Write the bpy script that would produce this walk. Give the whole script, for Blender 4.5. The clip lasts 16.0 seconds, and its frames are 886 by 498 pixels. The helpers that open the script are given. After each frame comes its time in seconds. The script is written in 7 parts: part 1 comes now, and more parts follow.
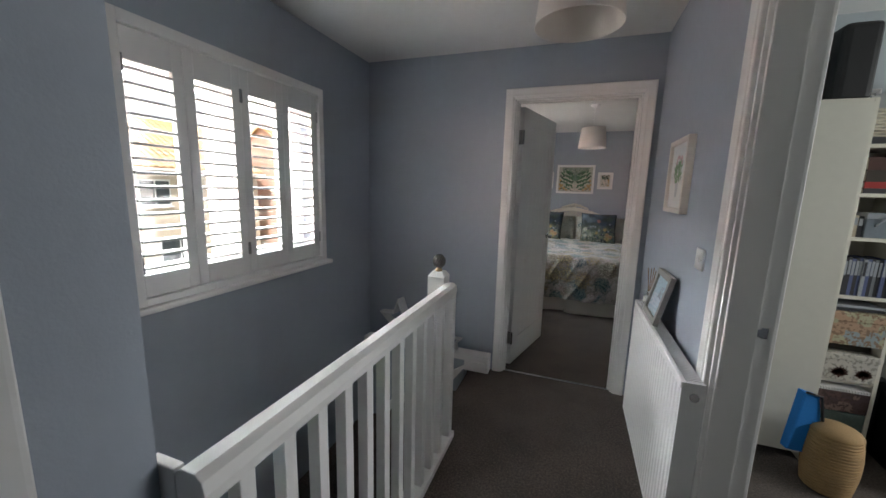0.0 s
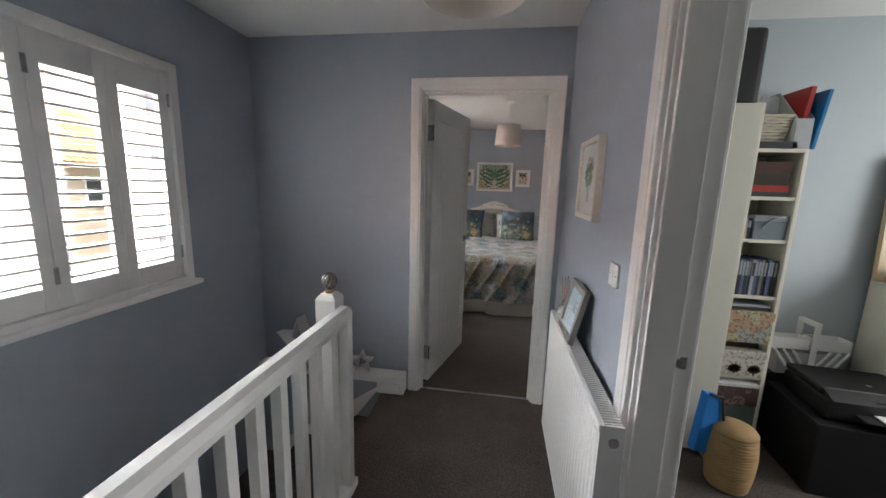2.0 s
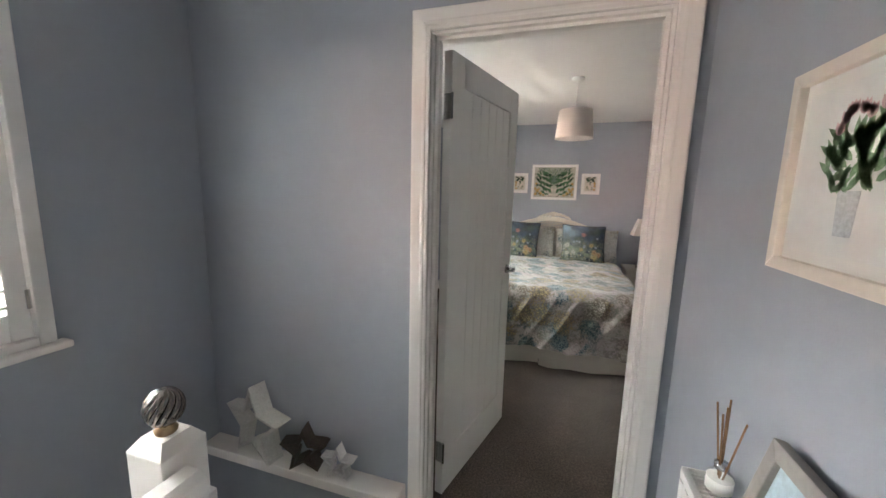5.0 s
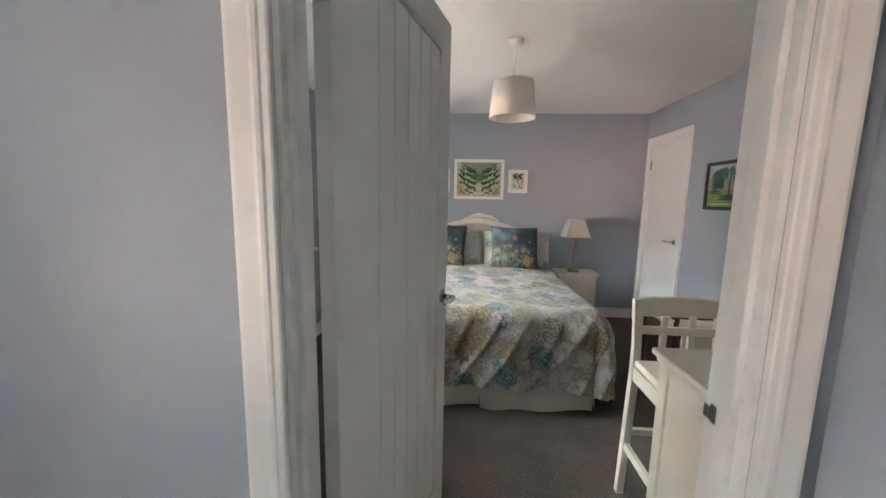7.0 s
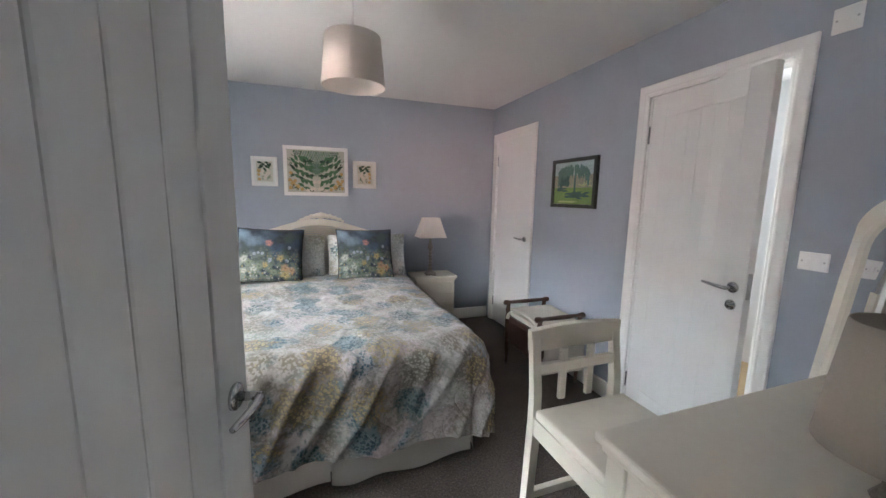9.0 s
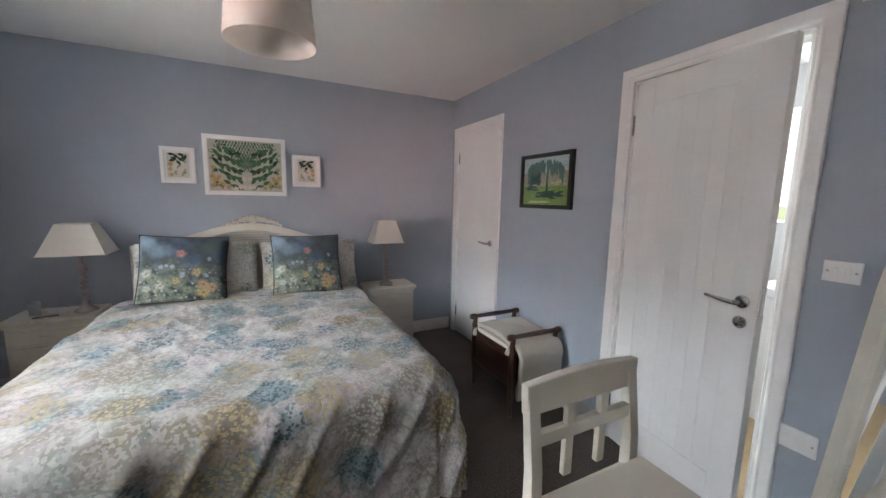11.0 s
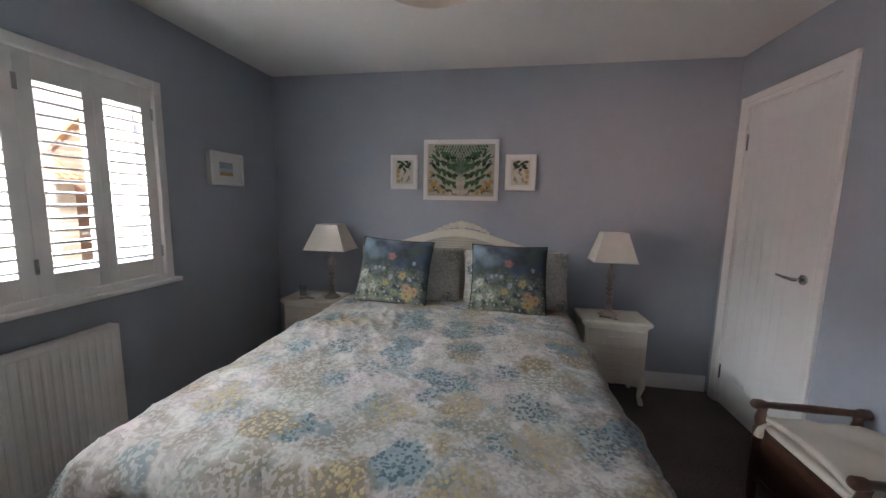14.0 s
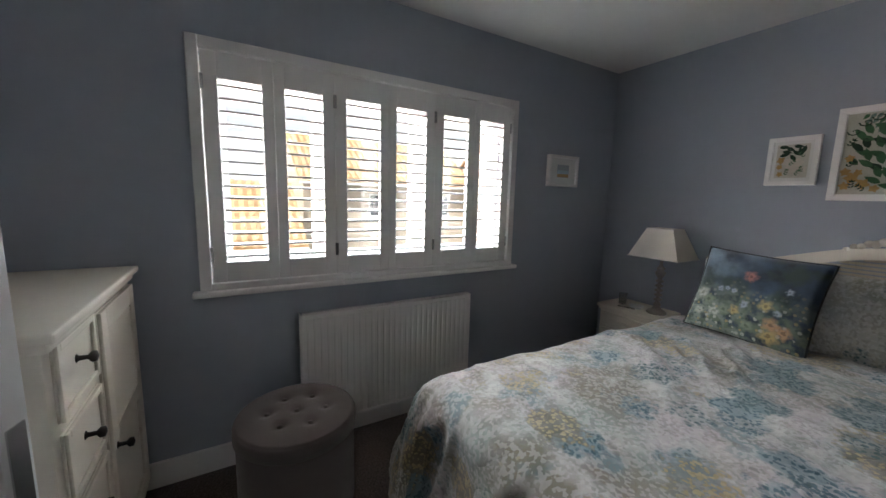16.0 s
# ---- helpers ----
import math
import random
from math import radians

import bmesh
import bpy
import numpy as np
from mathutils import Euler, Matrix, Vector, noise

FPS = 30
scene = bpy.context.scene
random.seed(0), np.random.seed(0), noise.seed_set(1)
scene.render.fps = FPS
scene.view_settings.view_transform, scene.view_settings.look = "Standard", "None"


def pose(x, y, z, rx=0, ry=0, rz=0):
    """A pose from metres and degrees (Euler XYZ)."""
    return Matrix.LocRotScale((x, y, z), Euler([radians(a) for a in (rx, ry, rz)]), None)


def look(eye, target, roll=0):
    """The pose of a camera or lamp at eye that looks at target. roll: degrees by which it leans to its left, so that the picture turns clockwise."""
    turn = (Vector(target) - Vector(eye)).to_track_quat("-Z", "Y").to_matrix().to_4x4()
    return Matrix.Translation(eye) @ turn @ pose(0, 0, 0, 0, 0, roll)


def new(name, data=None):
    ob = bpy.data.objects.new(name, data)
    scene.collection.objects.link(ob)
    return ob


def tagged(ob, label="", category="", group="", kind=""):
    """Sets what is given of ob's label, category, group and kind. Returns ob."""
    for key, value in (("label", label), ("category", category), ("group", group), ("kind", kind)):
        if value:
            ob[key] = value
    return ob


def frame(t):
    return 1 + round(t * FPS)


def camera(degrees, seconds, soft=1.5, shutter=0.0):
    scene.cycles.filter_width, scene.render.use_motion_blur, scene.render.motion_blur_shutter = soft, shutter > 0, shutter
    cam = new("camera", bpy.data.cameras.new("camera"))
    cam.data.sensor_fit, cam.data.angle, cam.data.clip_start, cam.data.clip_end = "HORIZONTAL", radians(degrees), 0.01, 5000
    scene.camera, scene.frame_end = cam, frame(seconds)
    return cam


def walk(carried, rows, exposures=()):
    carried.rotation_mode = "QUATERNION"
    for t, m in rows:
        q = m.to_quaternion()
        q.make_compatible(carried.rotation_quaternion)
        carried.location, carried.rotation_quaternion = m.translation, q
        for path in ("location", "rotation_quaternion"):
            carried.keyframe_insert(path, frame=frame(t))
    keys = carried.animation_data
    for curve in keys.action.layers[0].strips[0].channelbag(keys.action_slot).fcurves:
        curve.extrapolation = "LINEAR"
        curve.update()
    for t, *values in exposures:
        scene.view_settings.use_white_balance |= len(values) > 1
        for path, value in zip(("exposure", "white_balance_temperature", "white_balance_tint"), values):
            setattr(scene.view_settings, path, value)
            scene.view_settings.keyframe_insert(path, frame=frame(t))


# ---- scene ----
cam = camera(101.4, 16.0)
PATH = [
    (0, (0.142, 0.417, 1.383), (-0.52, 2.276, 1.056), 1.6),
    (0.5, (0.146, 0.397, 1.406), (-0.291, 2.319, 1.062), 1.7),
    (1, (0.139, 0.413, 1.429), (-0.195, 2.355, 1.087), 1.6),
    (1.5, (0.153, 0.549, 1.417), (-0.144, 2.497, 1.074), 1.5),
    (2, (0.204, 0.737, 1.426), (-0.085, 2.686, 1.084), 1.6),
    (2.5, (0.208, 0.876, 1.426), (-0.085, 2.825, 1.084), 1.6),
    (3, (0.181, 1.08, 1.432), (-0.129, 3.026, 1.089), 1.7),
    (3.5, (0.213, 1.297, 1.433), (-0.123, 3.24, 1.099), 1.5),
    (4, (0.264, 1.488, 1.419), (-0.169, 3.417, 1.121), 1.4),
    (4.2, (0.255, 1.532, 1.437), (-0.339, 3.416, 1.126), 1.4),
    (6.3, (0.087, 2.171, 1.367), (-0.381, 4.095, 1.087), 1.1),
    (6.5, (0.077, 2.263, 1.36), (-0.298, 4.208, 1.083), 1.3),
    (7, (0.02, 2.474, 1.362), (-0.119, 4.45, 1.088), 1.1),
    (7.5, (-0.041, 2.633, 1.38), (0.118, 4.608, 1.106), 1.2),
    (8, (-0.049, 2.75, 1.391), (0.372, 4.686, 1.119), 1.2),
    (8.5, (-0.01, 2.908, 1.394), (0.553, 4.806, 1.108), 1.1),
    (9, (0.077, 3.078, 1.382), (0.746, 4.941, 1.096), 1.1),
    (9.5, (0.123, 3.203, 1.383), (0.931, 5.01, 1.096), 1.2),
    (9.7, (0.132, 3.24, 1.391), (1.012, 5.013, 1.103), 1.2),
    (11.8, (0.3, 3.561, 1.36), (1.178, 5.339, 1.097), 1.1),
    (12, (0.314, 3.586, 1.371), (1.071, 5.418, 1.105), 1.2),
    (12.5, (0.308, 3.65, 1.387), (0.771, 5.577, 1.119), 1.1),
    (13, (0.325, 3.736, 1.39), (0.514, 5.708, 1.118), 1.1),
    (13.5, (0.383, 3.84, 1.361), (0.348, 5.822, 1.095), 1.0),
    (14, (0.473, 3.976, 1.348), (0.14, 5.931, 1.093), 1.1),
    (14.5, (0.491, 4.051, 1.362), (-0.316, 5.862, 1.094), 1.2),
    (15, (0.477, 4.076, 1.35), (-0.778, 5.609, 1.082), 1.3),
    (15.5, (0.462, 4.068, 1.335), (-1.081, 5.311, 1.064), 1.6),
    (16, (0.465, 4.095, 1.325), (-1.239, 5.106, 1.049), 1.5),
]
walk(cam, [(t, look(eye, target, roll)) for t, eye, target, roll in PATH], [(0, 1.05, 6550, 10), (0.5, 0.95, 6550, 11), (1.5, 1.1, 6650, 12), (2.5, 1.35, 6650, 12), (3.5, 1.5, 6550, 10), (4, 1.88, 6850, 11), (6.5, 1.98, 7050, 9), (7, 1.95, 6800, 9), (8.0, 1.98, 6450, 10), (9.0, 1.95, 6350, 11), (9.5, 1.93, 6300, 11), (12.0, 1.72, 6400, 11), (12.5, 1.74, 6400, 11), (13.0, 1.86, 6400, 11), (13.5, 1.84, 6400, 11), (14, 1.24, 6450, 12), (14.5, 0.75, 6400, 11), (15, 0.45, 6350, 10), (15.5, 0.58, 6350, 9), (16, 0.9, 6350, 9)])

# ---- light ----
world = bpy.data.worlds.new("sky")
scene.world = world
world.use_nodes = True
wn = world.node_tree.nodes
sky = wn.new("ShaderNodeTexSky")
sky.sky_type, sky.sun_disc = 'NISHITA', False
sky.sun_elevation, sky.sun_rotation = radians(46), radians(155)
sky.air_density, sky.dust_density = 1.0, 3.0
wn["Background"].inputs["Strength"].default_value = 0.15
cloud = wn.new("ShaderNodeMix")          # thin bright overcast over the blue
cloud.data_type = 'RGBA'
cloud.inputs["Factor"].default_value = 0.75
cloud.inputs["B"].default_value = (5.2, 5.2, 5.1, 1)
world.node_tree.links.new(sky.outputs["Color"], cloud.inputs["A"])
world.node_tree.links.new(cloud.outputs["Result"], wn["Background"].inputs["Color"])
sun = new("sun", bpy.data.lights.new("sun", 'SUN'))
sun.data.energy, sun.data.angle, sun.data.color = 4.5, radians(0.6), (1.0, 0.95, 0.87)
sun.matrix_world = look((0, 0, 30), (-0.29, 0.63, 29.28))


def daylight(name, place, target, w, h, watts, colour):
    """An area lamp added at or outside a window to strengthen the light through it."""
    lamp = new(name, bpy.data.lights.new(name, 'AREA'))
    lamp.data.shape, lamp.data.size, lamp.data.size_y, lamp.data.energy, lamp.data.color = 'RECTANGLE', w, h, watts, colour
    lamp.matrix_world = look(place, target)
    return lamp


COOL, WARM = (0.95, 0.98, 1.0), (1.0, 0.86, 0.77)
# added lamps outside, above what the windows show, stand in for sky light
daylight("daylight_bedroom", (-5.2, 4.85, 3.75), (-1.45, 4.85, 1.45), 7.0, 2.2, 1270, (0.84, 0.94, 1.0))
daylight("daylight_landing", (-5.2, 1.4, 3.75), (-1.45, 1.9, 1.45), 5.0, 2.2, 820, COOL)
# added low lamps, out of view, imitate warm bounce from the ground
daylight("ground_fill_bedroom", (-4.6, 4.85, -0.75), (-1.45, 4.85, 1.4), 6.0, 1.5, 420, (1.0, 0.86, 0.78))
daylight("ground_fill_landing", (-4.6, 1.4, -0.9), (-1.45, 1.9, 1.4), 5.0, 1.8, 200, WARM)
# added pinkish lamps, out of view, imitate bounce off the sunlit houses
daylight("house_front_fill", (-9.2, -2.6, 0.75), (-1.45, 1.9, 1.4), 5.0, 1.7, 48, (1.0, 0.70, 0.58)).data.spread = radians(46)
daylight("roof_front_fill", (-9.2, 2.15, 0.75), (-1.45, 4.6, 1.4), 2.1, 1.6, 44, (1.0, 0.60, 0.50)).data.spread = radians(48)
daylight("daylight_study", (3.5, 1.98, 1.5), (0.3, 1.1, 1.2), 1.5, 1.1, 19, COOL)
daylight("daylight_ensuite", (3.75, 4.4, 1.65), (2.0, 4.4, 1.2), 0.9, 0.75, 14, COOL)

# ---- materials ----
def mat(name, color, rough=0.6, metal=0.0, var=0.06, scale=6.0, bump=0.0, bump_scale=200.0, coat=0.0, dirt=None, sheen=0.0):
    """A surface with two scales of colour variation and fine relief."""
    m = bpy.data.materials.new(name)
    m.use_nodes = True
    n, ln = m.node_tree.nodes, m.node_tree.links
    b = n["Principled BSDF"]
    tc = n.new("ShaderNodeTexCoord")
    big, fine = n.new("ShaderNodeTexNoise"), n.new("ShaderNodeTexNoise")
    big.inputs["Scale"].default_value, big.inputs["Detail"].default_value = scale * 0.25, 4
    fine.inputs["Scale"].default_value, fine.inputs["Detail"].default_value = scale * 6, 3
    for t in (big, fine):
        ln.new(tc.outputs["Object"], t.inputs["Vector"])
    add = n.new("ShaderNodeMath")
    add.operation = 'ADD'
    ln.new(big.outputs["Fac"], add.inputs[0]), ln.new(fine.outputs["Fac"], add.inputs[1])
    ramp = n.new("ShaderNodeMapRange")
    ramp.inputs["From Min"].default_value, ramp.inputs["From Max"].default_value = 0.6, 1.4
    ln.new(add.outputs[0], ramp.inputs["Value"])
    mix = n.new("ShaderNodeMix")
    mix.data_type = 'RGBA'
    lo = dirt or tuple(c * (1 - var) for c in color)
    hi = tuple(min(1, c * (1 + var)) for c in color)
    mix.inputs["A"].default_value, mix.inputs["B"].default_value = (*lo, 1), (*hi, 1)
    ln.new(ramp.outputs["Result"], mix.inputs["Factor"])
    ln.new(mix.outputs["Result"], b.inputs["Base Color"])
    b.inputs["Metallic"].default_value = metal
    rr = n.new("ShaderNodeMapRange")
    rr.inputs["To Min"].default_value, rr.inputs["To Max"].default_value = rough * 0.88, min(1, rough * 1.12)
    ln.new(big.outputs["Fac"], rr.inputs["Value"]), ln.new(rr.outputs["Result"], b.inputs["Roughness"])
    b.inputs["Coat Weight"].default_value = coat
    b.inputs["Sheen Weight"].default_value = sheen
    if bump:
        bt = n.new("ShaderNodeTexNoise")
        bt.inputs["Scale"].default_value, bt.inputs["Detail"].default_value = bump_scale, 3
        ln.new(tc.outputs["Object"], bt.inputs["Vector"])
        bp = n.new("ShaderNodeBump")
        bp.inputs["Strength"].default_value, bp.inputs["Distance"].default_value = bump, 0.004
        ln.new(bt.outputs["Fac"], bp.inputs["Height"]), ln.new(bp.outputs["Normal"], b.inputs["Normal"])
    return m


def colour_nodes(m):
    """Nodes, links, shader and object coordinates of a material, to repaint its colour."""
    n, ln = m.node_tree.nodes, m.node_tree.links
    return n, ln, n["Principled BSDF"], n["Texture Coordinate"].outputs["Object"]


def noise_mask(n, ln, vec, scale, lo, hi, detail=3, kind='NOISE'):
    t = n.new("ShaderNodeTexNoise" if kind == 'NOISE' else "ShaderNodeTexVoronoi")
    t.inputs["Scale"].default_value = scale
    if kind == 'NOISE':
        t.inputs["Detail"].default_value = detail
    ln.new(vec, t.inputs["Vector"])
    r = n.new("ShaderNodeMapRange")
    r.inputs["From Min"].default_value, r.inputs["From Max"].default_value = lo, hi
    ln.new(t.outputs["Fac" if kind == 'NOISE' else "Distance"], r.inputs["Value"])
    return r.outputs["Result"]


def shift(n, ln, vec, by):
    a = n.new("ShaderNodeVectorMath")
    a.operation = 'ADD'
    a.inputs[1].default_value = by
    ln.new(vec, a.inputs[0])
    return a.outputs[0]


def math_node(n, ln, op, a, b):
    x = n.new("ShaderNodeMath")
    x.operation, x.use_clamp = op, True
    for i, v in enumerate((a, b)):
        if isinstance(v, (int, float)):
            x.inputs[i].default_value = v
        else:
            ln.new(v, x.inputs[i])
    return x.outputs[0]


def over(n, ln, below, colour, fac):
    x = n.new("ShaderNodeMix")
    x.data_type = 'RGBA'
    if isinstance(below, tuple):
        x.inputs["A"].default_value = (*below, 1)
    else:
        ln.new(below, x.inputs["A"])
    x.inputs["B"].default_value = (*colour, 1)
    ln.new(fac, x.inputs["Factor"])
    return x.outputs["Result"]


WALL = mat("blue_grey_wall_paint", (0.342, 0.378, 0.432), 0.75, var=0.03, scale=3, bump=0.12, bump_scale=160)
OFFICE = mat("pale_grey_wall_paint", (0.42, 0.46, 0.48), 0.75, var=0.03, scale=3, bump=0.12, bump_scale=160)
CEIL = mat("white_ceiling_paint", (0.74, 0.74, 0.73), 0.85, var=0.02, scale=3, bump=0.1, bump_scale=120)
WHITE = mat("white_gloss_woodwork", (0.78, 0.77, 0.75), 0.4, var=0.012, scale=3)
DOORW = mat("white_painted_door", (0.76, 0.76, 0.75), 0.45, var=0.012, scale=3)
SHUT = mat("white_shutter_paint", (0.76, 0.75, 0.74), 0.4, var=0.02, scale=4)
METALW = mat("white_radiator_enamel", (0.78, 0.78, 0.77), 0.3, var=0.015, scale=4)
UPVC = mat("white_upvc", (0.8, 0.81, 0.82), 0.3, var=0.02)
CHROME = mat("brushed_chrome", (0.55, 0.55, 0.56), 0.22, metal=1.0, var=0.05, scale=20)
PLASTIC = mat("white_switch_plastic", (0.8, 0.8, 0.78), 0.3, var=0.01)
CREAM = mat("cream_painted_furniture", (0.72, 0.675, 0.585), 0.45, var=0.035, scale=6, bump=0.06, bump_scale=120)
CARPET = mat("taupe_brown_carpet", (0.085, 0.065, 0.053), 0.95, var=0.7, scale=15, bump=1.0, bump_scale=200, sheen=0.1)
n, ln, b, spot = colour_nodes(CARPET)      # heathered twist pile: pale and dark tufts
pile = b.inputs["Base Color"].links[0].from_socket
pile = over(n, ln, pile, (0.20, 0.165, 0.14), math_node(n, ln, 'MULTIPLY', noise_mask(n, ln, spot, 120, 0.55, 0.66, 2), 0.6))
pile = over(n, ln, pile, (0.028, 0.02, 0.016), math_node(n, ln, 'MULTIPLY', noise_mask(n, ln, shift(n, ln, spot, (3.1, 1.7, 0.4)), 105, 0.52, 0.64, 2), 0.65))
ln.new(pile, b.inputs["Base Color"])
DARKWOOD = mat("dark_polished_wood", (0.07, 0.029, 0.018), 0.35, var=0.3, scale=12, coat=0.2)
BLACK = mat("black_plastic", (0.007, 0.007, 0.008), 0.5, var=0.15, scale=10)
GLASS = bpy.data.materials.new("clear_glass")
GLASS.use_nodes = True
_g = GLASS.node_tree.nodes["Principled BSDF"]
_g.inputs["Transmission Weight"].default_value, _g.inputs["Roughness"].default_value, _g.inputs["IOR"].default_value = 1.0, 0.0, 1.45
THIN = bpy.data.materials.new("thin_clear_glass")
THIN.use_nodes = True
_g = THIN.node_tree.nodes["Principled BSDF"]
_g.inputs["Alpha"].default_value, _g.inputs["Roughness"].default_value = 0.22, 0.05
_g.inputs["Base Color"].default_value = (0.62, 0.66, 0.66, 1)
MIRROR = mat("mirror_glass", (0.9, 0.91, 0.91), 0.02, metal=1.0, var=0.0)


# ---- mesh helpers ----
def box(bm, x0, x1, y0, y1, z0, z1, bevel=0.0, seg=2):
    vs = [bm.verts.new((x, y, z)) for x in (x0, x1) for y in (y0, y1) for z in (z0, z1)]
    fs = [bm.faces.new([vs[i] for i in f]) for f in ((0, 1, 3, 2), (4, 6, 7, 5), (0, 4, 5, 1), (2, 3, 7, 6), (0, 2, 6, 4), (1, 5, 7, 3))]
    if bevel:
        es = list({e for f in fs for e in f.edges})
        bmesh.ops.bevel(bm, geom=es, offset=bevel, segments=seg, affect='EDGES', profile=0.6)
    return bm


def lathe(bm, prof, seg=24, at=(0, 0, 0), axis='z', loop=False):
    """A turned body; prof: (radius, height) from one end to the other."""
    def put(r, h, a):
        p = (r * math.cos(a), r * math.sin(a), h)
        if axis == 'x':
            p = (p[2], p[0], p[1])
        elif axis == 'y':
            p = (p[1], p[2], p[0])
        return (p[0] + at[0], p[1] + at[1], p[2] + at[2])
    rings = [[bm.verts.new(put(max(r, 1e-4), h, 2 * math.pi * i / seg)) for i in range(seg)] for r, h in prof]
    for a, b in zip(rings, rings[1:] + (rings[:1] if loop else [])):
        for i in range(seg):
            bm.faces.new((a[i], a[(i + 1) % seg], b[(i + 1) % seg], b[i]))
    for ring, flip in (() if loop else ((rings[0], True), (rings[-1], False))):
        bm.faces.new(ring[::-1] if flip else ring)
    return bm


def prism(bm, outline, depth, plane='xz', at=0.0, bevel=0.0):
    """An outline drawn in a plane and pushed out by depth along the third axis."""
    def put(a, b, d):
        return {'xz': (a, d, b), 'yz': (d, a, b), 'xy': (a, b, d)}[plane]
    lo = [bm.verts.new(put(a, b, at)) for a, b in outline]
    hi = [bm.verts.new(put(a, b, at + depth)) for a, b in outline]
    fs = [bm.faces.new(lo), bm.faces.new(hi[::-1])]
    k = len(lo)
    for i in range(k):
        fs.append(bm.faces.new((lo[i], hi[i], hi[(i + 1) % k], lo[(i + 1) % k])))
    bmesh.ops.recalc_face_normals(bm, faces=fs)
    if bevel:
        es = list({e for f in fs[:2] for e in f.edges})
        bmesh.ops.bevel(bm, geom=es, offset=bevel, segments=2, affect='EDGES', profile=0.6)
    return bm


def tube(bm, pts, r, seg=8, radii=None):
    """A round bar along points."""
    pts = [Vector(p) for p in pts]
    rings = []
    for i, p in enumerate(pts):
        d = (pts[min(i + 1, len(pts) - 1)] - pts[max(i - 1, 0)]).normalized()
        u = d.orthogonal().normalized() if not rings else (last - d * last.dot(d)).normalized()
        last = u
        v = d.cross(u)
        k = radii[i] if radii else r
        rings.append([bm.verts.new(p + (u * math.cos(2 * math.pi * j / seg) + v * math.sin(2 * math.pi * j / seg)) * k) for j in range(seg)])
    for a, b in zip(rings, rings[1:]):
        for j in range(seg):
            bm.faces.new((a[j], a[(j + 1) % seg], b[(j + 1) % seg], b[j]))
    bm.faces.new(rings[0][::-1]), bm.faces.new(rings[-1])
    return bm


def grid(bm, nu, nv, fn):
    """A sheet of nu by nv cells; fn(u, v) gives the place for u, v in 0..1."""
    vs = [[bm.verts.new(fn(i / nu, j / nv)) for j in range(nv + 1)] for i in range(nu + 1)]
    for i in range(nu):
        for j in range(nv):
            bm.faces.new((vs[i][j], vs[i + 1][j], vs[i + 1][j + 1], vs[i][j + 1]))
    return bm


def B():
    return bmesh.new()


def mesh_of(name, bm, material, smooth=False):
    bmesh.ops.recalc_face_normals(bm, faces=bm.faces)
    me = bpy.data.meshes.new(name)
    bm.to_mesh(me)
    bm.free()
    me.materials.append(material)
    for p in me.polygons:
        p.use_smooth = smooth
    return me


def part(name, bm, material, parent, label="", smooth=False, m=None):
    me = bm if isinstance(bm, bpy.types.Mesh) else mesh_of(name, bm, material, smooth)
    ob = new(name, me)
    ob.parent = parent
    if m is not None:
        ob.matrix_basis = m
    return tagged(ob, label) if label else ob


def thing(name, label, category, m=None, group="", kind=""):
    ob = new(name)
    ob.empty_display_size = 0.05
    if m is not None:
        ob.matrix_basis = m
    return tagged(ob, label, category, group, kind)


def translucent(m, amount):
    """Lets light through a thin cloth."""
    n, ln = m.node_tree.nodes, m.node_tree.links
    b, out = n["Principled BSDF"], n["Material Output"]
    tr, mx = n.new("ShaderNodeBsdfTranslucent"), n.new("ShaderNodeMixShader")
    tr.inputs["Color"].default_value = (0.85, 0.8, 0.74, 1)
    mx.inputs["Fac"].default_value = amount
    ln.new(b.outputs["BSDF"], mx.inputs[1]), ln.new(tr.outputs["BSDF"], mx.inputs[2]), ln.new(mx.outputs["Shader"], out.inputs["Surface"])
    return m


def structure(name, bm, material, label, category, smooth=False):
    return tagged(new(name, mesh_of(name, bm, material, smooth)), label, category, "", "structure")


# ---- plan ----
XL, XR, YF, YA, YB, CZ = -1.45, 1.98, 6.80, 3.05, 3.15, 2.335
LX, OX = 0.595, 0.735            # landing face and study face of the partition
OUT = 0.27                       # outer wall thickness
D1 = (-0.29, 0.49, 2.0)          # bedroom doorway: from, to, height
D3 = (4.095, 4.785, 1.982)       # ensuite doorway along y
D2 = (6.01, 6.674, 1.982)         # cupboard doorway along y
DO = (0.925, 1.735, 2.0)          # study doorway along y
W1 = (1.285, 2.455, 0.885, 1.985)
W2 = (3.972, 5.772, 0.885, 1.968)


def wall_x(name, x0, x1, y0, y1, z0, z1, holes, material, label):
    """A wall of constant x with rectangular holes (y0, y1, z0, z1)."""
    bm = B()
    ys = y0
    for a, b, c, d in sorted(holes):
        box(bm, x0, x1, ys, a, z0, z1)
        if c > z0:
            box(bm, x0, x1, a, b, z0, c)
        if d < z1:
            box(bm, x0, x1, a, b, d, z1)
        ys = b
    box(bm, x0, x1, ys, y1, z0, z1)
    return structure(name, bm, material, label, "wall")


def wall_y(name, y0, y1, x0, x1, z0, z1, holes, material, label):
    bm = B()
    xs = x0
    for a, b, c, d in sorted(holes):
        box(bm, xs, a, y0, y1, z0, z1)
        if c > z0:
            box(bm, a, b, y0, y1, z0, c)
        if d < z1:
            box(bm, a, b, y0, y1, d, z1)
        xs = b
    box(bm, xs, x1, y0, y1, z0, z1)
    return structure(name, bm, material, label, "wall")


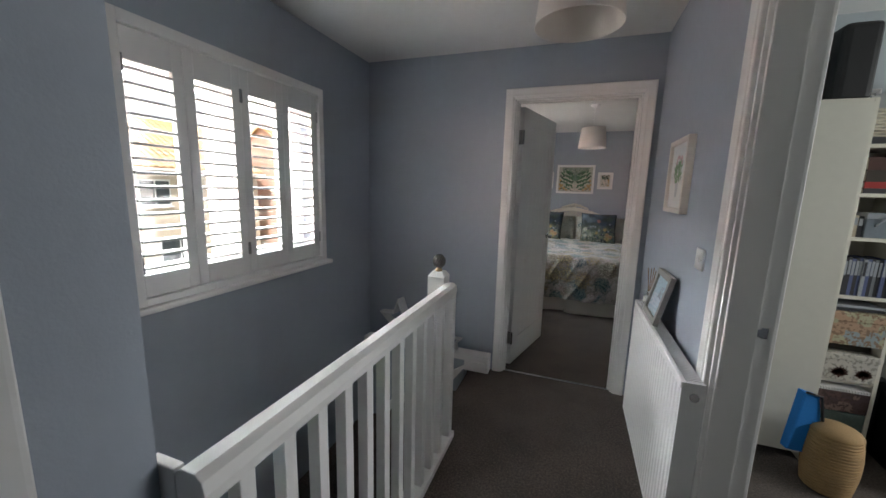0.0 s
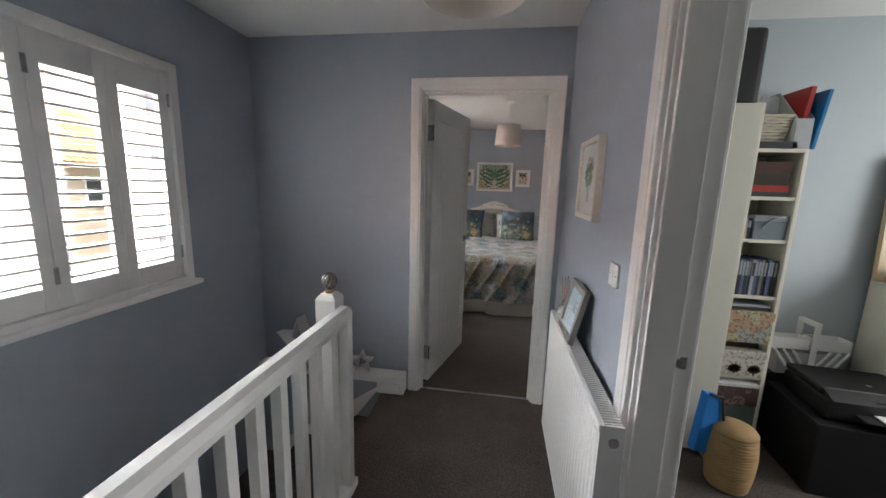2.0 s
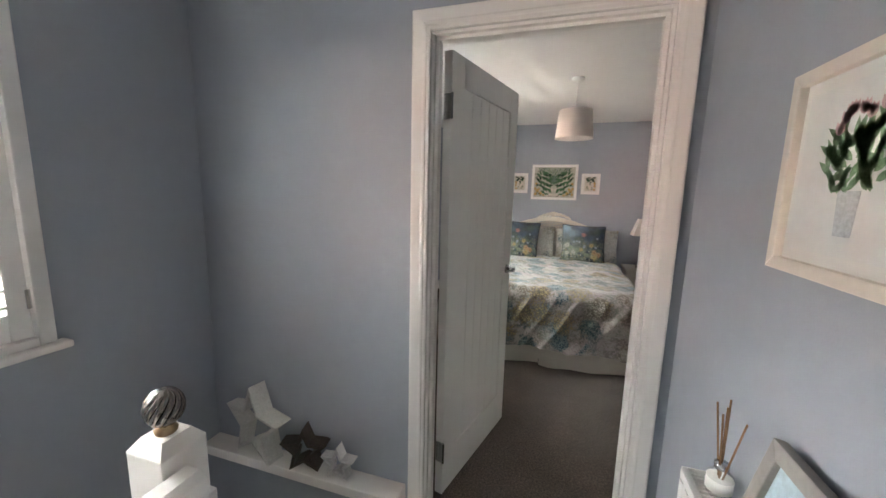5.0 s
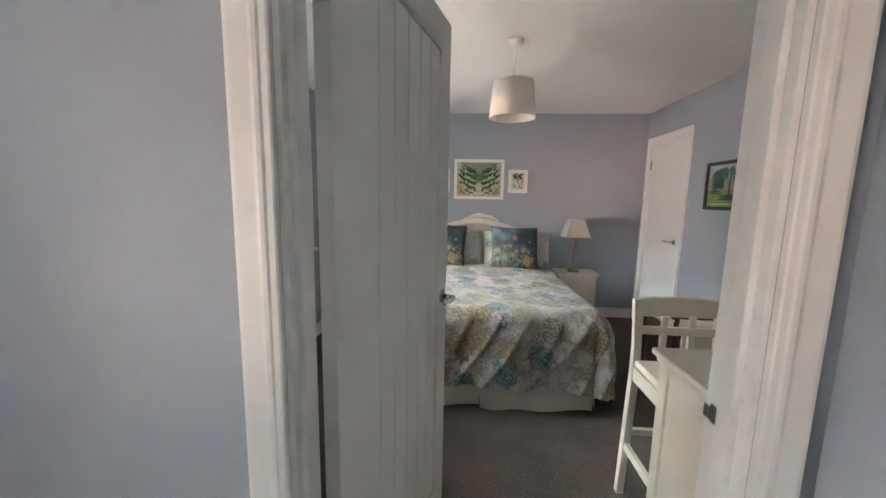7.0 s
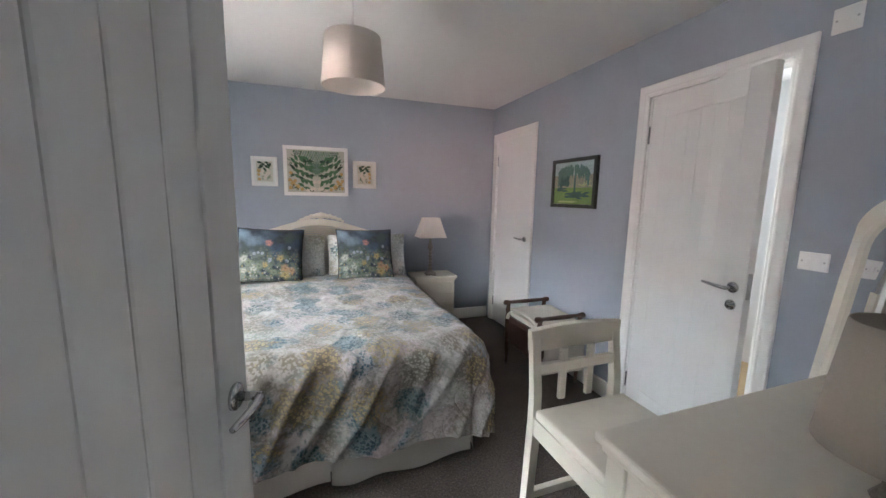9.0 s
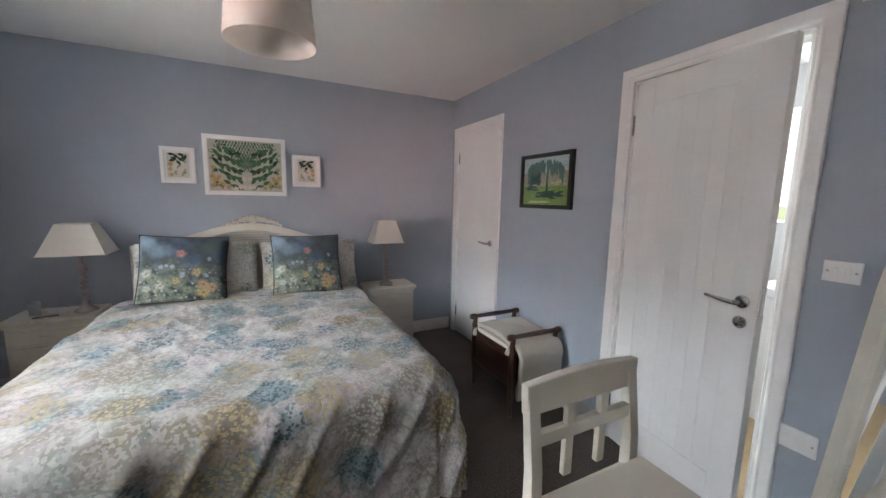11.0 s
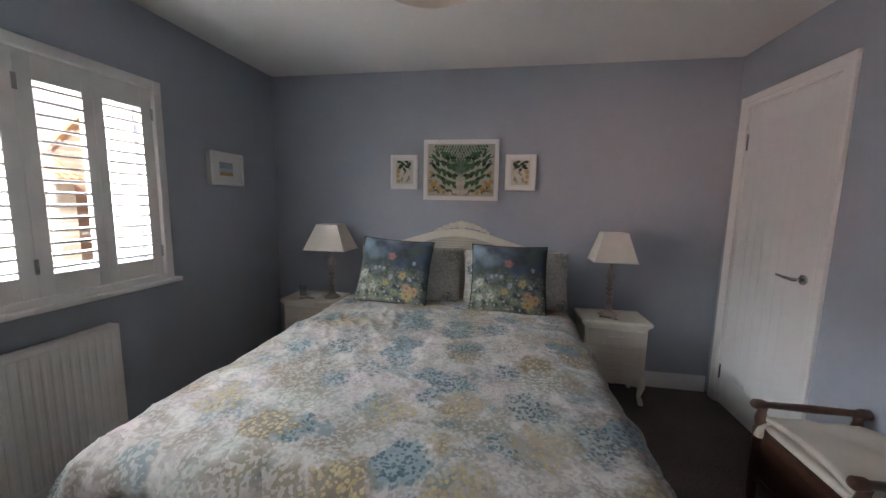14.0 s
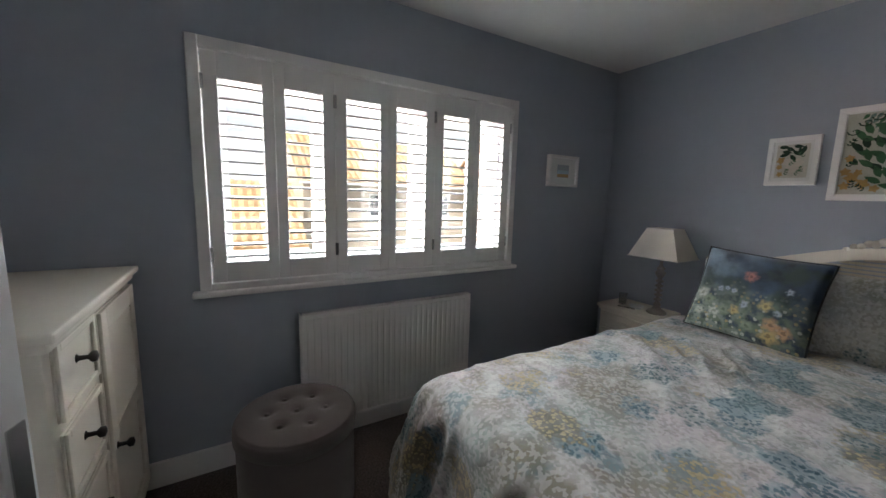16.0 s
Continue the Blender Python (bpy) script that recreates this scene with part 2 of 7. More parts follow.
DN = -2.55                       # level of the floor below
wall_x("wall_west", XL - OUT, XL, -1.2, YF + 0.25, DN, CZ + 0.2, [(W1[0] + .03, W1[1] - .03, W1[2] + .02, W1[3] - .03), (W2[0] + .03, W2[1] - .03, W2[2] + .02, W2[3] - .03)], WALL, "blue-grey painted outer wall with two shuttered windows")
wall_y("wall_north", YF, YF + 0.25, XL, XR + 1.8, 0, CZ + 0.2, [], WALL, "blue-grey painted wall behind the bed")
wall_x("wall_east", XR, XR + 0.1, YB, YF, 0, CZ + 0.2, [(D3[0], D3[1], 0, D3[2]), (D2[0], D2[1], 0, D2[2])], WALL, "blue-grey painted bedroom wall with two white doors")
wall_y("wall_south", YA, YA + 0.05, XL, LX, 0, CZ + 0.2, [(D1[0], D1[1], 0, D1[2])], WALL, "blue-grey painted landing wall round the bedroom doorway")
wall_y("wall_bedroom_south", YA + 0.05, YB, XL, XR + 1.4, 0, CZ + 0.2, [(D1[0], D1[1], 0, D1[2])], WALL, "blue-grey painted bedroom wall round its doorway")
wall_y("wall_study_north", YA, YA + 0.05, LX, XR + 1.4, 0, CZ + 0.2, [], OFFICE, "pale grey painted study wall")
wall_x("wall_partition", LX, LX + 0.05, -1.2, YA, 0, CZ + 0.2, [(DO[0], DO[1], 0, DO[2])], WALL, "blue-grey painted landing wall with study doorway")
wall_x("wall_study_west", LX + 0.05, OX, -1.2, YA, 0, CZ + 0.2, [(DO[0], DO[1], 0, DO[2])], OFFICE, "pale grey painted study side of the landing wall")
wall_x("wall_study_east", 3.28, 3.53, -1.2, YB, 0, CZ + 0.2, [(1.2, 2.75, 0.9, 2.1)], OFFICE, "pale grey painted outer study wall with window opening")
wall_y("wall_back", -1.3, -1.2, XL - OUT, 3.53, DN, CZ + 0.2, [], WALL, "plain blue-grey wall closing the landing")
wall_x("wall_corridor", -0.62, -0.5, -1.2, 0.778, DN, CZ + 0.2, [], WALL, "blue-grey painted wall end beside the stairwell")
wall_x("wall_ensuite_east", 3.6, 3.8, YB, YF, 0, CZ + 0.2, [(3.9, 4.9, 1.25, 2.05)], CEIL, "white ensuite outer wall with window opening")
bm = B()
box(bm, XL - OUT, 3.8, -1.3, YF + 0.25, CZ, CZ + 0.12)
structure("ceiling", bm, CEIL, "smooth white painted ceiling", "ceiling")
# upper floor: landing strip, bedroom and study in carpet
bm = B()
box(bm, -0.43, LX, -1.2, 2.2, -0.22, 0)
box(bm, -0.53, LX, 2.2, YA, -0.22, 0)
box(bm, D1[0], D1[1], YA, YB, -0.22, -0.001)
box(bm, XL, XR + 0.1, YB, YF, -0.22, 0)
box(bm, LX, OX, DO[0], DO[1], -0.22, -0.001)
box(bm, OX, 3.28, -1.2, YA, -0.22, 0)
structure("floor", bm, CARPET, "taupe brown cut-pile fitted carpet", "floor")
bm = B()
box(bm, XR + 0.1, 3.6, YB, YF, -0.22, 0)
structure("floor_ensuite", bm, mat("pale_wood_floor", (0.5, 0.36, 0.2), 0.4, var=0.15, scale=8), "pale wood-look ensuite floor", "floor")
bm = B()
box(bm, XL, 1.5, -1.2, YB, DN - 0.1, DN)
box(bm, -0.43, -0.41, 0.79, 2.2, DN, -0.22)
structure("floor_below", bm, CARPET, "brown carpeted hall floor below the stairs", "floor")


# ---- doors, windows, trim ----
ARCHITRAVE = [(0, 0), (0, 0.011), (0.003, 0.0135), (0.013, 0.014), (0.017, 0.0168), (0.024, 0.0176), (0.03, 0.0163), (0.061, 0.0182), (0.067, 0.0174), (0.07, 0.0145), (0.07, 0)]


def architrave(name, along, c, face, a0, a1, top, label):
    """Moulded white trim with mitred corners round a doorway from a0 to a1; along 'x' for a wall of constant y at c; face: +1 or -1, the side that it stands proud of."""
    t = tagged(new(name), label, "door trim", "", "structure")
    def put(u, d, z):
        return (u, c + face * d, z) if along == 'x' else (c + face * d, u, z)
    runs = (("trim_side", lambda q, d: put(a0 - q, d, 0), lambda q, d: put(a0 - q, d, top + q)),
            ("trim_side", lambda q, d: put(a1 + q, d, 0), lambda q, d: put(a1 + q, d, top + q)),
            ("trim_head", lambda q, d: put(a0 - q, d, top + q), lambda q, d: put(a1 + q, d, top + q)))
    for nm, one, two in runs:
        bm = B()
        lo, hi = [bm.verts.new(one(q, d)) for q, d in ARCHITRAVE], [bm.verts.new(two(q, d)) for q, d in ARCHITRAVE]
        bm.faces.new(lo), bm.faces.new(hi[::-1])
        for i in range(len(lo)):
            j = (i + 1) % len(lo)
            bm.faces.new((lo[i], hi[i], hi[j], lo[j]))
        part(nm, bm, WHITE, t)
    return t


def lining(name, along, c0, c1, a, b, top, stop):
    """Door lining inside an opening: along 'x' for a wall of constant y; c0..c1 wall depth; stop: (from, to) of the stop bead in depth."""
    t = tagged(new(name), "white painted door lining with stop bead", "door frame", "", "structure")
    th = 0.012
    def put(bm, u0, u1, v0, v1, z0, z1):
        if along == 'x':
            box(bm, u0, u1, v0, v1, z0, z1, 0.002)
        else:
            box(bm, v0, v1, u0, u1, z0, z1, 0.002)
    for n, u0, u1, z0, z1 in (("jamb", a, a + th, 0, top - th), ("jamb", b - th, b, 0, top - th), ("head", a, b, top - th, top)):
        bm = B()
        put(bm, u0, u1, c0, c1, z0, z1)
        part(n, bm, WHITE, t)
    for u0, u1, z0, z1 in ((a + th, a + th + 0.013, 0, top - th), (b - th - 0.013, b - th, 0, top - th), (a + th + 0.013, b - th - 0.013, top - th - 0.013, top - th)):
        bm = B()
        put(bm, u0, u1, stop[0], stop[1], z0, z1)
        part("stop_bead", bm, WHITE, t)
    return t


def lever(parent, m, flip=1):
    """Chrome lever handle on a round rose, facing -y of its own frame; the lever points along +x times flip."""
    bm = lathe(B(), [(0.026, 0), (0.026, 0.006), (0.022, 0.009)], 24, (0, 0, 0), 'y')
    h = part("handle", bm, CHROME, parent, "brushed chrome lever handle", True, m)
    bm = lathe(B(), [(0.009, 0), (0.009, 0.045)], 12, (0, 0.006, 0), 'y')
    tube(bm, [(0, 0.045, 0), (0.012 * flip, 0.052, 0), (0.05 * flip, 0.054, 0.002), (0.115 * flip, 0.05, 0.006)], 0.009, 10, [0.009, 0.009, 0.0085, 0.006])
    part("lever", bm, CHROME, h, "", True)
    return h


def plank_door(name, label, w, h, m, hinge_side=-1, handle=True, thumb=False, groove=0.0065):
    """Cottage door: stiles, rails and grooved boards. It stands with its hinge edge at x = 0, runs to x = w, front -y and back +y at +-0.02."""
    t = thing(name, label, "door", m, kind="structure")
    th, st = 0.02, 0.105
    for n, a, b, c, e in (("stile", 0, st, 0, h), ("stile", w - st, w, 0, h), ("rail", st, w - st, 0, 0.2), ("rail", st, w - st, h - 0.12, h)):
        part(n, box(B(), a, b, -th, th, c, e, 0.003), DOORW, t)
    k = 6
    bw = (w - 2 * st) / k
    bt = 0.0155 if groove > 0.004 else 0.0188
    me = mesh_of("board", box(B(), 0.0003, bw - 0.0003, -bt, bt, 0.2, h - 0.12, groove), DOORW)
    for i in range(k):
        part("board", me, DOORW, t, m=pose(st + i * bw, 0, 0))
    if handle:
        for s in (-1, 1):
            lever(t, pose(w - 0.055, s * th, 0.985, 0, 0, 0 if s > 0 else 180), -1 if s > 0 else 1)
        if thumb:
            for s in (-1, 1):
                part("thumb_turn", lathe(B(), [(0.024, 0), (0.024, 0.007), (0.012, 0.009), (0.012, 0.022)], 20, (0, 0, 0), 'y'), CHROME, t, "round chrome thumb-turn", True, pose(w - 0.055, s * th, 0.902, 0, 0, 0 if s > 0 else 180))
        part("latch_plate", box(B(), w - 0.001, w + 0.002, -0.012, 0.012, 0.94, 1.06), CHROME, t, "chrome latch plate")
    for z in (0.22, 1.76):
        bm = lathe(B(), [(0.006, -0.05), (0.006, 0.05)], 10, (-0.004, hinge_side * (th + 0.003), z))
        box(bm, -0.0035, -0.0005, hinge_side * 0.002 - 0.018, hinge_side * 0.002 + 0.018, z - 0.05, z + 0.05)
        part("hinge", bm, CHROME, t, "steel butt hinge")
    return t


architrave("trim_bedroom_door", 'x', YA, -1, D1[0], D1[1], D1[2], "white moulded architrave round the bedroom doorway")
architrave("trim_bedroom_door_inside", 'x', YB, 1, D1[0], D1[1], D1[2], "white moulded architrave inside the bedroom")
lining("door_frame_1", 'x', YA, YB, D1[0], D1[1], D1[2], (YA + 0.02, YB - 0.046))
architrave("trim_study_door", 'y', LX, -1, DO[0], DO[1], DO[2], "white moulded architrave round the study doorway")
architrave("trim_study_door_inside", 'y', OX, 1, DO[0], DO[1], DO[2], "white moulded architrave inside the study")
lining("door_frame_2", 'y', LX, OX, DO[0], DO[1], DO[2], (LX + 0.012, OX - 0.046))
architrave("trim_ensuite_door", 'y', XR, -1, D3[0], D3[1], D3[2], "white moulded architrave round the ensuite door")
lining("door_frame_3", 'y', XR, XR + 0.1, D3[0], D3[1], D3[2], (XR + 0.045, XR + 0.085))
architrave("trim_cupboard_door", 'y', XR, -1, D2[0], D2[1], D2[2], "white moulded architrave round the cupboard door")
lining("door_frame_4", 'y', XR, XR + 0.1, D2[0], D2[1], D2[2], (XR + 0.045, XR + 0.085))
architrave("trim_landing_door", 'y', -0.5, 1, -0.2, 0.56, 2.0, "white architrave on the landing wall")
plank_door("door_1", "white cottage-style plank door standing open into the bedroom", 0.726, 1.972, pose(D1[0] + 0.026, YB + 0.03, 0.008, 0, 0, 75.5), -1)
plank_door("door_3", "white cottage-style plank door, ajar, with lever and thumb-turn", 0.662, 1.965, pose(XR + 0.024, D3[1] - 0.015, 0.005, 0, 0, -97.5), -1, True, True, 0.0013)
plank_door("door_2", "white cottage-style plank cupboard door, closed", 0.636, 1.965, pose(XR + 0.024, D2[1] - 0.014, 0.005, 0, 0, -90), -1, groove=0.0013)
# keeper plates on the lock side of two frames
for nm, mm in (("keeper_bedroom", pose(D1[1] - 0.0145, YB - 0.024, 0.98)), ("keeper_study", pose(OX - 0.024, DO[1] - 0.0135, 0.98, 0, 0, 90))):
    t = thing("strike_plate", "small chrome strike plate on the door frame", "door hardware", mm)
    part("plate", box(B(), -0.0, 0.0025, -0.009, 0.009, -0.017, 0.017, 0.001), CHROME, t)
    part("lip", box(B(), -0.004, 0.0, 0.006, 0.02, -0.012, 0.012, 0.001), CHROME, t)
bm = B()
box(bm, D1[0] + 0.012, D1[1] - 0.012, YA + 0.015, YA + 0.04, 0, 0.006, 0.002)
structure("trim_threshold", bm, CHROME, "brushed metal carpet bar in the doorway", "threshold")

# skirting
SK = 0.12
bm = B()
d = 0.016
def sk_y(y, face, x0, x1):
    box(bm, x0, x1, min(y, y + face * d), max(y, y + face * d), 0, SK, 0.004)
def sk_x(x, face, y0, y1):
    box(bm, min(x, x + face * d), max(x, x + face * d), y0, y1, 0, SK, 0.004)
sk_y(YF, -1, XL + .017, XR - .017), sk_x(XL, 1, YB, YF), sk_x(XR, -1, YB, D3[0] - .071), sk_x(XR, -1, D3[1] + .071, D2[0] - .071), sk_y(YB, 1, D1[1] + .071, XR - .017)
sk_y(YB, 1, XL + .017, D1[0] - .071)
sk_x(LX, -1, DO[1] + .071, YA), sk_x(LX, -1, -1.2, DO[0] - .071), sk_y(YA, -1, OX + .017, 3.27), sk_x(OX, 1, DO[1] + .071, YA), sk_x(OX, 1, -1.2, DO[0] - .071)
structure("baseboard", bm, WHITE, "white painted skirting board", "skirting board")


def shutter_window(name, label, W, openings, mullions, lights):
    """Plantation shutters in a frame, and the glazed window behind them."""
    y0, y1, z0, z1 = W
    t = thing(name, label, "window shutter", pose(0, 0, 0), kind="")
    f, px = 0.045, 0.03
    xo = XL + 0.022
    for n, a, b, c, e in (("frame_side", y0, y0 + f, z0, z1), ("frame_side", y1 - f, y1, z0, z1), ("frame_head", y0 + f, y1 - f, z1 - f, z1), ("frame_foot", y0 + f, y1 - f, z0, z0 + 0.03)):
        part(n, box(B(), XL - 0.05, xo, a, b, c, e, 0.004), SHUT, t)
    pz0, pz1 = z0 + 0.033, z1 - f - 0.004
    edges = [y0 + f + 0.004] + [(openings[i][1] + openings[i + 1][0]) / 2 for i in range(len(openings) - 1)] + [y1 - f - 0.004]
    lo, hi = lights
    ns = 15
    step = (hi - lo) / ns
    slats = {}
    for i, (a, b) in enumerate(openings):
        e0, e1 = edges[i] + (0.0012 if i == 1 else 0.0004), edges[i + 1] - 0.0004
        p = part("panel", box(B(), XL - 0.022, XL + 0.006, e0, a, pz0, pz1, 0.003), SHUT, t)
        bm = box(B(), XL - 0.022, XL + 0.006, b, e1, pz0, pz1, 0.003)
        part("stile", bm, SHUT, p)
        part("rail", box(B(), XL - 0.022, XL + 0.006, a, b, pz0, lo, 0.003), SHUT, p)
        part("rail", box(B(), XL - 0.022, XL + 0.006, a, b, hi, pz1, 0.003), SHUT, p)
        wkey = round(b - a, 3)
        if wkey not in slats:
            prof = [(-0.0235, -0.002), (-0.018, -0.0045), (0.018, -0.0052), (0.0235, -0.0046), (0.0235, 0.0046), (0.018, 0.0052), (-0.018, 0.0045), (-0.0235, 0.002)]
            slats[wkey] = mesh_of("slat", prism(B(), prof, wkey - 0.004, 'xz', 0.0), SHUT)
        for k in range(ns):
            part("slat", slats[wkey], SHUT, p, m=pose(XL - 0.008, a + 0.002, lo + (k + 0.5) * step, 0, 4, 0))
        if i % 2 == 0 or i == len(openings) - 1:
            for z in (pz0 + 0.13, pz1 - 0.13):
                q = e0 if i % 2 == 0 else e1
                part("hinge", box(B(), XL + 0.006, XL + 0.010, q - 0.008, q + 0.008, z - 0.032, z + 0.032, 0.001), CHROME, p, "small steel hinge")
    # glazed unit in the outer half of the wall
    win = thing(name.replace("shutter", "window"), "white plastic-framed double-glazed casement window", "window", pose(0, 0, 0), kind="structure")
    wa, wb, wc, wd = y0 + 0.03, y1 - 0.03, z0 + 0.02, z1 - 0.03
    gx0, gx1 = XL - 0.21, XL - 0.14
    for n, a, b, c, e in (("window_frame", wa, wa + 0.06, wc, wd), ("window_frame", wb - 0.06, wb, wc, wd), ("window_frame", wa + .06, wb - .06, wd - 0.06, wd), ("window_frame", wa + .06, wb - .06, wc, wc + 0.06)):
        part(n, box(B(), gx0, gx1, a, b, c, e, 0.006), UPVC, win)
    cuts = [wa + 0.06] + list(mullions) + [wb - 0.06]
    for mm in mullions:
        part("mullion", box(B(), gx0, gx1, mm - 0.035, mm + 0.035, wc + 0.06, wd - 0.06, 0.006), UPVC, win)
    for i in range(len(cuts) - 1):
        a = cuts[i] + (0.035 if i else 0)
        b = cuts[i + 1] - (0.035 if i < len(cuts) - 2 else 0)
        s = part("sash", box(B(), gx0 + .005, gx1 + .012, a, a + 0.045, wc + .06, wd - .06, 0.006), UPVC, win)
        for q in ((b - 0.045, b, wc + .06, wd - .06), (a + .045, b - .045, wc + .06, wc + 0.105), (a + .045, b - .045, wd - 0.105, wd - .06)):
            part("sash_bar", box(B(), gx0 + .005, gx1 + .012, q[0], q[1], q[2], q[3], 0.006), UPVC, s)
        g = part("pane", box(B(), gx0 + 0.03, gx0 + 0.036, a + 0.04, b - 0.04, wc + 0.1, wd - 0.1), GLASS, s)
        g.visible_shadow = False
    bm = box(B(), gx1 - 0.01, XL + 0.05, y0 - 0.03, y1 + 0.03, z0 - 0.026, z0 - 0.0, 0.009, 3)
    structure("sill_" + name, bm, WHITE, "white painted window board with rounded nose", "window sill")
    return t


shutter_window("shutter_landing", "white four-panel plantation shutters with open louvres", W1, [(1.34, 1.52), (1.61, 1.795), (1.89, 2.07), (2.162, 2.352)], [1.87], (1.008, 1.82))
shutter_window("shutter_bedroom", "white six-panel plantation shutters with open louvres", W2, [(4.08, 4.252), (4.348, 4.52), (4.637, 4.82), (4.914, 5.096), (5.214, 5.39), (5.478, 5.662)], [4.575, 5.155], (1.01, 1.81))

# ---- stairs ----
bm = B()
XS = -0.53
def step_box(x0, x1, y0, y1, top):
    box(bm, x0, x1, y0, y1, DN, top, 0.012)
step_box(-0.82, XS - 0.001, 2.12, 2.96, -0.19)
step_box(-1.12, -0.821, 2.12, 2.96, -0.38)
step_box(XL, -1.121, 2.12, 2.96, -0.57)
for i in range(9):
    step_box(XL, -0.56, 2.12 - 0.225 * (i + 1), 2.119 - 0.225 * i, -0.76 - 0.19 * i)
structure("stairs", bm, CARPET, "brown carpeted stairs winding down from the landing", "stairs")
bm = B()
box(bm, XL + 0.001, -0.565, 2.965, YA, DN, 0.085)
structure("wall_stair_boxing", bm, WALL, "blue-grey boxed-out lower wall beside the stairs", "wall")
bm = B()
box(bm, XL + 0.001, -0.375, 2.945, YA - 0.001, 0.086, 0.135, 0.006)
box(bm, -0.564, -0.375, 2.96, YA - 0.001, 0.0, 0.085, 0.003)
structure("trim_stair_ledge", bm, WHITE, "white painted ledge along the stair wall", "ledge")
bm = prism(B(), [(-0.56, 0.02), (-0.4, 0.02), (-0.4, 0.085), (-0.5, 0.085), (-1.0, -0.26), (-1.3, -0.48), (-1.3, -0.75), (-0.9, -0.45)], 0.02, 'xz', 2.942)
structure("trim_stair_string", bm, WHITE, "white painted stair string following the steps", "stair string")

# balustrade
RX = -0.43
bal = thing("balustrade", "white painted stair balustrade with square spindles", "balustrade")
prof = [(RX - 0.032, 0.842), (RX + 0.032, 0.842), (RX + 0.037, 0.868), (RX + 0.032, 0.893), (RX + 0.016, 0.905), (RX - 0.016, 0.905), (RX - 0.032, 0.893), (RX - 0.037, 0.868)]
part("handrail", prism(B(), prof, 2.16 - 0.781, 'xz', 0.781, 0.003), WHITE, bal)
part("base_rail", box(B(), RX - 0.035, RX + 0.035, 0.79, 2.2, -0.005, 0.035, 0.004), WHITE, bal)
part("fascia", box(B(), RX - 0.05, RX - 0.036, 0.79, 2.2, -0.26, 0.035, 0.003), WHITE, bal)
me = mesh_of("spindle", box(B(), -0.018, 0.018, -0.018, 0.018, 0.03, 0.848, 0.003), WHITE)
n_sp = 11
for i in range(n_sp):
    part("spindle", me, WHITE, bal, m=pose(RX, 0.88 + i * 0.113, 0))
part("end_post", box(B(), RX - 0.024, RX + 0.024, 2.135, 2.185, 0, 0.848, 0.004), WHITE, bal)
part("half_post", box(B(), -0.53, RX - 0.032, 0.7795, 0.799, 0.0355, 0.9, 0.003), WHITE, bal)
BALL = mat("darkened_chrome", (0.26, 0.25, 0.24), 0.25, metal=1.0, var=0.2, scale=30)
NX, NY = -0.5, 2.165
nw = part("newel", box(B(), NX - 0.045, NX + 0.045, NY - 0.045, NY + 0.045, -0.95, 0.935, 0.004), WHITE, bal)
bm = B()
vs = [[bm.verts.new((NX + sx * h, NY + sy * h, z)) for sx, sy in ((-1, -1), (1, -1), (1, 1), (-1, 1))] for h, z in ((0.045, 0.935), (0.028, 0.958))]
for i in range(4):
    bm.faces.new((vs[0][i], vs[0][(i + 1) % 4], vs[1][(i + 1) % 4], vs[1][i]))
bm.faces.new(vs[1]), bm.faces.new(vs[0][::-1])
part("cap", bm, WHITE, nw)
fin = part("finial", lathe(B(), [(0.018, 0.958), (0.02, 0.965), (0.012, 0.973), (0.012, 0.984)], 20, (NX, NY, 0)), mat("aged_brass", (0.42, 0.32, 0.2), 0.35, metal=0.9, var=0.2, scale=30), bal, "ball finial on an aged brass collar", True)
bm = B()
for k in range(12):
    a = 2 * math.pi * k / 12
    pts = []
    for j in range(13):
        q = math.pi * j / 12
        tw = a + 2.2 * (j / 12)
        pts.append((NX + 0.028 * math.sin(q) * math.cos(tw), NY + 0.028 * math.sin(q) * math.sin(tw), 1.009 - 0.031 * math.cos(q)))
    tube(bm, pts, 0.0074, 6)
tagged(part("ball", bm, BALL, fin, "twisted chrome ball", True), kind="stuff")


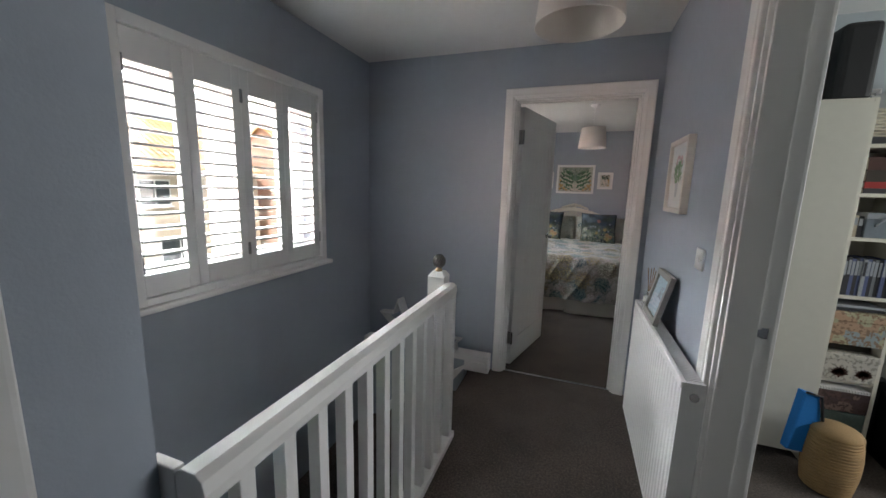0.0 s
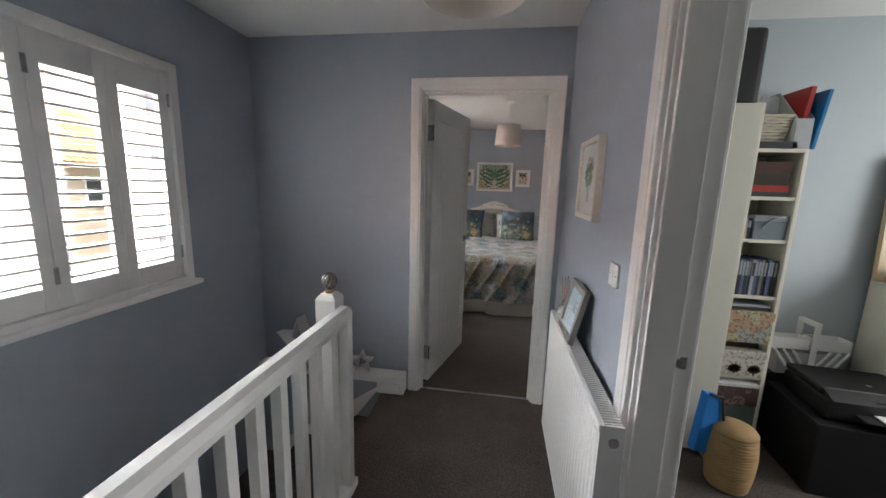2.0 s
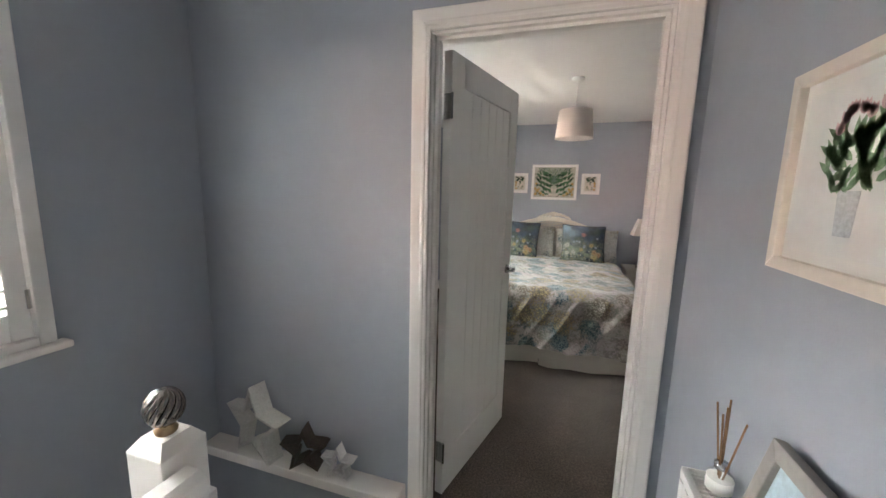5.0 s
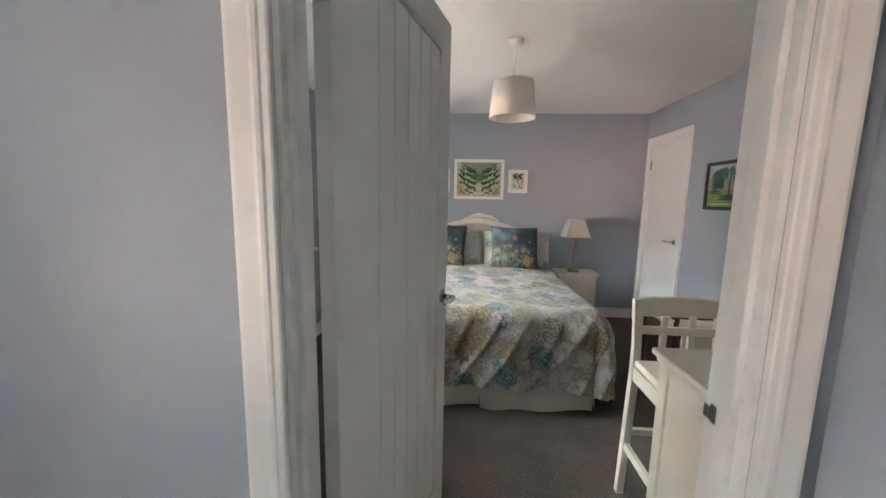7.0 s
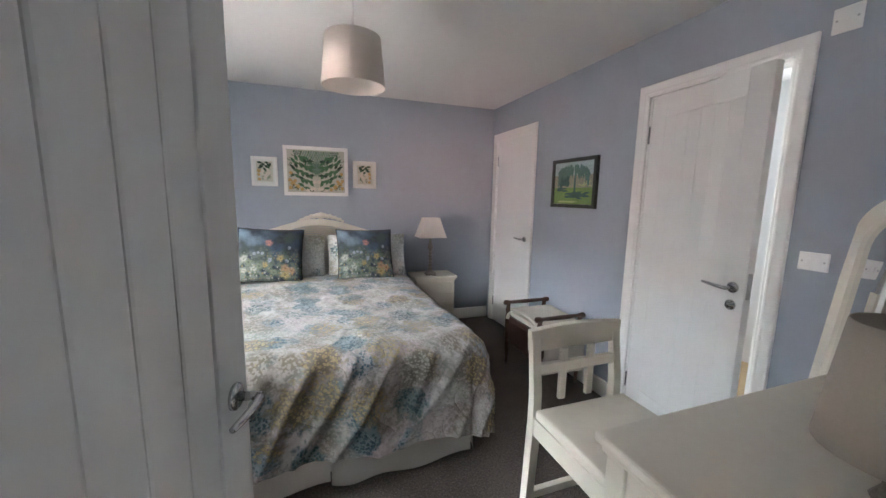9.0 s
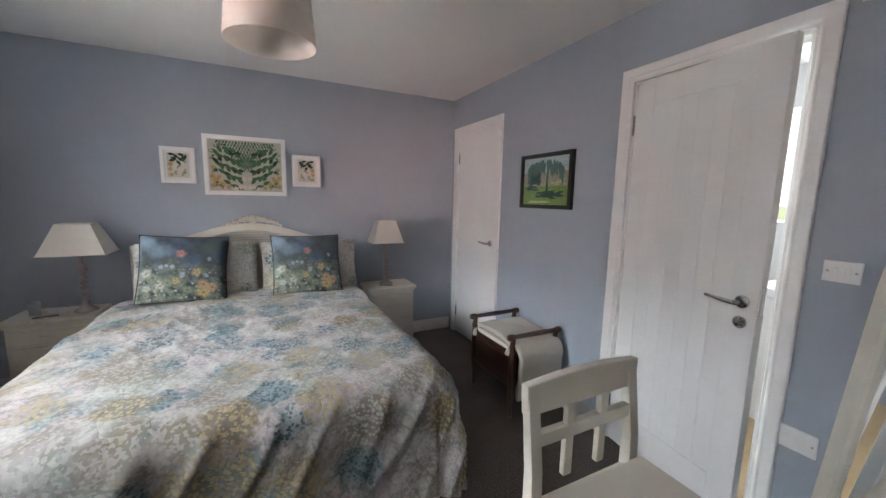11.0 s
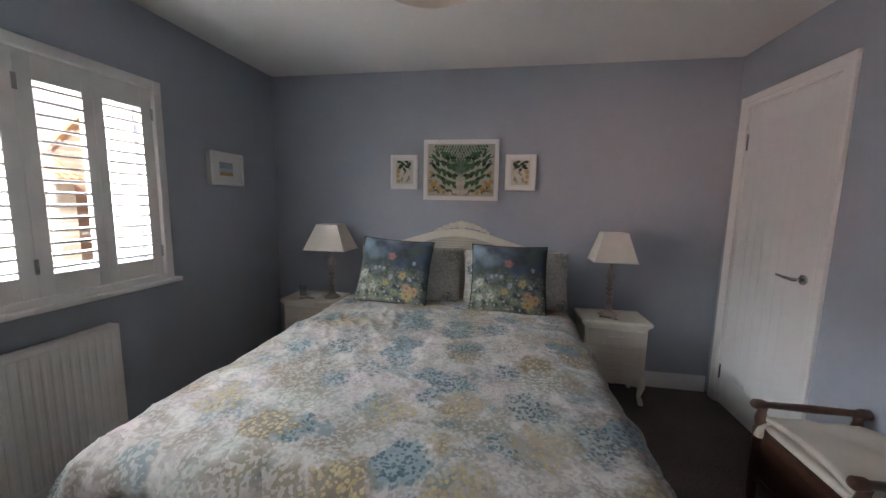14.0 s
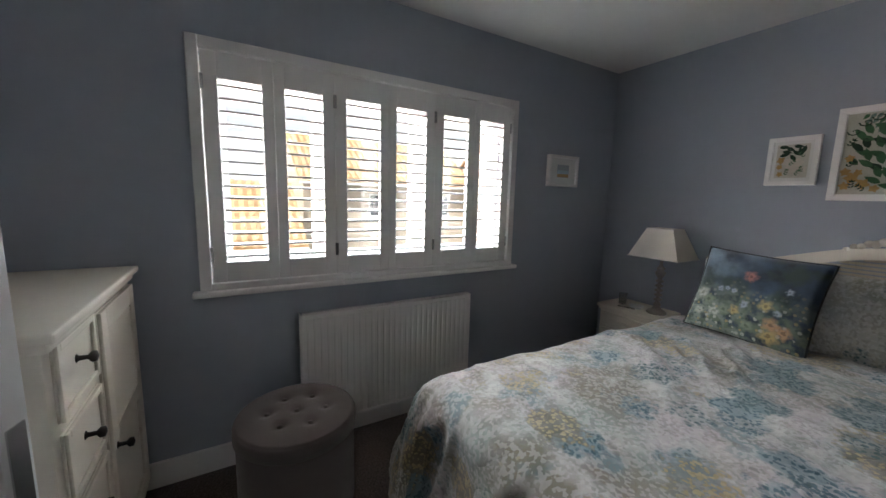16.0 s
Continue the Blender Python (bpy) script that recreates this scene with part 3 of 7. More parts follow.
# ---- radiators ----
def radiator(name, label, length, z0, z1, m, ribs):
    """A convector radiator; its back on x = 0, front towards -x... placed by m, running along +y."""
    t = thing(name, label, "radiator", m)
    dp = 0.095
    bm = B()
    outline = []
    for i in range(ribs):
        a = length * i / ribs
        w = length / ribs
        outline += [(a + 0.0, -dp + 0.0035), (a + 0.22 * w, -dp + 0.0035), (a + 0.38 * w, -dp), (a + 0.84 * w, -dp)]
    outline += [(length, -dp + 0.006), (length, -dp + 0.018), (0, -dp + 0.018)]
    prism(bm, [(x, y) for y, x in outline], z1 - z0 - 0.05, 'xy', z0 + 0.025)
    part("front_panel", bm, METALW, t)
    part("front_edge", box(B(), -dp, -dp + 0.018, 0, length, z0, z0 + 0.0245, 0.006), METALW, t)
    part("front_edge", box(B(), -dp, -dp + 0.018, 0, length, z1 - 0.0245, z1, 0.006), METALW, t)
    part("back_panel", box(B(), -0.045, -0.03, 0.01, length - 0.01, z0 + 0.01, z1 - 0.01, 0.004), METALW, t)
    for y in (-0.003, length + 0.001):
        part("side_panel", box(B(), -dp + 0.004, -0.028, y, y + 0.002, z0 + 0.01, z1, 0.0005), METALW, t)
    for y0_, y1_ in ((0, 0.03), (length - 0.03, length)):
        part("bracket", box(B(), -0.03, 0.0, y0_ + .1 * (1 if y0_ == 0 else -1), y1_ + .1 * (1 if y0_ == 0 else -1), z0 + 0.1, z1 - 0.1, 0.002), METALW, t)
    g = part("top_grille", box(B(), -dp + 0.018, -0.03, 0.0, 0.006, z1 - 0.006, z1 - 0.001), METALW, t)
    me = mesh_of("fin", box(B(), -dp + 0.018, -0.03, 0, 0.004, z1 - 0.02, z1 - 0.002), METALW)
    for i in range(int(length / 0.0125)):
        part("fin", me, METALW, g, m=pose(0, 0.0125 * i, 0))
    part("fin_backing", box(B(), -dp + 0.019, -0.031, 0.006, length, z1 - 0.06, z1 - 0.021), METALW, t)
    return t


r = radiator("radiator", "white ribbed panel radiator on the landing wall", 0.94, 0.16, 0.81, pose(LX, 1.665, 0), 26)
v = part("valve", lathe(B(), [(0.012, 0), (0.012, 0.05), (0.02, 0.055), (0.022, 0.1), (0.018, 0.115), (0.01, 0.12)], 16, (-0.06, -0.03, 0.08)), METALW, r, "white thermostatic valve head", True)
part("pipe", lathe(B(), [(0.0075, 0.0), (0.0075, 0.1)], 10, (-0.06, -0.03, 0)), CHROME, v)
part("air_plug", lathe(B(), [(0.014, 0), (0.014, 0.004), (0.008, 0.006)], 16, (-0.055, -0.009, 0.765), 'y'), CHROME, r)
r = radiator("radiator", "white ribbed panel radiator under the bedroom window", 1.005, 0.13, 0.735, pose(XL, 5.385, 0, 0, 0, 180), 30)
part("valve", lathe(B(), [(0.012, 0), (0.012, 0.05), (0.02, 0.055), (0.022, 0.1), (0.01, 0.115)], 16, (-0.06, -0.03, 0.06)), METALW, r, "white valve", True)


# ---- outdoors ----
GRASS = mat("grass_and_gravel", (0.09, 0.11, 0.05), 0.9, var=0.4, scale=2)
BUFF = mat("buff_brick", (0.55, 0.47, 0.38), 0.85, var=0.2, scale=9, bump=0.4, bump_scale=60)
REDB = mat("red_brick", (0.45, 0.29, 0.22), 0.85, var=0.25, scale=9, bump=0.4, bump_scale=60)
TILE = mat("orange_clay_tile", (0.58, 0.38, 0.2), 0.8, var=0.3, scale=5)
DARKGLASS = mat("dark_window_glass", (0.05, 0.06, 0.07), 0.05, var=0.1)
GZ = -2.9
bm = grid(B(), 24, 24, lambda u, v: (-1600 + 3200 * u, -1600 + 3200 * v, GZ))
structure("ground", bm, GRASS, "rough grass and gravel ground outside", "ground")


def house(name, label, x, y0, y1, depth, eave, ridge, wall, windows):
    """A house facing +x with its ridge along y, tiled in rolling courses."""
    t = thing(name, label, "house")
    part("wall", box(B(), x - depth, x, y0, y1, GZ, eave), wall, t)
    for yy in (y0, y1 - 0.2):
        part("gable", prism(B(), [(x - depth, eave), (x, eave), (x - depth / 2, ridge - 0.05)], 0.2, 'xz', yy), wall, t)
    rf = part("roof", prism(B(), [(x + 0.3, eave - 0.12), (x - depth / 2, ridge - 0.1), (x - depth - 0.3, eave - 0.12), (x - depth - 0.3, eave - 0.2), (x - depth / 2, ridge - 0.2), (x + 0.3, eave - 0.2)], y1 - y0 + 0.4, 'xz', y0 - 0.2), TILE, t)
    run, rise = depth / 2 + 0.3, ridge - eave
    n = int(math.hypot(run, rise) / 0.3)
    k = int((y1 - y0 + 0.4) / 0.07)
    verts, faces = [], []
    for c in range(n):
        for j in range(k + 1):
            y = y0 - 0.2 + 0.07 * j
            w = 0.035 * math.sin(2 * math.pi * y / 0.28)
            for s, lift in ((c, 0.055), (c + 1.1, 0.012)):
                f = s / n
                verts.append((x + 0.3 - run * f, y, eave - 0.1 + rise * f + lift + w))
        o = c * (k + 1) * 2
        for j in range(k):
            a = o + 2 * j
            faces.append((a, a + 1, a + 3, a + 2))
    me = bpy.data.meshes.new("tiles")
    me.from_pydata(verts, [], faces)
    me.materials.append(TILE)
    tiles = new("tiles", me)
    tiles.parent = rf
    tagged(tiles, "courses of orange clay pantiles", kind="stuff")
    part("gutter", box(B(), x + 0.3, x + 0.4, y0 - 0.2, y1 + 0.2, eave - 0.22, eave - 0.12, 0.02), UPVC, t)
    for wy, wz, ww, wh in windows:
        w = part("window", box(B(), x - 0.04, x + 0.02, wy - ww / 2, wy + ww / 2, wz, wz + wh, 0.01), UPVC, t)
        m_ = 2
        pw = (ww - 0.06 * (m_ + 1)) / m_
        for i in range(m_):
            a = wy - ww / 2 + 0.06 + i * (pw + 0.06)
            part("pane", box(B(), x + 0.012, x + 0.028, a, a + pw, wz + 0.07, wz + wh - 0.07), DARKGLASS, w)
        part("sill", box(B(), x, x + 0.1, wy - ww / 2 - 0.05, wy + ww / 2 + 0.05, wz - 0.06, wz - 0.002), UPVC, w)
    return t


house("house", "low house with orange pantile roof across the way", -11.5, -8.0, 6.0, 6.0, -0.15, 1.85, BUFF, [(4.2, -1.6, 1.1, 1.0), (1.5, -1.6, 1.1, 1.0)])
house("house", "buff brick house with orange pantile roof and white windows", -15.5, 6.8, 15.2, 7.0, 2.0, 4.4, BUFF, [(8.0, 0.4, 1.0, 1.05), (10.2, 0.4, 1.2, 1.05), (13.2, 0.4, 1.2, 1.05), (8.4, -2.2, 1.2, 1.2), (11.0, -2.2, 1.6, 1.3)])
house("house", "red brick house with orange pantile roof behind", -12.5, 16.2, 26.0, 7.0, 2.1, 4.6, REDB, [(17.6, 0.4, 1.2, 1.1), (20.5, 0.4, 1.2, 1.1), (18.0, -2.2, 1.2, 1.2)])


# ---- soft things ----
def uv_sheet(name, nu, nv, fn, material, closed=None):
    """A smooth sheet with its own texture coordinates in metres: fn(u, v) gives place and (s, t)."""
    verts, uvs, faces = [], [], []
    for i in range(nu + 1):
        for j in range(nv + 1):
            p, st = fn(i / nu, j / nv)
            verts.append(p), uvs.append(st)
    for i in range(nu):
        for j in range(nv):
            a = i * (nv + 1) + j
            faces.append((a, a + nv + 1, a + nv + 2, a + 1))
    me = bpy.data.meshes.new(name)
    me.from_pydata(verts, [], faces)
    lay = me.uv_layers.new(name="cloth")
    for lp in me.loops:
        lay.data[lp.index].uv = uvs[lp.vertex_index]
    me.materials.append(material)
    for p in me.polygons:
        p.use_smooth = True
    return me


def cloth_material(name, base, washes, heads, petal=70.0, head_scale=4.2, rough=0.85, crumple=0.0):
    """Printed cotton: soft washes, and flower heads made of many petals. washes: (colour, scale, amount); heads: colours."""
    m = mat(name, base, rough, var=0.04, scale=30, bump=0.15, bump_scale=700, sheen=0.2)
    n, ln, b, _ = colour_nodes(m)
    uv = n.new("ShaderNodeUVMap")
    uv.uv_map = "cloth"
    vec = uv.outputs["UV"]
    wob = n.new("ShaderNodeTexNoise")
    wob.inputs["Scale"].default_value, wob.inputs["Detail"].default_value = 9, 3
    ln.new(vec, wob.inputs["Vector"])
    wv = n.new("ShaderNodeVectorMath")
    wv.operation = 'MULTIPLY_ADD'
    wv.inputs[1].default_value = (0.09, 0.09, 0.0)
    ln.new(wob.outputs["Color"], wv.inputs[0]), ln.new(vec, wv.inputs[2])
    warped = wv.outputs[0]
    col = base
    for i, (c, s, lo, hi, amt) in enumerate(washes):
        f = noise_mask(n, ln, shift(n, ln, warped, (7.3 * i + 1.7, 3.1 * i, 0)), s, lo, hi, 5)
        col = over(n, ln, col, c, math_node(n, ln, 'MULTIPLY', f, amt))
    fleck = n.new("ShaderNodeTexVoronoi")      # an all-over print of small brush dabs
    fleck.inputs["Scale"].default_value = petal * 1.35
    ln.new(vec, fleck.inputs["Vector"])
    dab = n.new("ShaderNodeSeparateColor")
    ln.new(fleck.outputs["Color"], dab.inputs["Color"])
    patch = noise_mask(n, ln, shift(n, ln, vec, (4.1, 2.2, 0)), 8, 0.34, 0.52, 3)
    col = over(n, ln, col, tuple(0.5 * q for q in base), math_node(n, ln, 'MULTIPLY', math_node(n, ln, 'MULTIPLY', math_node(n, ln, 'GREATER_THAN', dab.outputs["Red"], 0.55), patch), 0.45))
    col = over(n, ln, col, tuple(min(0.75, 1.35 * q) for q in base), math_node(n, ln, 'MULTIPLY', math_node(n, ln, 'GREATER_THAN', dab.outputs["Green"], 0.62), 0.42))
    pet = n.new("ShaderNodeTexVoronoi")
    pet.inputs["Scale"].default_value = petal
    curl = n.new("ShaderNodeTexNoise")
    curl.inputs["Scale"].default_value, curl.inputs["Detail"].default_value = petal * 0.9, 2
    ln.new(vec, curl.inputs["Vector"])
    bent = n.new("ShaderNodeVectorMath")
    bent.operation = 'MULTIPLY_ADD'
    bent.inputs[1].default_value = (1.3 / petal, 1.3 / petal, 0.0)
    ln.new(curl.outputs["Color"], bent.inputs[0]), ln.new(vec, bent.inputs[2])
    ln.new(bent.outputs[0], pet.inputs["Vector"])
    pm = n.new("ShaderNodeMapRange")
    pm.inputs["From Min"].default_value, pm.inputs["From Max"].default_value = 0.42, 0.52
    ln.new(pet.outputs["Distance"], pm.inputs["Value"])
    inv = math_node(n, ln, 'SUBTRACT', 1.0, pm.outputs["Result"])
    tone = n.new("ShaderNodeSeparateColor")
    ln.new(pet.outputs["Color"], tone.inputs["Color"])
    pale = math_node(n, ln, 'MULTIPLY', tone.outputs["Blue"], 0.5)
    fray = noise_mask(n, ln, vec, 34, 0.3, 0.7, 3)
    for i, (c, dark, thr) in enumerate(heads):
        vo = n.new("ShaderNodeTexVoronoi")
        vo.inputs["Scale"].default_value = head_scale * (1 - 0.07 * i)
        ln.new(shift(n, ln, warped, (2.37 * i + 0.4, 5.1 * i + 0.9, 0)), vo.inputs["Vector"])
        r = n.new("ShaderNodeMapRange")
        r.inputs["From Min"].default_value, r.inputs["From Max"].default_value = thr + 0.1, thr - 0.02
        ln.new(math_node(n, ln, 'ADD', vo.outputs["Distance"], math_node(n, ln, 'MULTIPLY', fray, 0.2)), r.inputs["Value"])
        sep = n.new("ShaderNodeSeparateColor")
        ln.new(vo.outputs["Color"], sep.inputs["Color"])
        keep = math_node(n, ln, 'GREATER_THAN', sep.outputs["Red"], 0.42)
        on = math_node(n, ln, 'MULTIPLY', r.outputs["Result"], keep)
        col = over(n, ln, col, dark, math_node(n, ln, 'MULTIPLY', on, math_node(n, ln, 'ADD', math_node(n, ln, 'MULTIPLY', sep.outputs["Blue"], 0.5), 0.35)))
        dots = math_node(n, ln, 'MULTIPLY', on, inv)
        col = over(n, ln, col, c, math_node(n, ln, 'MULTIPLY', dots, 0.95))
        col = over(n, ln, col, tuple(min(0.6, 0.06 + 1.35 * q) for q in c), math_node(n, ln, 'MULTIPLY', dots, pale))
    ln.new(col, b.inputs["Base Color"])
    if crumple:
        # soft laundry creases: the ridges of a warped noise
        cr = n.new("ShaderNodeTexNoise")
        cr.inputs["Scale"].default_value, cr.inputs["Detail"].default_value, cr.inputs["Distortion"].default_value = 4.5, 2.0, 0.7
        ln.new(vec, cr.inputs["Vector"])
        ab = n.new("ShaderNodeMath")
        ab.operation = 'SUBTRACT'
        ab.inputs[1].default_value = 0.5
        ln.new(cr.outputs["Fac"], ab.inputs[0])
        ab2 = n.new("ShaderNodeMath")
        ab2.operation = 'ABSOLUTE'
        ln.new(ab.outputs[0], ab2.inputs[0])
        pw = n.new("ShaderNodeMath")
        pw.operation = 'POWER'
        pw.inputs[1].default_value = 0.6
        ln.new(ab2.outputs[0], pw.inputs[0])
        bp = n.new("ShaderNodeBump")
        bp.invert = True
        bp.inputs["Strength"].default_value, bp.inputs["Distance"].default_value = crumple, 0.03
        ln.new(pw.outputs[0], bp.inputs["Height"])
        ln.new(b.inputs["Normal"].links[0].from_socket, bp.inputs["Normal"])
        ln.new(bp.outputs["Normal"], b.inputs["Normal"])
    return m


DUVET = cloth_material("floral_printed_cotton", (0.36, 0.335, 0.315),
                       [((0.22, 0.255, 0.225), 3.1, 0.45, 0.55, 0.9), ((0.43, 0.365, 0.375), 2.9, 0.47, 0.57, 0.9), ((0.16, 0.13, 0.085), 3.6, 0.47, 0.60, 0.85), ((0.13, 0.19, 0.205), 5.0, 0.54, 0.61, 0.85), ((0.47, 0.45, 0.43), 7.0, 0.49, 0.62, 0.75), ((0.13, 0.125, 0.095), 15.0, 0.54, 0.64, 0.55)],
                       [((0.018, 0.065, 0.09), (0.14, 0.215, 0.24), 0.42), ((0.30, 0.235, 0.12), (0.12, 0.095, 0.06), 0.43), ((0.014, 0.055, 0.065), (0.11, 0.17, 0.18), 0.38), ((0.27, 0.22, 0.115), (0.13, 0.11, 0.07), 0.42), ((0.37, 0.36, 0.32), (0.20, 0.19, 0.155), 0.34)], 74.0, 4.5, 0.8, 0.42)
PILLOWC = cloth_material("floral_pillowcase_cotton", (0.66, 0.64, 0.58),
                         [((0.46, 0.50, 0.48), 4, 0.45, 0.6, 0.85), ((0.44, 0.38, 0.24), 3.5, 0.5, 0.62, 0.75), ((0.24, 0.23, 0.17), 5, 0.56, 0.66, 0.6), ((0.58, 0.57, 0.53), 12, 0.52, 0.6, 0.8)],
                         [((0.06, 0.12, 0.14), (0.24, 0.29, 0.31), 0.42), ((0.3, 0.24, 0.1), (0.2, 0.17, 0.1), 0.42)], 78.0, 5.0, 0.8, 0.3)
VALANCE = mat("off_white_valance_cotton", (0.72, 0.69, 0.64), 0.9, var=0.05, scale=20, bump=0.2, bump_scale=500)

bed = thing("bed", "made double bed with floral duvet and cream valance", "bed")
BX0, BX1, BY0, BY1 = -0.575, 0.845, 4.72, 6.70
BC = (BX0 + BX1) / 2
part("base", box(B(), BX0 + 0.02, BX1 - 0.02, BY0 + 0.03, BY1, 0.04, 0.36, 0.02), VALANCE, bed)
part("mattress", box(B(), BX0 + 0.01, BX1 - 0.01, BY0 + 0.02, BY1, 0.361, 0.55, 0.05, 4), VALANCE, bed)


def valance(pts):
    """A hanging skirt along floor points, with soft waves and a lifted hem."""
    bm = B()
    cum = [0]
    for a, b in zip(pts, pts[1:]):
        cum.append(cum[-1] + math.dist(a, b))
    total = cum[-1]
    def at(s):
        for i in range(len(pts) - 1):
            if s <= cum[i + 1] or i == len(pts) - 2:
                f = (s - cum[i]) / (cum[i + 1] - cum[i])
                a, b = Vector(pts[i]), Vector(pts[i + 1])
                d = (b - a).normalized()
                return a + (b - a) * f, Vector((d.y, -d.x))
    def fn(u, v):
        s = u * total
        p, nrm = at(s)
        w = 0.016 * math.sin(s * 15 + 1.3 * math.sin(s * 4)) * v + 0.02 * v
        q = p + nrm * w
        return (q.x, q.y, 0.37 - v * (0.355 + 0.012 * math.sin(s * 7.7)))
    grid(bm, 120, 8, fn)
    return bm


part("valance_foot", valance([(BX0, BY0), (0.118, BY0)]), VALANCE, bed, "", True)
part("valance_foot", valance([(0.122, BY0), (BX1, BY0)]), VALANCE, bed, "", True)
part("valance_side", valance([(BX1, BY0 + 0.004), (BX1, BY1)]), VALANCE, bed, "", True)
part("valance_side", valance([(BX0, BY1), (BX0, BY0 + 0.004)]), VALANCE, bed, "", True)


def duvet_fn(u, v):
    W, head, foot = 0.72, 6.52, 4.79
    over_s, over_f = 0.44, 0.56
    s = (u - 0.5) * 2 * (W + over_s)
    t = head - v * (head - foot + over_f)
    ex, ey = max(0.0, abs(s) - W), max(0.0, foot - t)
    e = math.hypot(ex, ey)
    lim = max(ex, ey)
    cx, cy = math.copysign(min(abs(s), W), s), max(t, foot)
    top = 0.645 + 0.02 * (1 - (cx / W) ** 4) + (0.012 if s < 0 else 0.0) * min(1, -s * 2) - 0.02 * max(0, (cy - 6.1))
    wr = Vector((s * 2.3, t * 1.7, 0.3))
    top += 0.012 * noise.noise(wr) + 0.008 * noise.noise(wr * 3.1)
    # rumpled stretch near the window-side pillow
    rum = math.exp(-((s + 0.36) / 0.3) ** 2 - ((t - 5.85) / 0.4) ** 2) + 0.2 * math.exp(-((s - 0.3) / 0.5) ** 2 - ((t - 5.3) / 0.7) ** 2)
    q = 1 - abs(noise.noise(Vector((s * 12 + t * 6, t * 3.0 - s * 3.0, 1.7)))) * 3.4
    top += 0.02 * rum * max(0, q) ** 1.8
    c2 = 1 - abs(noise.noise(Vector((s * 2.2 - t * 1.2, t * 2.0 + s * 1.1, 6.3)))) * 6
    top += 0.003 * max(0, c2) ** 2
    c3 = 1 - abs(noise.noise(Vector((s * 5.2 + t * 3.4, t * 3.3 - s * 2.5, 2.9)))) * 5
    top += 0.006 * max(0, c3) ** 2
    if e == 0:
        return (BC - 0.03 + cx, cy, top), (s, t)
    dx, dy = math.copysign(ex / e, s), -ey / e
    e = lim * 0.9 + e * 0.1
    r = 0.10
    a = min(e / r, 1.35)
    outw = r * math.sin(a) * 1.15
    drop = r * (1 - math.cos(a))
    if e > 1.35 * r:
        rest = e - 1.35 * r
        outw += rest * (0.23 if s < 0 and ex > 0 else 0.09)
        drop += rest * 0.96
    side = t if ex > ey else s
    corner = 0.75 if (ex > 0 and ey > 0) else 0.55
    ph = (math.atan2(dy, dx) * 5.0 if corner > 0.6 else side * 9.0)
    fold = (0.04 * ((0.5 + 0.5 * math.sin(ph + 1.5 * math.sin(side * 3.1) - (2.6 * e if corner < 0.6 else 0))) ** 3 - 0.3) + 0.022 * noise.noise(Vector((side * 5, e * 2, 4.2)))) * min(1, e / 0.3) * corner * 1.6
    crease = 1 - abs(noise.noise(Vector((side * 5.5 + e * 3.0, side * 1.1 - e * 0.7, 9.1)))) * 4.5
    fold += 0.022 * max(0, crease) ** 1.5 * min(1, e / 0.2)
    outw += fold
    hem = 0.005 * math.sin(side * 11 + 2)
    return (BC - 0.03 + cx + dx * outw, cy + dy * outw, top - drop + hem * min(1, e / 0.4)), (s, t)


dv = thing("duvet", "floral cotton duvet in cream, blue and ochre spread over the bed", "duvet")
part("cover", uv_sheet("cover", 170, 190, duvet_fn, DUVET), DUVET, dv)


def under_fn(u, v):
    p, st = duvet_fn(u, v)
    q = Vector((BC, 5.9, 0.3)) - Vector(p)
    q.z = -0.3
    return tuple(Vector(p) + q.normalized() * 0.018), st


part("underside", uv_sheet("underside", 60, 60, under_fn, DUVET), DUVET, dv)


def cushion(name, label, category, w, h, thick, material, m, pinch=0.06, group="", piping=None):
    """A stuffed square: two bulging faces that meet in a seam with drawn-in sides."""
    t = thing(name, label, category, m, group)
    def face(sgn):
        def fn(u, v):
            a, b = 2 * u - 1, 2 * v - 1
            k = (max(0.0, (1 - a * a)) * max(0.0, (1 - b * b))) ** 0.42
            x = a * w / 2 * (1 - pinch * (1 - b * b))
            z = b * h / 2 * (1 - pinch * (1 - a * a))
            y = sgn * thick / 2 * k + 0.012 * noise.noise(Vector((a * 2.1, b * 2.3, sgn + w * 9))) * k
            y += 0.006 * math.sin(9 * a + 5 * b) * (1 - k) * k
            return (x, y, z), (u * w, v * h)
        return fn
    part("front_cover", uv_sheet("front_cover", 28, 28, face(-1), material), material, t)
    part("back_cover", uv_sheet("back_cover", 28, 28, face(1), material), material, t)
    if piping:
        pts = []
        for i in range(81):
            q = i / 80 * 4
            k, f = int(q) % 4, 2 * (q - int(q)) - 1
            a, b = ((f, -1), (1, f), (-f, 1), (-1, -f))[k]
            pts.append((a * w / 2 * (1 - pinch * (1 - b * b)), 0, b * h / 2 * (1 - pinch * (1 - a * a))))
        part("piping", tube(B(), pts, 0.0045, 6), piping, t, "dark piped edge", True)
    return t


# dark floral cushion cloth: dusky blue above, a border of painted flowers below
CUSH = mat("dark_floral_velvet", (0.035, 0.05, 0.07), 0.8, var=0.3, scale=8, sheen=0.15)
n, ln, b, _ = colour_nodes(CUSH)
uv = n.new("ShaderNodeUVMap")
uv.uv_map = "cloth"
vec = uv.outputs["UV"]
sep = n.new("ShaderNodeSeparateXYZ")
ln.new(vec, sep.inputs[0])
up = n.new("ShaderNodeMapRange")
up.inputs["From Min"].default_value, up.inputs["From Max"].default_value = 0.16, 0.30
ln.new(math_node(n, ln, 'ADD', sep.outputs["Y"], math_node(n, ln, 'MULTIPLY', noise_mask(n, ln, vec, 12, 0.3, 0.7), 0.06)), up.inputs["Value"])
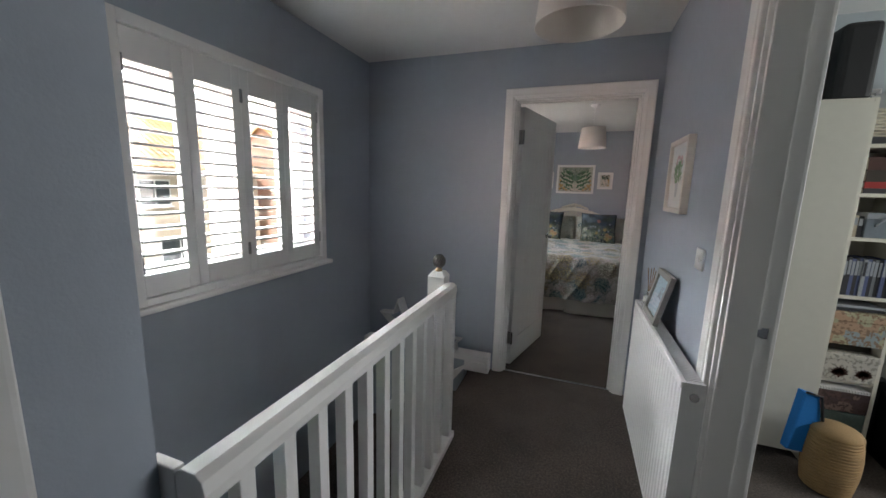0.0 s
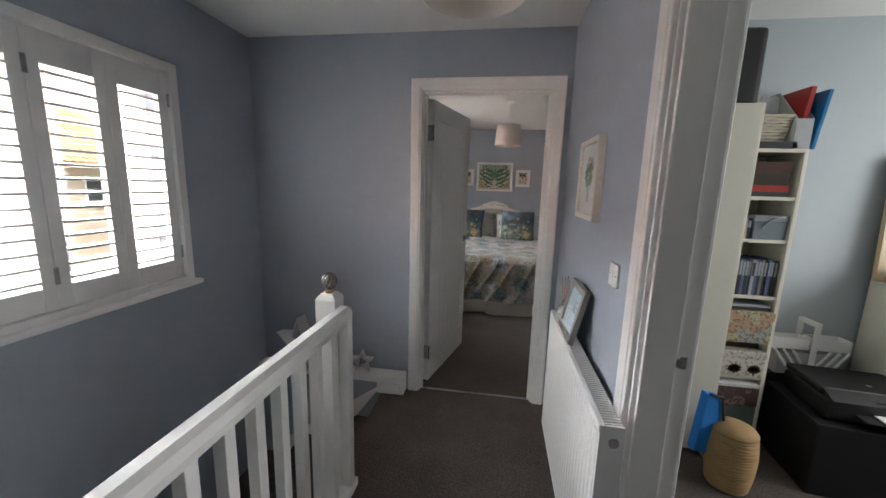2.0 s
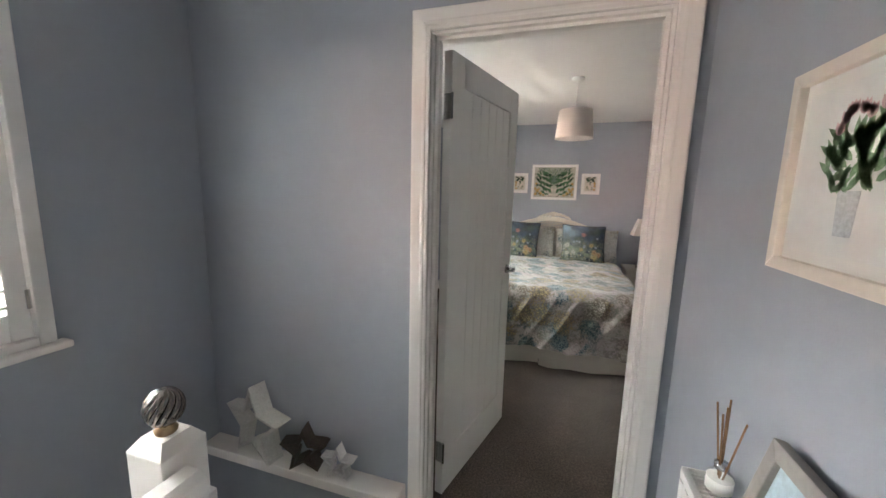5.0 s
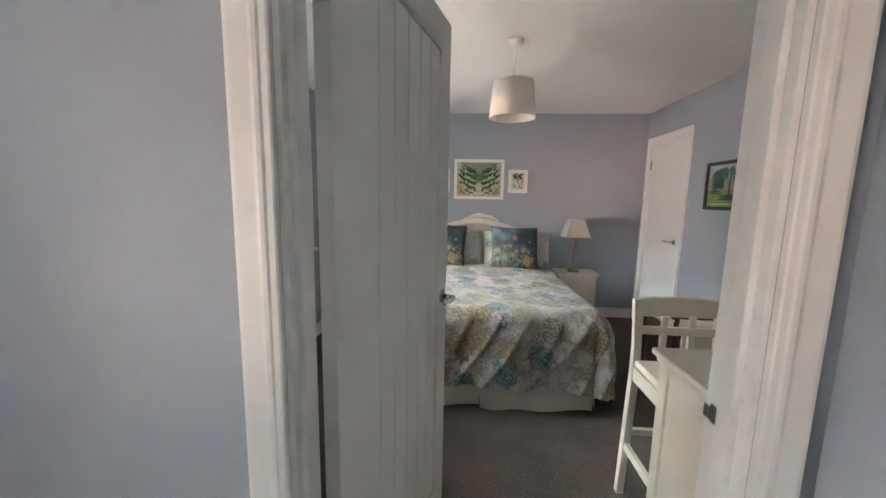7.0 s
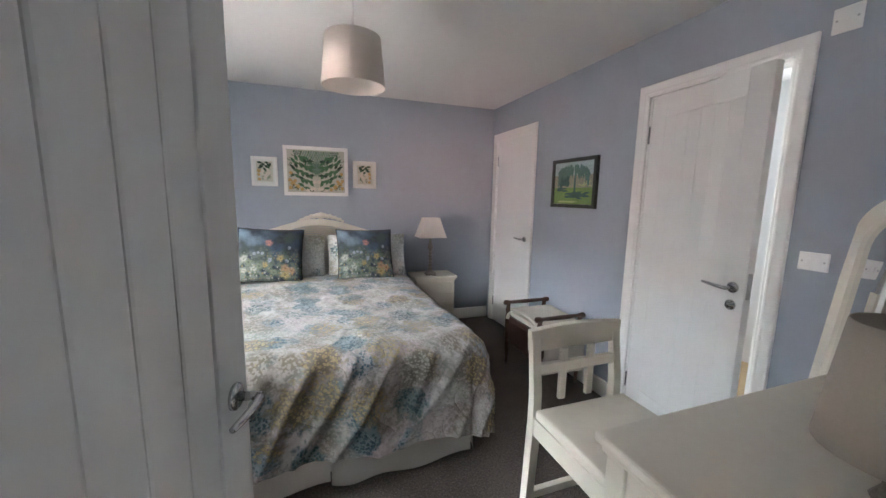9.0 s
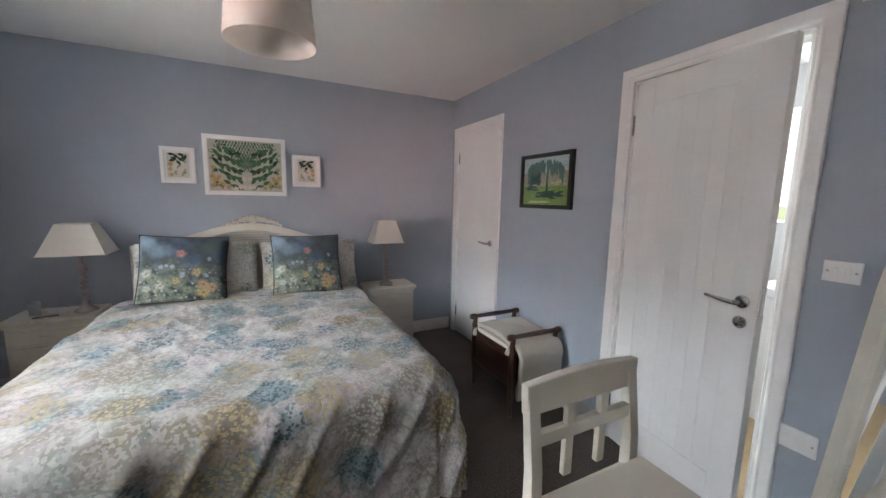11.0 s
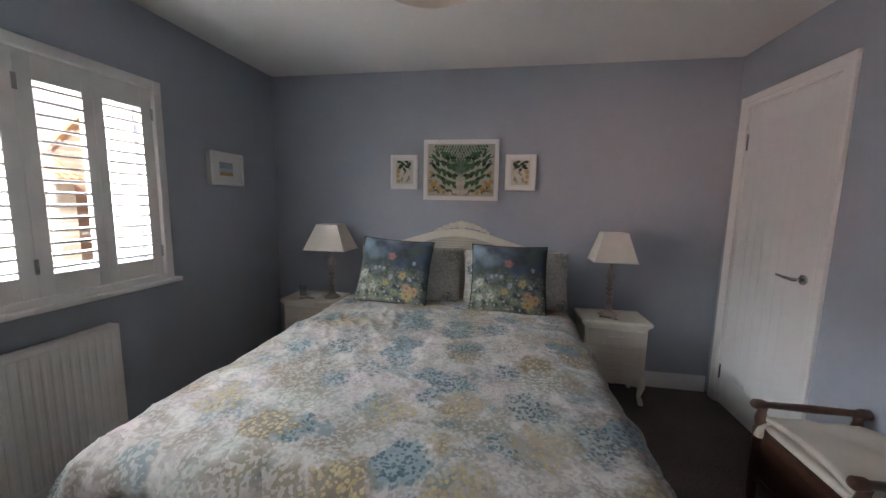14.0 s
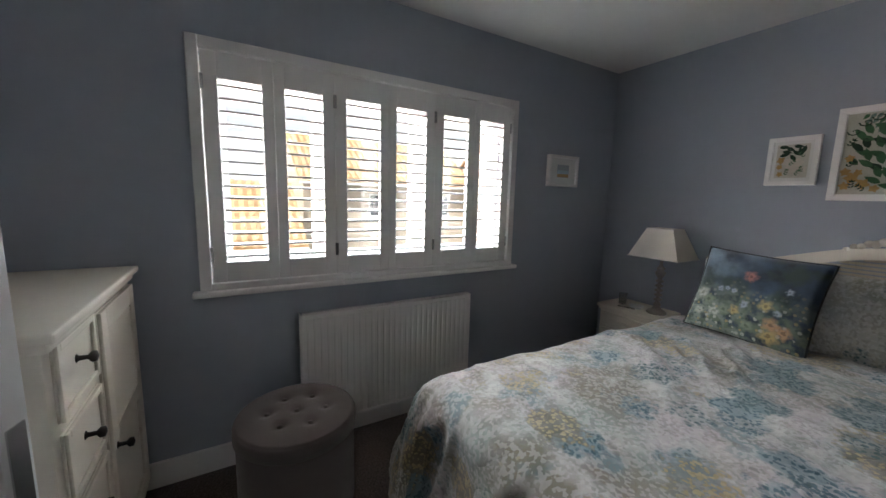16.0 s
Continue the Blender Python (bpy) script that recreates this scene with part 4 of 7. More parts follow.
low = math_node(n, ln, 'SUBTRACT', 1.0, up.outputs["Result"])
edge = n.new("ShaderNodeMapRange")
edge.inputs["From Min"].default_value, edge.inputs["From Max"].default_value = 0.30, 0.0
ln.new(sep.outputs["X"], edge.inputs["Value"])
col = over(n, ln, (0.020, 0.027, 0.036), (0.045, 0.075, 0.12), math_node(n, ln, 'MULTIPLY', noise_mask(n, ln, vec, 7, 0.38, 0.6, 5), 0.9))
misty = math_node(n, ln, 'MULTIPLY', noise_mask(n, ln, shift(n, ln, vec, (3, 1, 0)), 8, 0.36, 0.6, 5), edge.outputs["Result"])
col = over(n, ln, col, (0.20, 0.28, 0.34), math_node(n, ln, 'MULTIPLY', misty, up.outputs["Result"]))
col = over(n, ln, col, (0.04, 0.06, 0.045), math_node(n, ln, 'MULTIPLY', noise_mask(n, ln, shift(n, ln, vec, (8, 1, 0)), 6, 0.48, 0.6, 6), 0.8))
col = over(n, ln, col, (0.12, 0.15, 0.11), math_node(n, ln, 'MULTIPLY', noise_mask(n, ln, shift(n, ln, vec, (1, 4, 0)), 22, 0.42, 0.56, 5), low))
col = over(n, ln, col, (0.21, 0.245, 0.21), math_node(n, ln, 'MULTIPLY', math_node(n, ln, 'MULTIPLY', noise_mask(n, ln, shift(n, ln, vec, (5, 2, 0)), 26, 0.45, 0.56, 5), low), math_node(n, ln, 'ADD', edge.outputs["Result"], 0.3)))
PEACH, LEMON, CREAMF, LILAC, CORAL, SAGE = (0.42, 0.25, 0.14), (0.42, 0.32, 0.14), (0.44, 0.45, 0.38), (0.30, 0.34, 0.40), (0.36, 0.16, 0.14), (0.20, 0.24, 0.17)
FLOWERS = ((0.24, 0.32, 0.026, CORAL), (0.335, 0.19, 0.027, LEMON), (0.215, 0.13, 0.022, LEMON), (0.17, 0.12, 0.026, SAGE), (0.05, 0.185, 0.03, CREAMF), (0.09, 0.155, 0.026, SAGE),
           (0.13, 0.10, 0.024, CREAMF), (0.37, 0.105, 0.032, PEACH), (0.42, 0.085, 0.028, PEACH), (0.37, 0.05, 0.034, LEMON), (0.25, 0.17, 0.016, LILAC), (0.38, 0.165, 0.014, LILAC),
           (0.13, 0.225, 0.013, LILAC), (0.16, 0.235, 0.012, LILAC), (0.19, 0.228, 0.012, LILAC), (0.06, 0.09, 0.02, CREAMF), (0.28, 0.07, 0.024, SAGE), (0.40, 0.28, 0.015, LILAC))
for i, (sc_, keep_at, fc) in enumerate(((42, 0.62, (0.40, 0.41, 0.36)), (55, 0.66, (0.06, 0.09, 0.08)), (48, 0.7, (0.34, 0.27, 0.13)))):
    vo = n.new("ShaderNodeTexVoronoi")       # sprinkled buds and leaf tips
    vo.inputs["Scale"].default_value = sc_
    ln.new(shift(n, ln, vec, (0.31 * i, 0.77 * i, 0)), vo.inputs["Vector"])
    sc = n.new("ShaderNodeSeparateColor")
    ln.new(vo.outputs["Color"], sc.inputs["Color"])
    on = math_node(n, ln, 'MULTIPLY', math_node(n, ln, 'LESS_THAN', vo.outputs["Distance"], 0.34), math_node(n, ln, 'GREATER_THAN', sc.outputs["Green"], keep_at))
    col = over(n, ln, col, fc, math_node(n, ln, 'MULTIPLY', math_node(n, ln, 'MULTIPLY', on, low), 0.8))
stroke = n.new("ShaderNodeTexNoise")
stroke.inputs["Scale"].default_value, stroke.inputs["Detail"].default_value = 38, 4
ln.new(vec, stroke.inputs["Vector"])
drift = n.new("ShaderNodeVectorMath")
drift.operation = 'MULTIPLY_ADD'
drift.inputs[1].default_value = (0.024, 0.024, 0.0)
ln.new(stroke.outputs["Color"], drift.inputs[0]), ln.new(vec, drift.inputs[2])
brushed = drift.outputs[0]
for i, (fx, fy, fr_, fc) in enumerate(FLOWERS):
    to = shift(n, ln, brushed, (-fx - 0.012, -fy - 0.012, 0))
    far = n.new("ShaderNodeVectorMath")
    far.operation = 'LENGTH'
    ln.new(to, far.inputs[0])
    xy = n.new("ShaderNodeSeparateXYZ")
    ln.new(to, xy.inputs[0])
    turn = n.new("ShaderNodeMath")
    turn.operation = 'ARCTAN2'
    ln.new(xy.outputs["Y"], turn.inputs[0]), ln.new(xy.outputs["X"], turn.inputs[1])
    wave = n.new("ShaderNodeMath")
    wave.operation = 'MULTIPLY_ADD'
    wave.inputs[1].default_value, wave.inputs[2].default_value = 5.0, 0.9 * i
    ln.new(turn.outputs[0], wave.inputs[0])
    lobe = n.new("ShaderNodeMath")
    lobe.operation = 'COSINE'
    ln.new(wave.outputs[0], lobe.inputs[0])
    rim = n.new("ShaderNodeMath")
    rim.operation = 'MULTIPLY_ADD'
    rim.inputs[1].default_value, rim.inputs[2].default_value = 0.13 * fr_, 1.12 * fr_
    ln.new(lobe.outputs[0], rim.inputs[0])
    inside = n.new("ShaderNodeMapRange")
    inside.inputs["To Min"].default_value, inside.inputs["To Max"].default_value = 1.0, 0.0
    ratio = n.new("ShaderNodeMath")
    ratio.operation = 'DIVIDE'
    ln.new(far.outputs["Value"], ratio.inputs[0]), ln.new(rim.outputs[0], ratio.inputs[1])
    inside.inputs["From Min"].default_value, inside.inputs["From Max"].default_value = 0.55, 1.15
    ln.new(ratio.outputs[0], inside.inputs["Value"])
    col = over(n, ln, col, fc, math_node(n, ln, 'MULTIPLY', inside.outputs["Result"], noise_mask(n, ln, vec, 60, 0.25, 0.5, 2)))
    heart = math_node(n, ln, 'LESS_THAN', far.outputs["Value"], fr_ * 0.3)
    col = over(n, ln, col, tuple(0.45 * q for q in fc), math_node(n, ln, 'MULTIPLY', heart, 0.8))
ln.new(col, b.inputs["Base Color"])

cushion("pillow", "plump pillow in pale floral cotton against the headboard", "pillow", 0.78, 0.46, 0.20, PILLOWC, pose(-0.21, 6.53, 0.80, -16, 0, 0), 0.05, "pillows on the bed")
cushion("pillow", "plump pillow in pale floral cotton against the headboard", "pillow", 0.74, 0.46, 0.20, PILLOWC, pose(0.555, 6.53, 0.79, -16, 0, 0), 0.05, "pillows on the bed")
cushion("scatter_cushion", "square dark blue floral cushion propped on the pillows", "cushion", 0.50, 0.45, 0.15, CUSH, pose(-0.262, 6.33, 0.875, -20, 3, 0), 0.05, "cushions on the bed", BLACK)
cushion("scatter_cushion", "square dark blue floral cushion propped on the pillows", "cushion", 0.49, 0.45, 0.15, CUSH, pose(0.507, 6.33, 0.86, -20, 1, 3), 0.05, "cushions on the bed", BLACK)


# ---- headboard ----
hb = thing("headboard", "cream painted headboard with cane panel and carved crest", "headboard")
HC = 0.115


def arch_top(x):
    """Height of the headboard's edge at a distance from its middle."""
    a = abs(x)
    return 0.99 + 0.155 * (0.5 + 0.5 * math.cos(math.pi * min(1, a / 0.74)))
xs = [-0.765 + 1.53 * i / 48 for i in range(49)]
outer = [(HC + x, arch_top(x)) for x in xs]
inner = [(HC + x * 0.92, arch_top(x) - 0.055) for x in xs]
bm = B()
for i in range(48):
    a, b_, c, d_ = outer[i], outer[i + 1], inner[i + 1], inner[i]
    prism(bm, [a, b_, c, d_], 0.04, 'xz', 6.745)
bmesh.ops.remove_doubles(bm, verts=bm.verts, dist=0.0004)
part("top_rail", bm, CREAM, hb)
for s in (-1, 1):
    part("side_post", box(B(), HC + s * 0.733 - 0.032, HC + s * 0.733 + 0.032, 6.74, 6.79, 0.0, 0.985, 0.012), CREAM, hb)
part("lower_rail", box(B(), HC - 0.7, HC + 0.7, 6.75, 6.785, 0.50, 0.56, 0.006), CREAM, hb)
CANE = mat("cream_cane_weave", (0.55, 0.48, 0.38), 0.6, var=0.15, scale=40)
bm = B()
for k in range(26):
    z = 0.58 + 0.02 * k
    half = 0.70
    while half > 0.05 and arch_top(half / 0.92) - 0.055 < z:
        half -= 0.01
    box(bm, HC - half, HC + half, 6.764, 6.770, z - 0.0062, z + 0.0062)
cp = tagged(part("cane_panel", bm, CANE, hb, "open woven cane panel"), kind="stuff")
bm = B()
for s in (-1, 1):
    for j in range(9):
        a = j / 8
        x, z = HC + 0.03 + s * (0.012 + 0.19 * a), arch_top(0.2 * a) + 0.03 * math.cos(a * 1.4) + 0.006 * (j % 2)
        rr = 0.026 - 0.012 * a
        lathe(bm, [(0.001, -rr * 0.8), (rr * 0.75, -rr * 0.5), (rr, 0), (rr * 0.75, rr * 0.5), (0.001, rr * 0.8)], 10, (x, 6.752, z), 'y')
lathe(bm, [(0.001, -0.022), (0.03, -0.012), (0.036, 0), (0.03, 0.012), (0.001, 0.022)], 12, (HC + 0.03, 6.75, arch_top(0) + 0.032), 'y')
tagged(part("crest", bm, CREAM, hb, "carved leaf crest", True), kind="stuff")


# ---- bedroom furniture ----
SHADE = mat("cream_fabric_shade", (0.84, 0.81, 0.75), 0.9, var=0.03, scale=40, bump=0.2, bump_scale=600)
SILKSHADE = mat("taupe_silk_shade", (0.40, 0.36, 0.30), 0.55, var=0.05, scale=30, bump=0.2, bump_scale=500)
SHADEW = mat("white_fabric_shade", (0.84, 0.83, 0.81), 0.9, var=0.03, scale=40, bump=0.2, bump_scale=600)
PEWTER = mat("aged_pewter_finish", (0.32, 0.29, 0.26), 0.34, metal=0.9, var=0.5, scale=30)
SILVER = mat("aged_silver_leaf", (0.30, 0.27, 0.24), 0.4, metal=0.8, var=0.35, scale=40)
translucent(SHADE, 0.35), translucent(SHADEW, 0.45)
KNOB = mat("dark_bronze_knob", (0.035, 0.028, 0.024), 0.4, metal=0.6, var=0.2, scale=30)
TAUPE = mat("taupe_linen_upholstery", (0.11, 0.094, 0.088), 0.95, var=0.12, scale=50, bump=0.4, bump_scale=500, sheen=0.2)
LINEN = mat("cream_linen_throw", (0.56, 0.51, 0.44), 0.95, var=0.06, scale=30, bump=0.4, bump_scale=450)


def bedside(name, label, m):
    """Cream bedside cabinet: overhanging top, three drawers, curved apron and scrolled legs. Front towards -y, middle of its back on the origin."""
    t = thing(name, label, "bedside cabinet", m, "bedside cabinets")
    w, dp, h = 0.40, 0.29, 0.58
    part("top", box(B(), -w / 2 - 0.025, w / 2 + 0.025, -dp - 0.02, 0, h - 0.03, h, 0.012, 3), CREAM, t)
    part("moulding", box(B(), -w / 2 - 0.01, w / 2 + 0.01, -dp - 0.008, 0, h - 0.045, h - 0.0305, 0.005), CREAM, t)
    part("body", box(B(), -w / 2, w / 2, -dp, 0, 0.17, h - 0.0455, 0.004), CREAM, t)
    for k in range(3):
        z0 = 0.185 + k * 0.115
        d_ = part("drawer", box(B(), -w / 2 + 0.02, w / 2 - 0.02, -dp - 0.008, -dp + 0.004, z0, z0 + 0.105, 0.004), CREAM, t)
        for a, b, c, e in ((-w / 2 + 0.02, w / 2 - 0.02, z0 + 0.094, z0 + 0.105), (-w / 2 + 0.02, w / 2 - 0.02, z0, z0 + 0.011)):
            part("bead", box(B(), a, b, -dp - 0.014, -dp - 0.008, c, e, 0.003), CREAM, d_)
        part("pull", box(B(), -0.045, 0.045, -dp - 0.02, -dp - 0.008, z0 + 0.048, z0 + 0.062, 0.005), CREAM, d_)
    pts = [(-w / 2, 0.17)] + [(-w / 2 + w * i / 16, 0.125 + 0.03 * math.sin(math.pi * i / 16) ** 2 - (0.02 if i in (8,) else 0)) for i in range(17)] + [(w / 2, 0.17)]
    part("apron", prism(B(), pts, 0.018, 'xz', -dp), CREAM, t)
    for sx in (-1, 1):
        for y in (-dp + 0.02, -0.03):
            fx = 1 if y < -0.1 else 0
            part("leg", tube(B(), [(sx * (w / 2 - 0.02), y, 0.19), (sx * (w / 2 - 0.008), y - 0.012 * fx, 0.13), (sx * (w / 2 - 0.018), y - 0.004 * fx, 0.06), (sx * (w / 2 - 0.006), y - 0.014 * fx, 0.016), (sx * (w / 2 - 0.004), y - 0.016 * fx, 0.0)], 0.02, 10, [0.026, 0.024, 0.014, 0.018, 0.016]), CREAM, t, "", True)
    return t


bedside("bedside_cabinet", "cream three-drawer bedside cabinet with curved legs", pose(1.235, 6.78, 0))
bedside("bedside_cabinet", "cream three-drawer bedside cabinet beside the window wall", pose(-1.01, 6.78, 0))


def table_lamp(name, label, m, half_top=0.075, half_low=0.165, size=1.0):
    t = thing(name, label, "table lamp", m, "bedside lamps")
    prof = [(0.062, 0), (0.064, 0.01), (0.05, 0.02), (0.03, 0.034), (0.02, 0.05), (0.026, 0.062), (0.018, 0.075)] + [(0.022 + (0.004 if k % 4 in (1, 2) else -0.011), 0.085 + 0.008 * k) for k in range(20)] + [(0.018, 0.25), (0.03, 0.27), (0.034, 0.285), (0.02, 0.3), (0.028, 0.315), (0.012, 0.33), (0.008, 0.40)]
    part("base", lathe(B(), prof, 24), PEWTER, t, "turned aged-silver base", True)
    bm = B()
    z0, z1 = 0.388, 0.585
    def ring(hw, z, inset=0):
        hh = hw - inset
        return [bm.verts.new((sx * hh, sy * hh * 0.8, z)) for sx, sy in ((-1, -1), (1, -1), (1, 1), (-1, 1))]
    a, b, c, d_ = ring(half_low, z0), ring(half_top, z1), ring(half_top, z1, 0.004), ring(half_low, z0, 0.004)
    for p, q in ((a, b), (b, c), (c, d_), (d_, a)):
        for i in range(4):
            bm.faces.new((p[i], p[(i + 1) % 4], q[(i + 1) % 4], q[i]))
    sh = part("shade", bm, SHADE, t, "cream square tapered fabric shade")
    bm = B()
    for hw, z in ((half_low + 0.001, z0), (half_top + 0.001, z1 - 0.006)):
        for s in (-1, 1):
            box(bm, -hw, hw, s * hw * 0.8 - 0.0015, s * hw * 0.8 + 0.0015, z, z + 0.006)
            box(bm, s * hw - 0.0015, s * hw + 0.0015, -hw * 0.8, hw * 0.8, z, z + 0.006)
    tagged(part("trim", bm, SHADEW, sh), kind="stuff")
    return t


table_lamp("table_lamp", "table lamp with turned silver base and cream shade", pose(1.21, 6.62, 0.58), 0.078, 0.138)
table_lamp("table_lamp", "table lamp with turned silver base and wide cream shade", pose(-0.865, 6.61, 0.58), 0.085, 0.165)
t = thing("glass_tumbler", "clear glass tumbler on the bedside cabinet", "glass", pose(-1.11, 6.60, 0.58))
part("bowl", lathe(B(), [(0.0005, 0.0), (0.026, 0.0), (0.03, 0.085), (0.0285, 0.085), (0.0245, 0.006), (0.0005, 0.006)], 24), THIN, t, "", True)
t = thing("trinket_dish", "small pale china dish on the bedside cabinet", "dish", pose(-0.99, 6.58, 0.58))
part("dish", lathe(B(), [(0.025, 0), (0.048, 0.018), (0.05, 0.024), (0.04, 0.02), (0.01, 0.012)], 20), PLASTIC, t, "", True)
for x, y, rz in ((-1.03, 6.52, 15), (1.19, 6.53, -20)):
    t = thing("spectacles", "folded dark spectacles lying on the bedside cabinet", "spectacles", pose(x, y, 0.5865, 0, 0, rz))
    for s in (-1, 1):
        part("rim", tube(B(), [(s * 0.032 + 0.026 * math.cos(2 * math.pi * i / 16), 0.016 * math.sin(2 * math.pi * i / 16), 0) for i in range(17)], 0.002, 6), KNOB, t)
        part("temple", tube(B(), [(s * 0.058, 0, 0), (s * 0.03, 0.024, -0.002), (-s * 0.05, 0.03, -0.0045)], 0.0018, 6), KNOB, t)
    part("bridge", tube(B(), [(-0.008, 0.004, 0), (0, 0.007, 0), (0.008, 0.004, 0)], 0.002, 6), KNOB, t)


def pendant(name, label, x, y, zb, zt, rb, rt):
    t = thing(name, label, "pendant light", pose(x, y, 0), "pendant lights")
    part("ceiling_rose", lathe(B(), [(0.02, CZ - 0.03), (0.046, CZ - 0.018), (0.048, CZ)], 24), PLASTIC, t, "white plastic ceiling rose", True)
    part("cord", lathe(B(), [(0.0035, zt - 0.06), (0.0035, CZ - 0.025)], 8), PLASTIC, t)
    part("lamp_holder", lathe(B(), [(0.019, zt - 0.11), (0.021, zt - 0.07), (0.012, zt - 0.045)], 16), PLASTIC, t, "", True)
    sh = part("shade", lathe(B(), [(rb, zb), (rt, zt), (rt - 0.003, zt), (rb - 0.003, zb)], 48, loop=True), SHADEW, t, "white fabric drum shade", True)
    bm = B()
    for k in range(3):
        a = 2 * math.pi * k / 3
        tube(bm, [(0.02 * math.cos(a), 0.02 * math.sin(a), zt - 0.075), (rt * math.cos(a), rt * math.sin(a), zt - 0.01)], 0.0015, 5)
    tagged(part("spider", bm, PLASTIC, sh), kind="stuff")
    part("bulb", lathe(B(), [(0.012, zt - 0.111), (0.021, zt - 0.122), (0.022, zt - 0.132), (0.016, zt - 0.142), (0.004, zt - 0.146)], 16), PLASTIC, t, "unlit white bulb", True)
    return t


pendant("pendant_light", "white fabric pendant shade hanging over the bed foot", 0.272, 4.885, 1.875, 2.09, 0.145, 0.125)
pendant("pendant_light", "white fabric pendant shade hanging over the landing", 0.105, 1.86, 1.955, 2.17, 0.15, 0.125)


# picture frames
PAPER = mat("white_mount_card", (0.72, 0.72, 0.69), 0.9, var=0.01)
PGREEN = mat("leaf_green_ink", (0.06, 0.14, 0.07), 0.9, var=0.3, scale=40)
PTEAL = mat("teal_ink", (0.15, 0.215, 0.18), 0.9, var=0.3, scale=40)
POCHRE = mat("ochre_ink", (0.45, 0.30, 0.12), 0.9, var=0.3, scale=40)
PDARK = mat("dark_green_ink", (0.02, 0.05, 0.03), 0.9, var=0.3, scale=40)
PPINK = mat("coral_pink_ink", (0.55, 0.22, 0.18), 0.9, var=0.2, scale=40)
PGREY = mat("grey_wash_ink", (0.33, 0.36, 0.40), 0.9, var=0.2, scale=30)
PBLUE = mat("pale_blue_wash", (0.40, 0.52, 0.58), 0.9, var=0.25, scale=12)
GREYF = mat("grey_limed_wood", (0.30, 0.29, 0.27), 0.6, var=0.12, scale=14)
OAKF = mat("pale_oak_wood", (0.55, 0.42, 0.27), 0.55, var=0.12, scale=12)


def picture(name, label, w, h, fw, dp, frame_mat, m, mount=0.0, group="", side_mat=None):
    """A framed picture in its own x-z plane, face towards -y, back on y = 0. Returns it and the face's depth."""
    t = thing(name, label, "picture", m, group)
    fr = part("frame", B_frame(w, h, fw, dp), frame_mat, t)
    bd = part("backing", box(B(), -w / 2 + fw * 0.6, w / 2 - fw * 0.6, -dp * 0.55, -0.002, -h / 2 + fw * 0.6, h / 2 - fw * 0.6), PAPER, t)
    return t, -dp * 0.55 - 0.0012


def B_frame(w, h, fw, dp):
    bm = B()
    o = [(-w / 2, -h / 2), (w / 2, -h / 2), (w / 2, h / 2), (-w / 2, h / 2)]
    i = [(-w / 2 + fw, -h / 2 + fw), (w / 2 - fw, -h / 2 + fw), (w / 2 - fw, h / 2 - fw), (-w / 2 + fw, h / 2 - fw)]
    for k in range(4):
        prism(bm, [o[k], o[(k + 1) % 4], i[(k + 1) % 4], i[k]], -dp, 'xz', 0.0, 0.0025)
    return bm


def leaf(bm, x, z, ang, ln_, wd, y, n=5):
    """A flat pointed leaf from its stalk end at (x, z) along ang."""
    ca, sa = math.cos(ang), math.sin(ang)
    pts = []
    for s in (1, -1):
        for k in range(n + 1) if s > 0 else range(n - 1, 0, -1):
            f = k / n
            a, b = ln_ * f, s * wd / 2 * math.sin(math.pi * f ** 0.8)
            pts.append((x + a * ca - b * sa, y, z + a * sa + b * ca))
    bm.faces.new([bm.verts.new(p) for p in pts])


def sprig(bm, pts, lw, y, side=(1, -1), wide=0.42):
    """Paired leaves along a stem given by points, with a leaf at its tip."""
    for (x0, z0), (x1, z1) in zip(pts, pts[1:]):
        a = math.atan2(z1 - z0, x1 - x0)
        for s in side:
            leaf(bm, x1, z1, a + 0.85 * s, lw, lw * wide, y)
    leaf(bm, pts[-1][0], pts[-1][1], a, lw, lw * wide, y)


def bend(x, z, ang, turn, step, k):
    pts = [(x, z)]
    for i in range(k):
        x, z = x + step * math.cos(ang + turn * i), z + step * math.sin(ang + turn * i)
        pts.append((x, z))
    return pts


def blossom(bm, x, z, r, y, k=5):
    for i in range(k):
        leaf(bm, x, z, 2 * math.pi * i / k + x * 9, r, r * 0.75, y)


def mirrored(pts, s):
    return [(s * x, z) for x, z in pts]


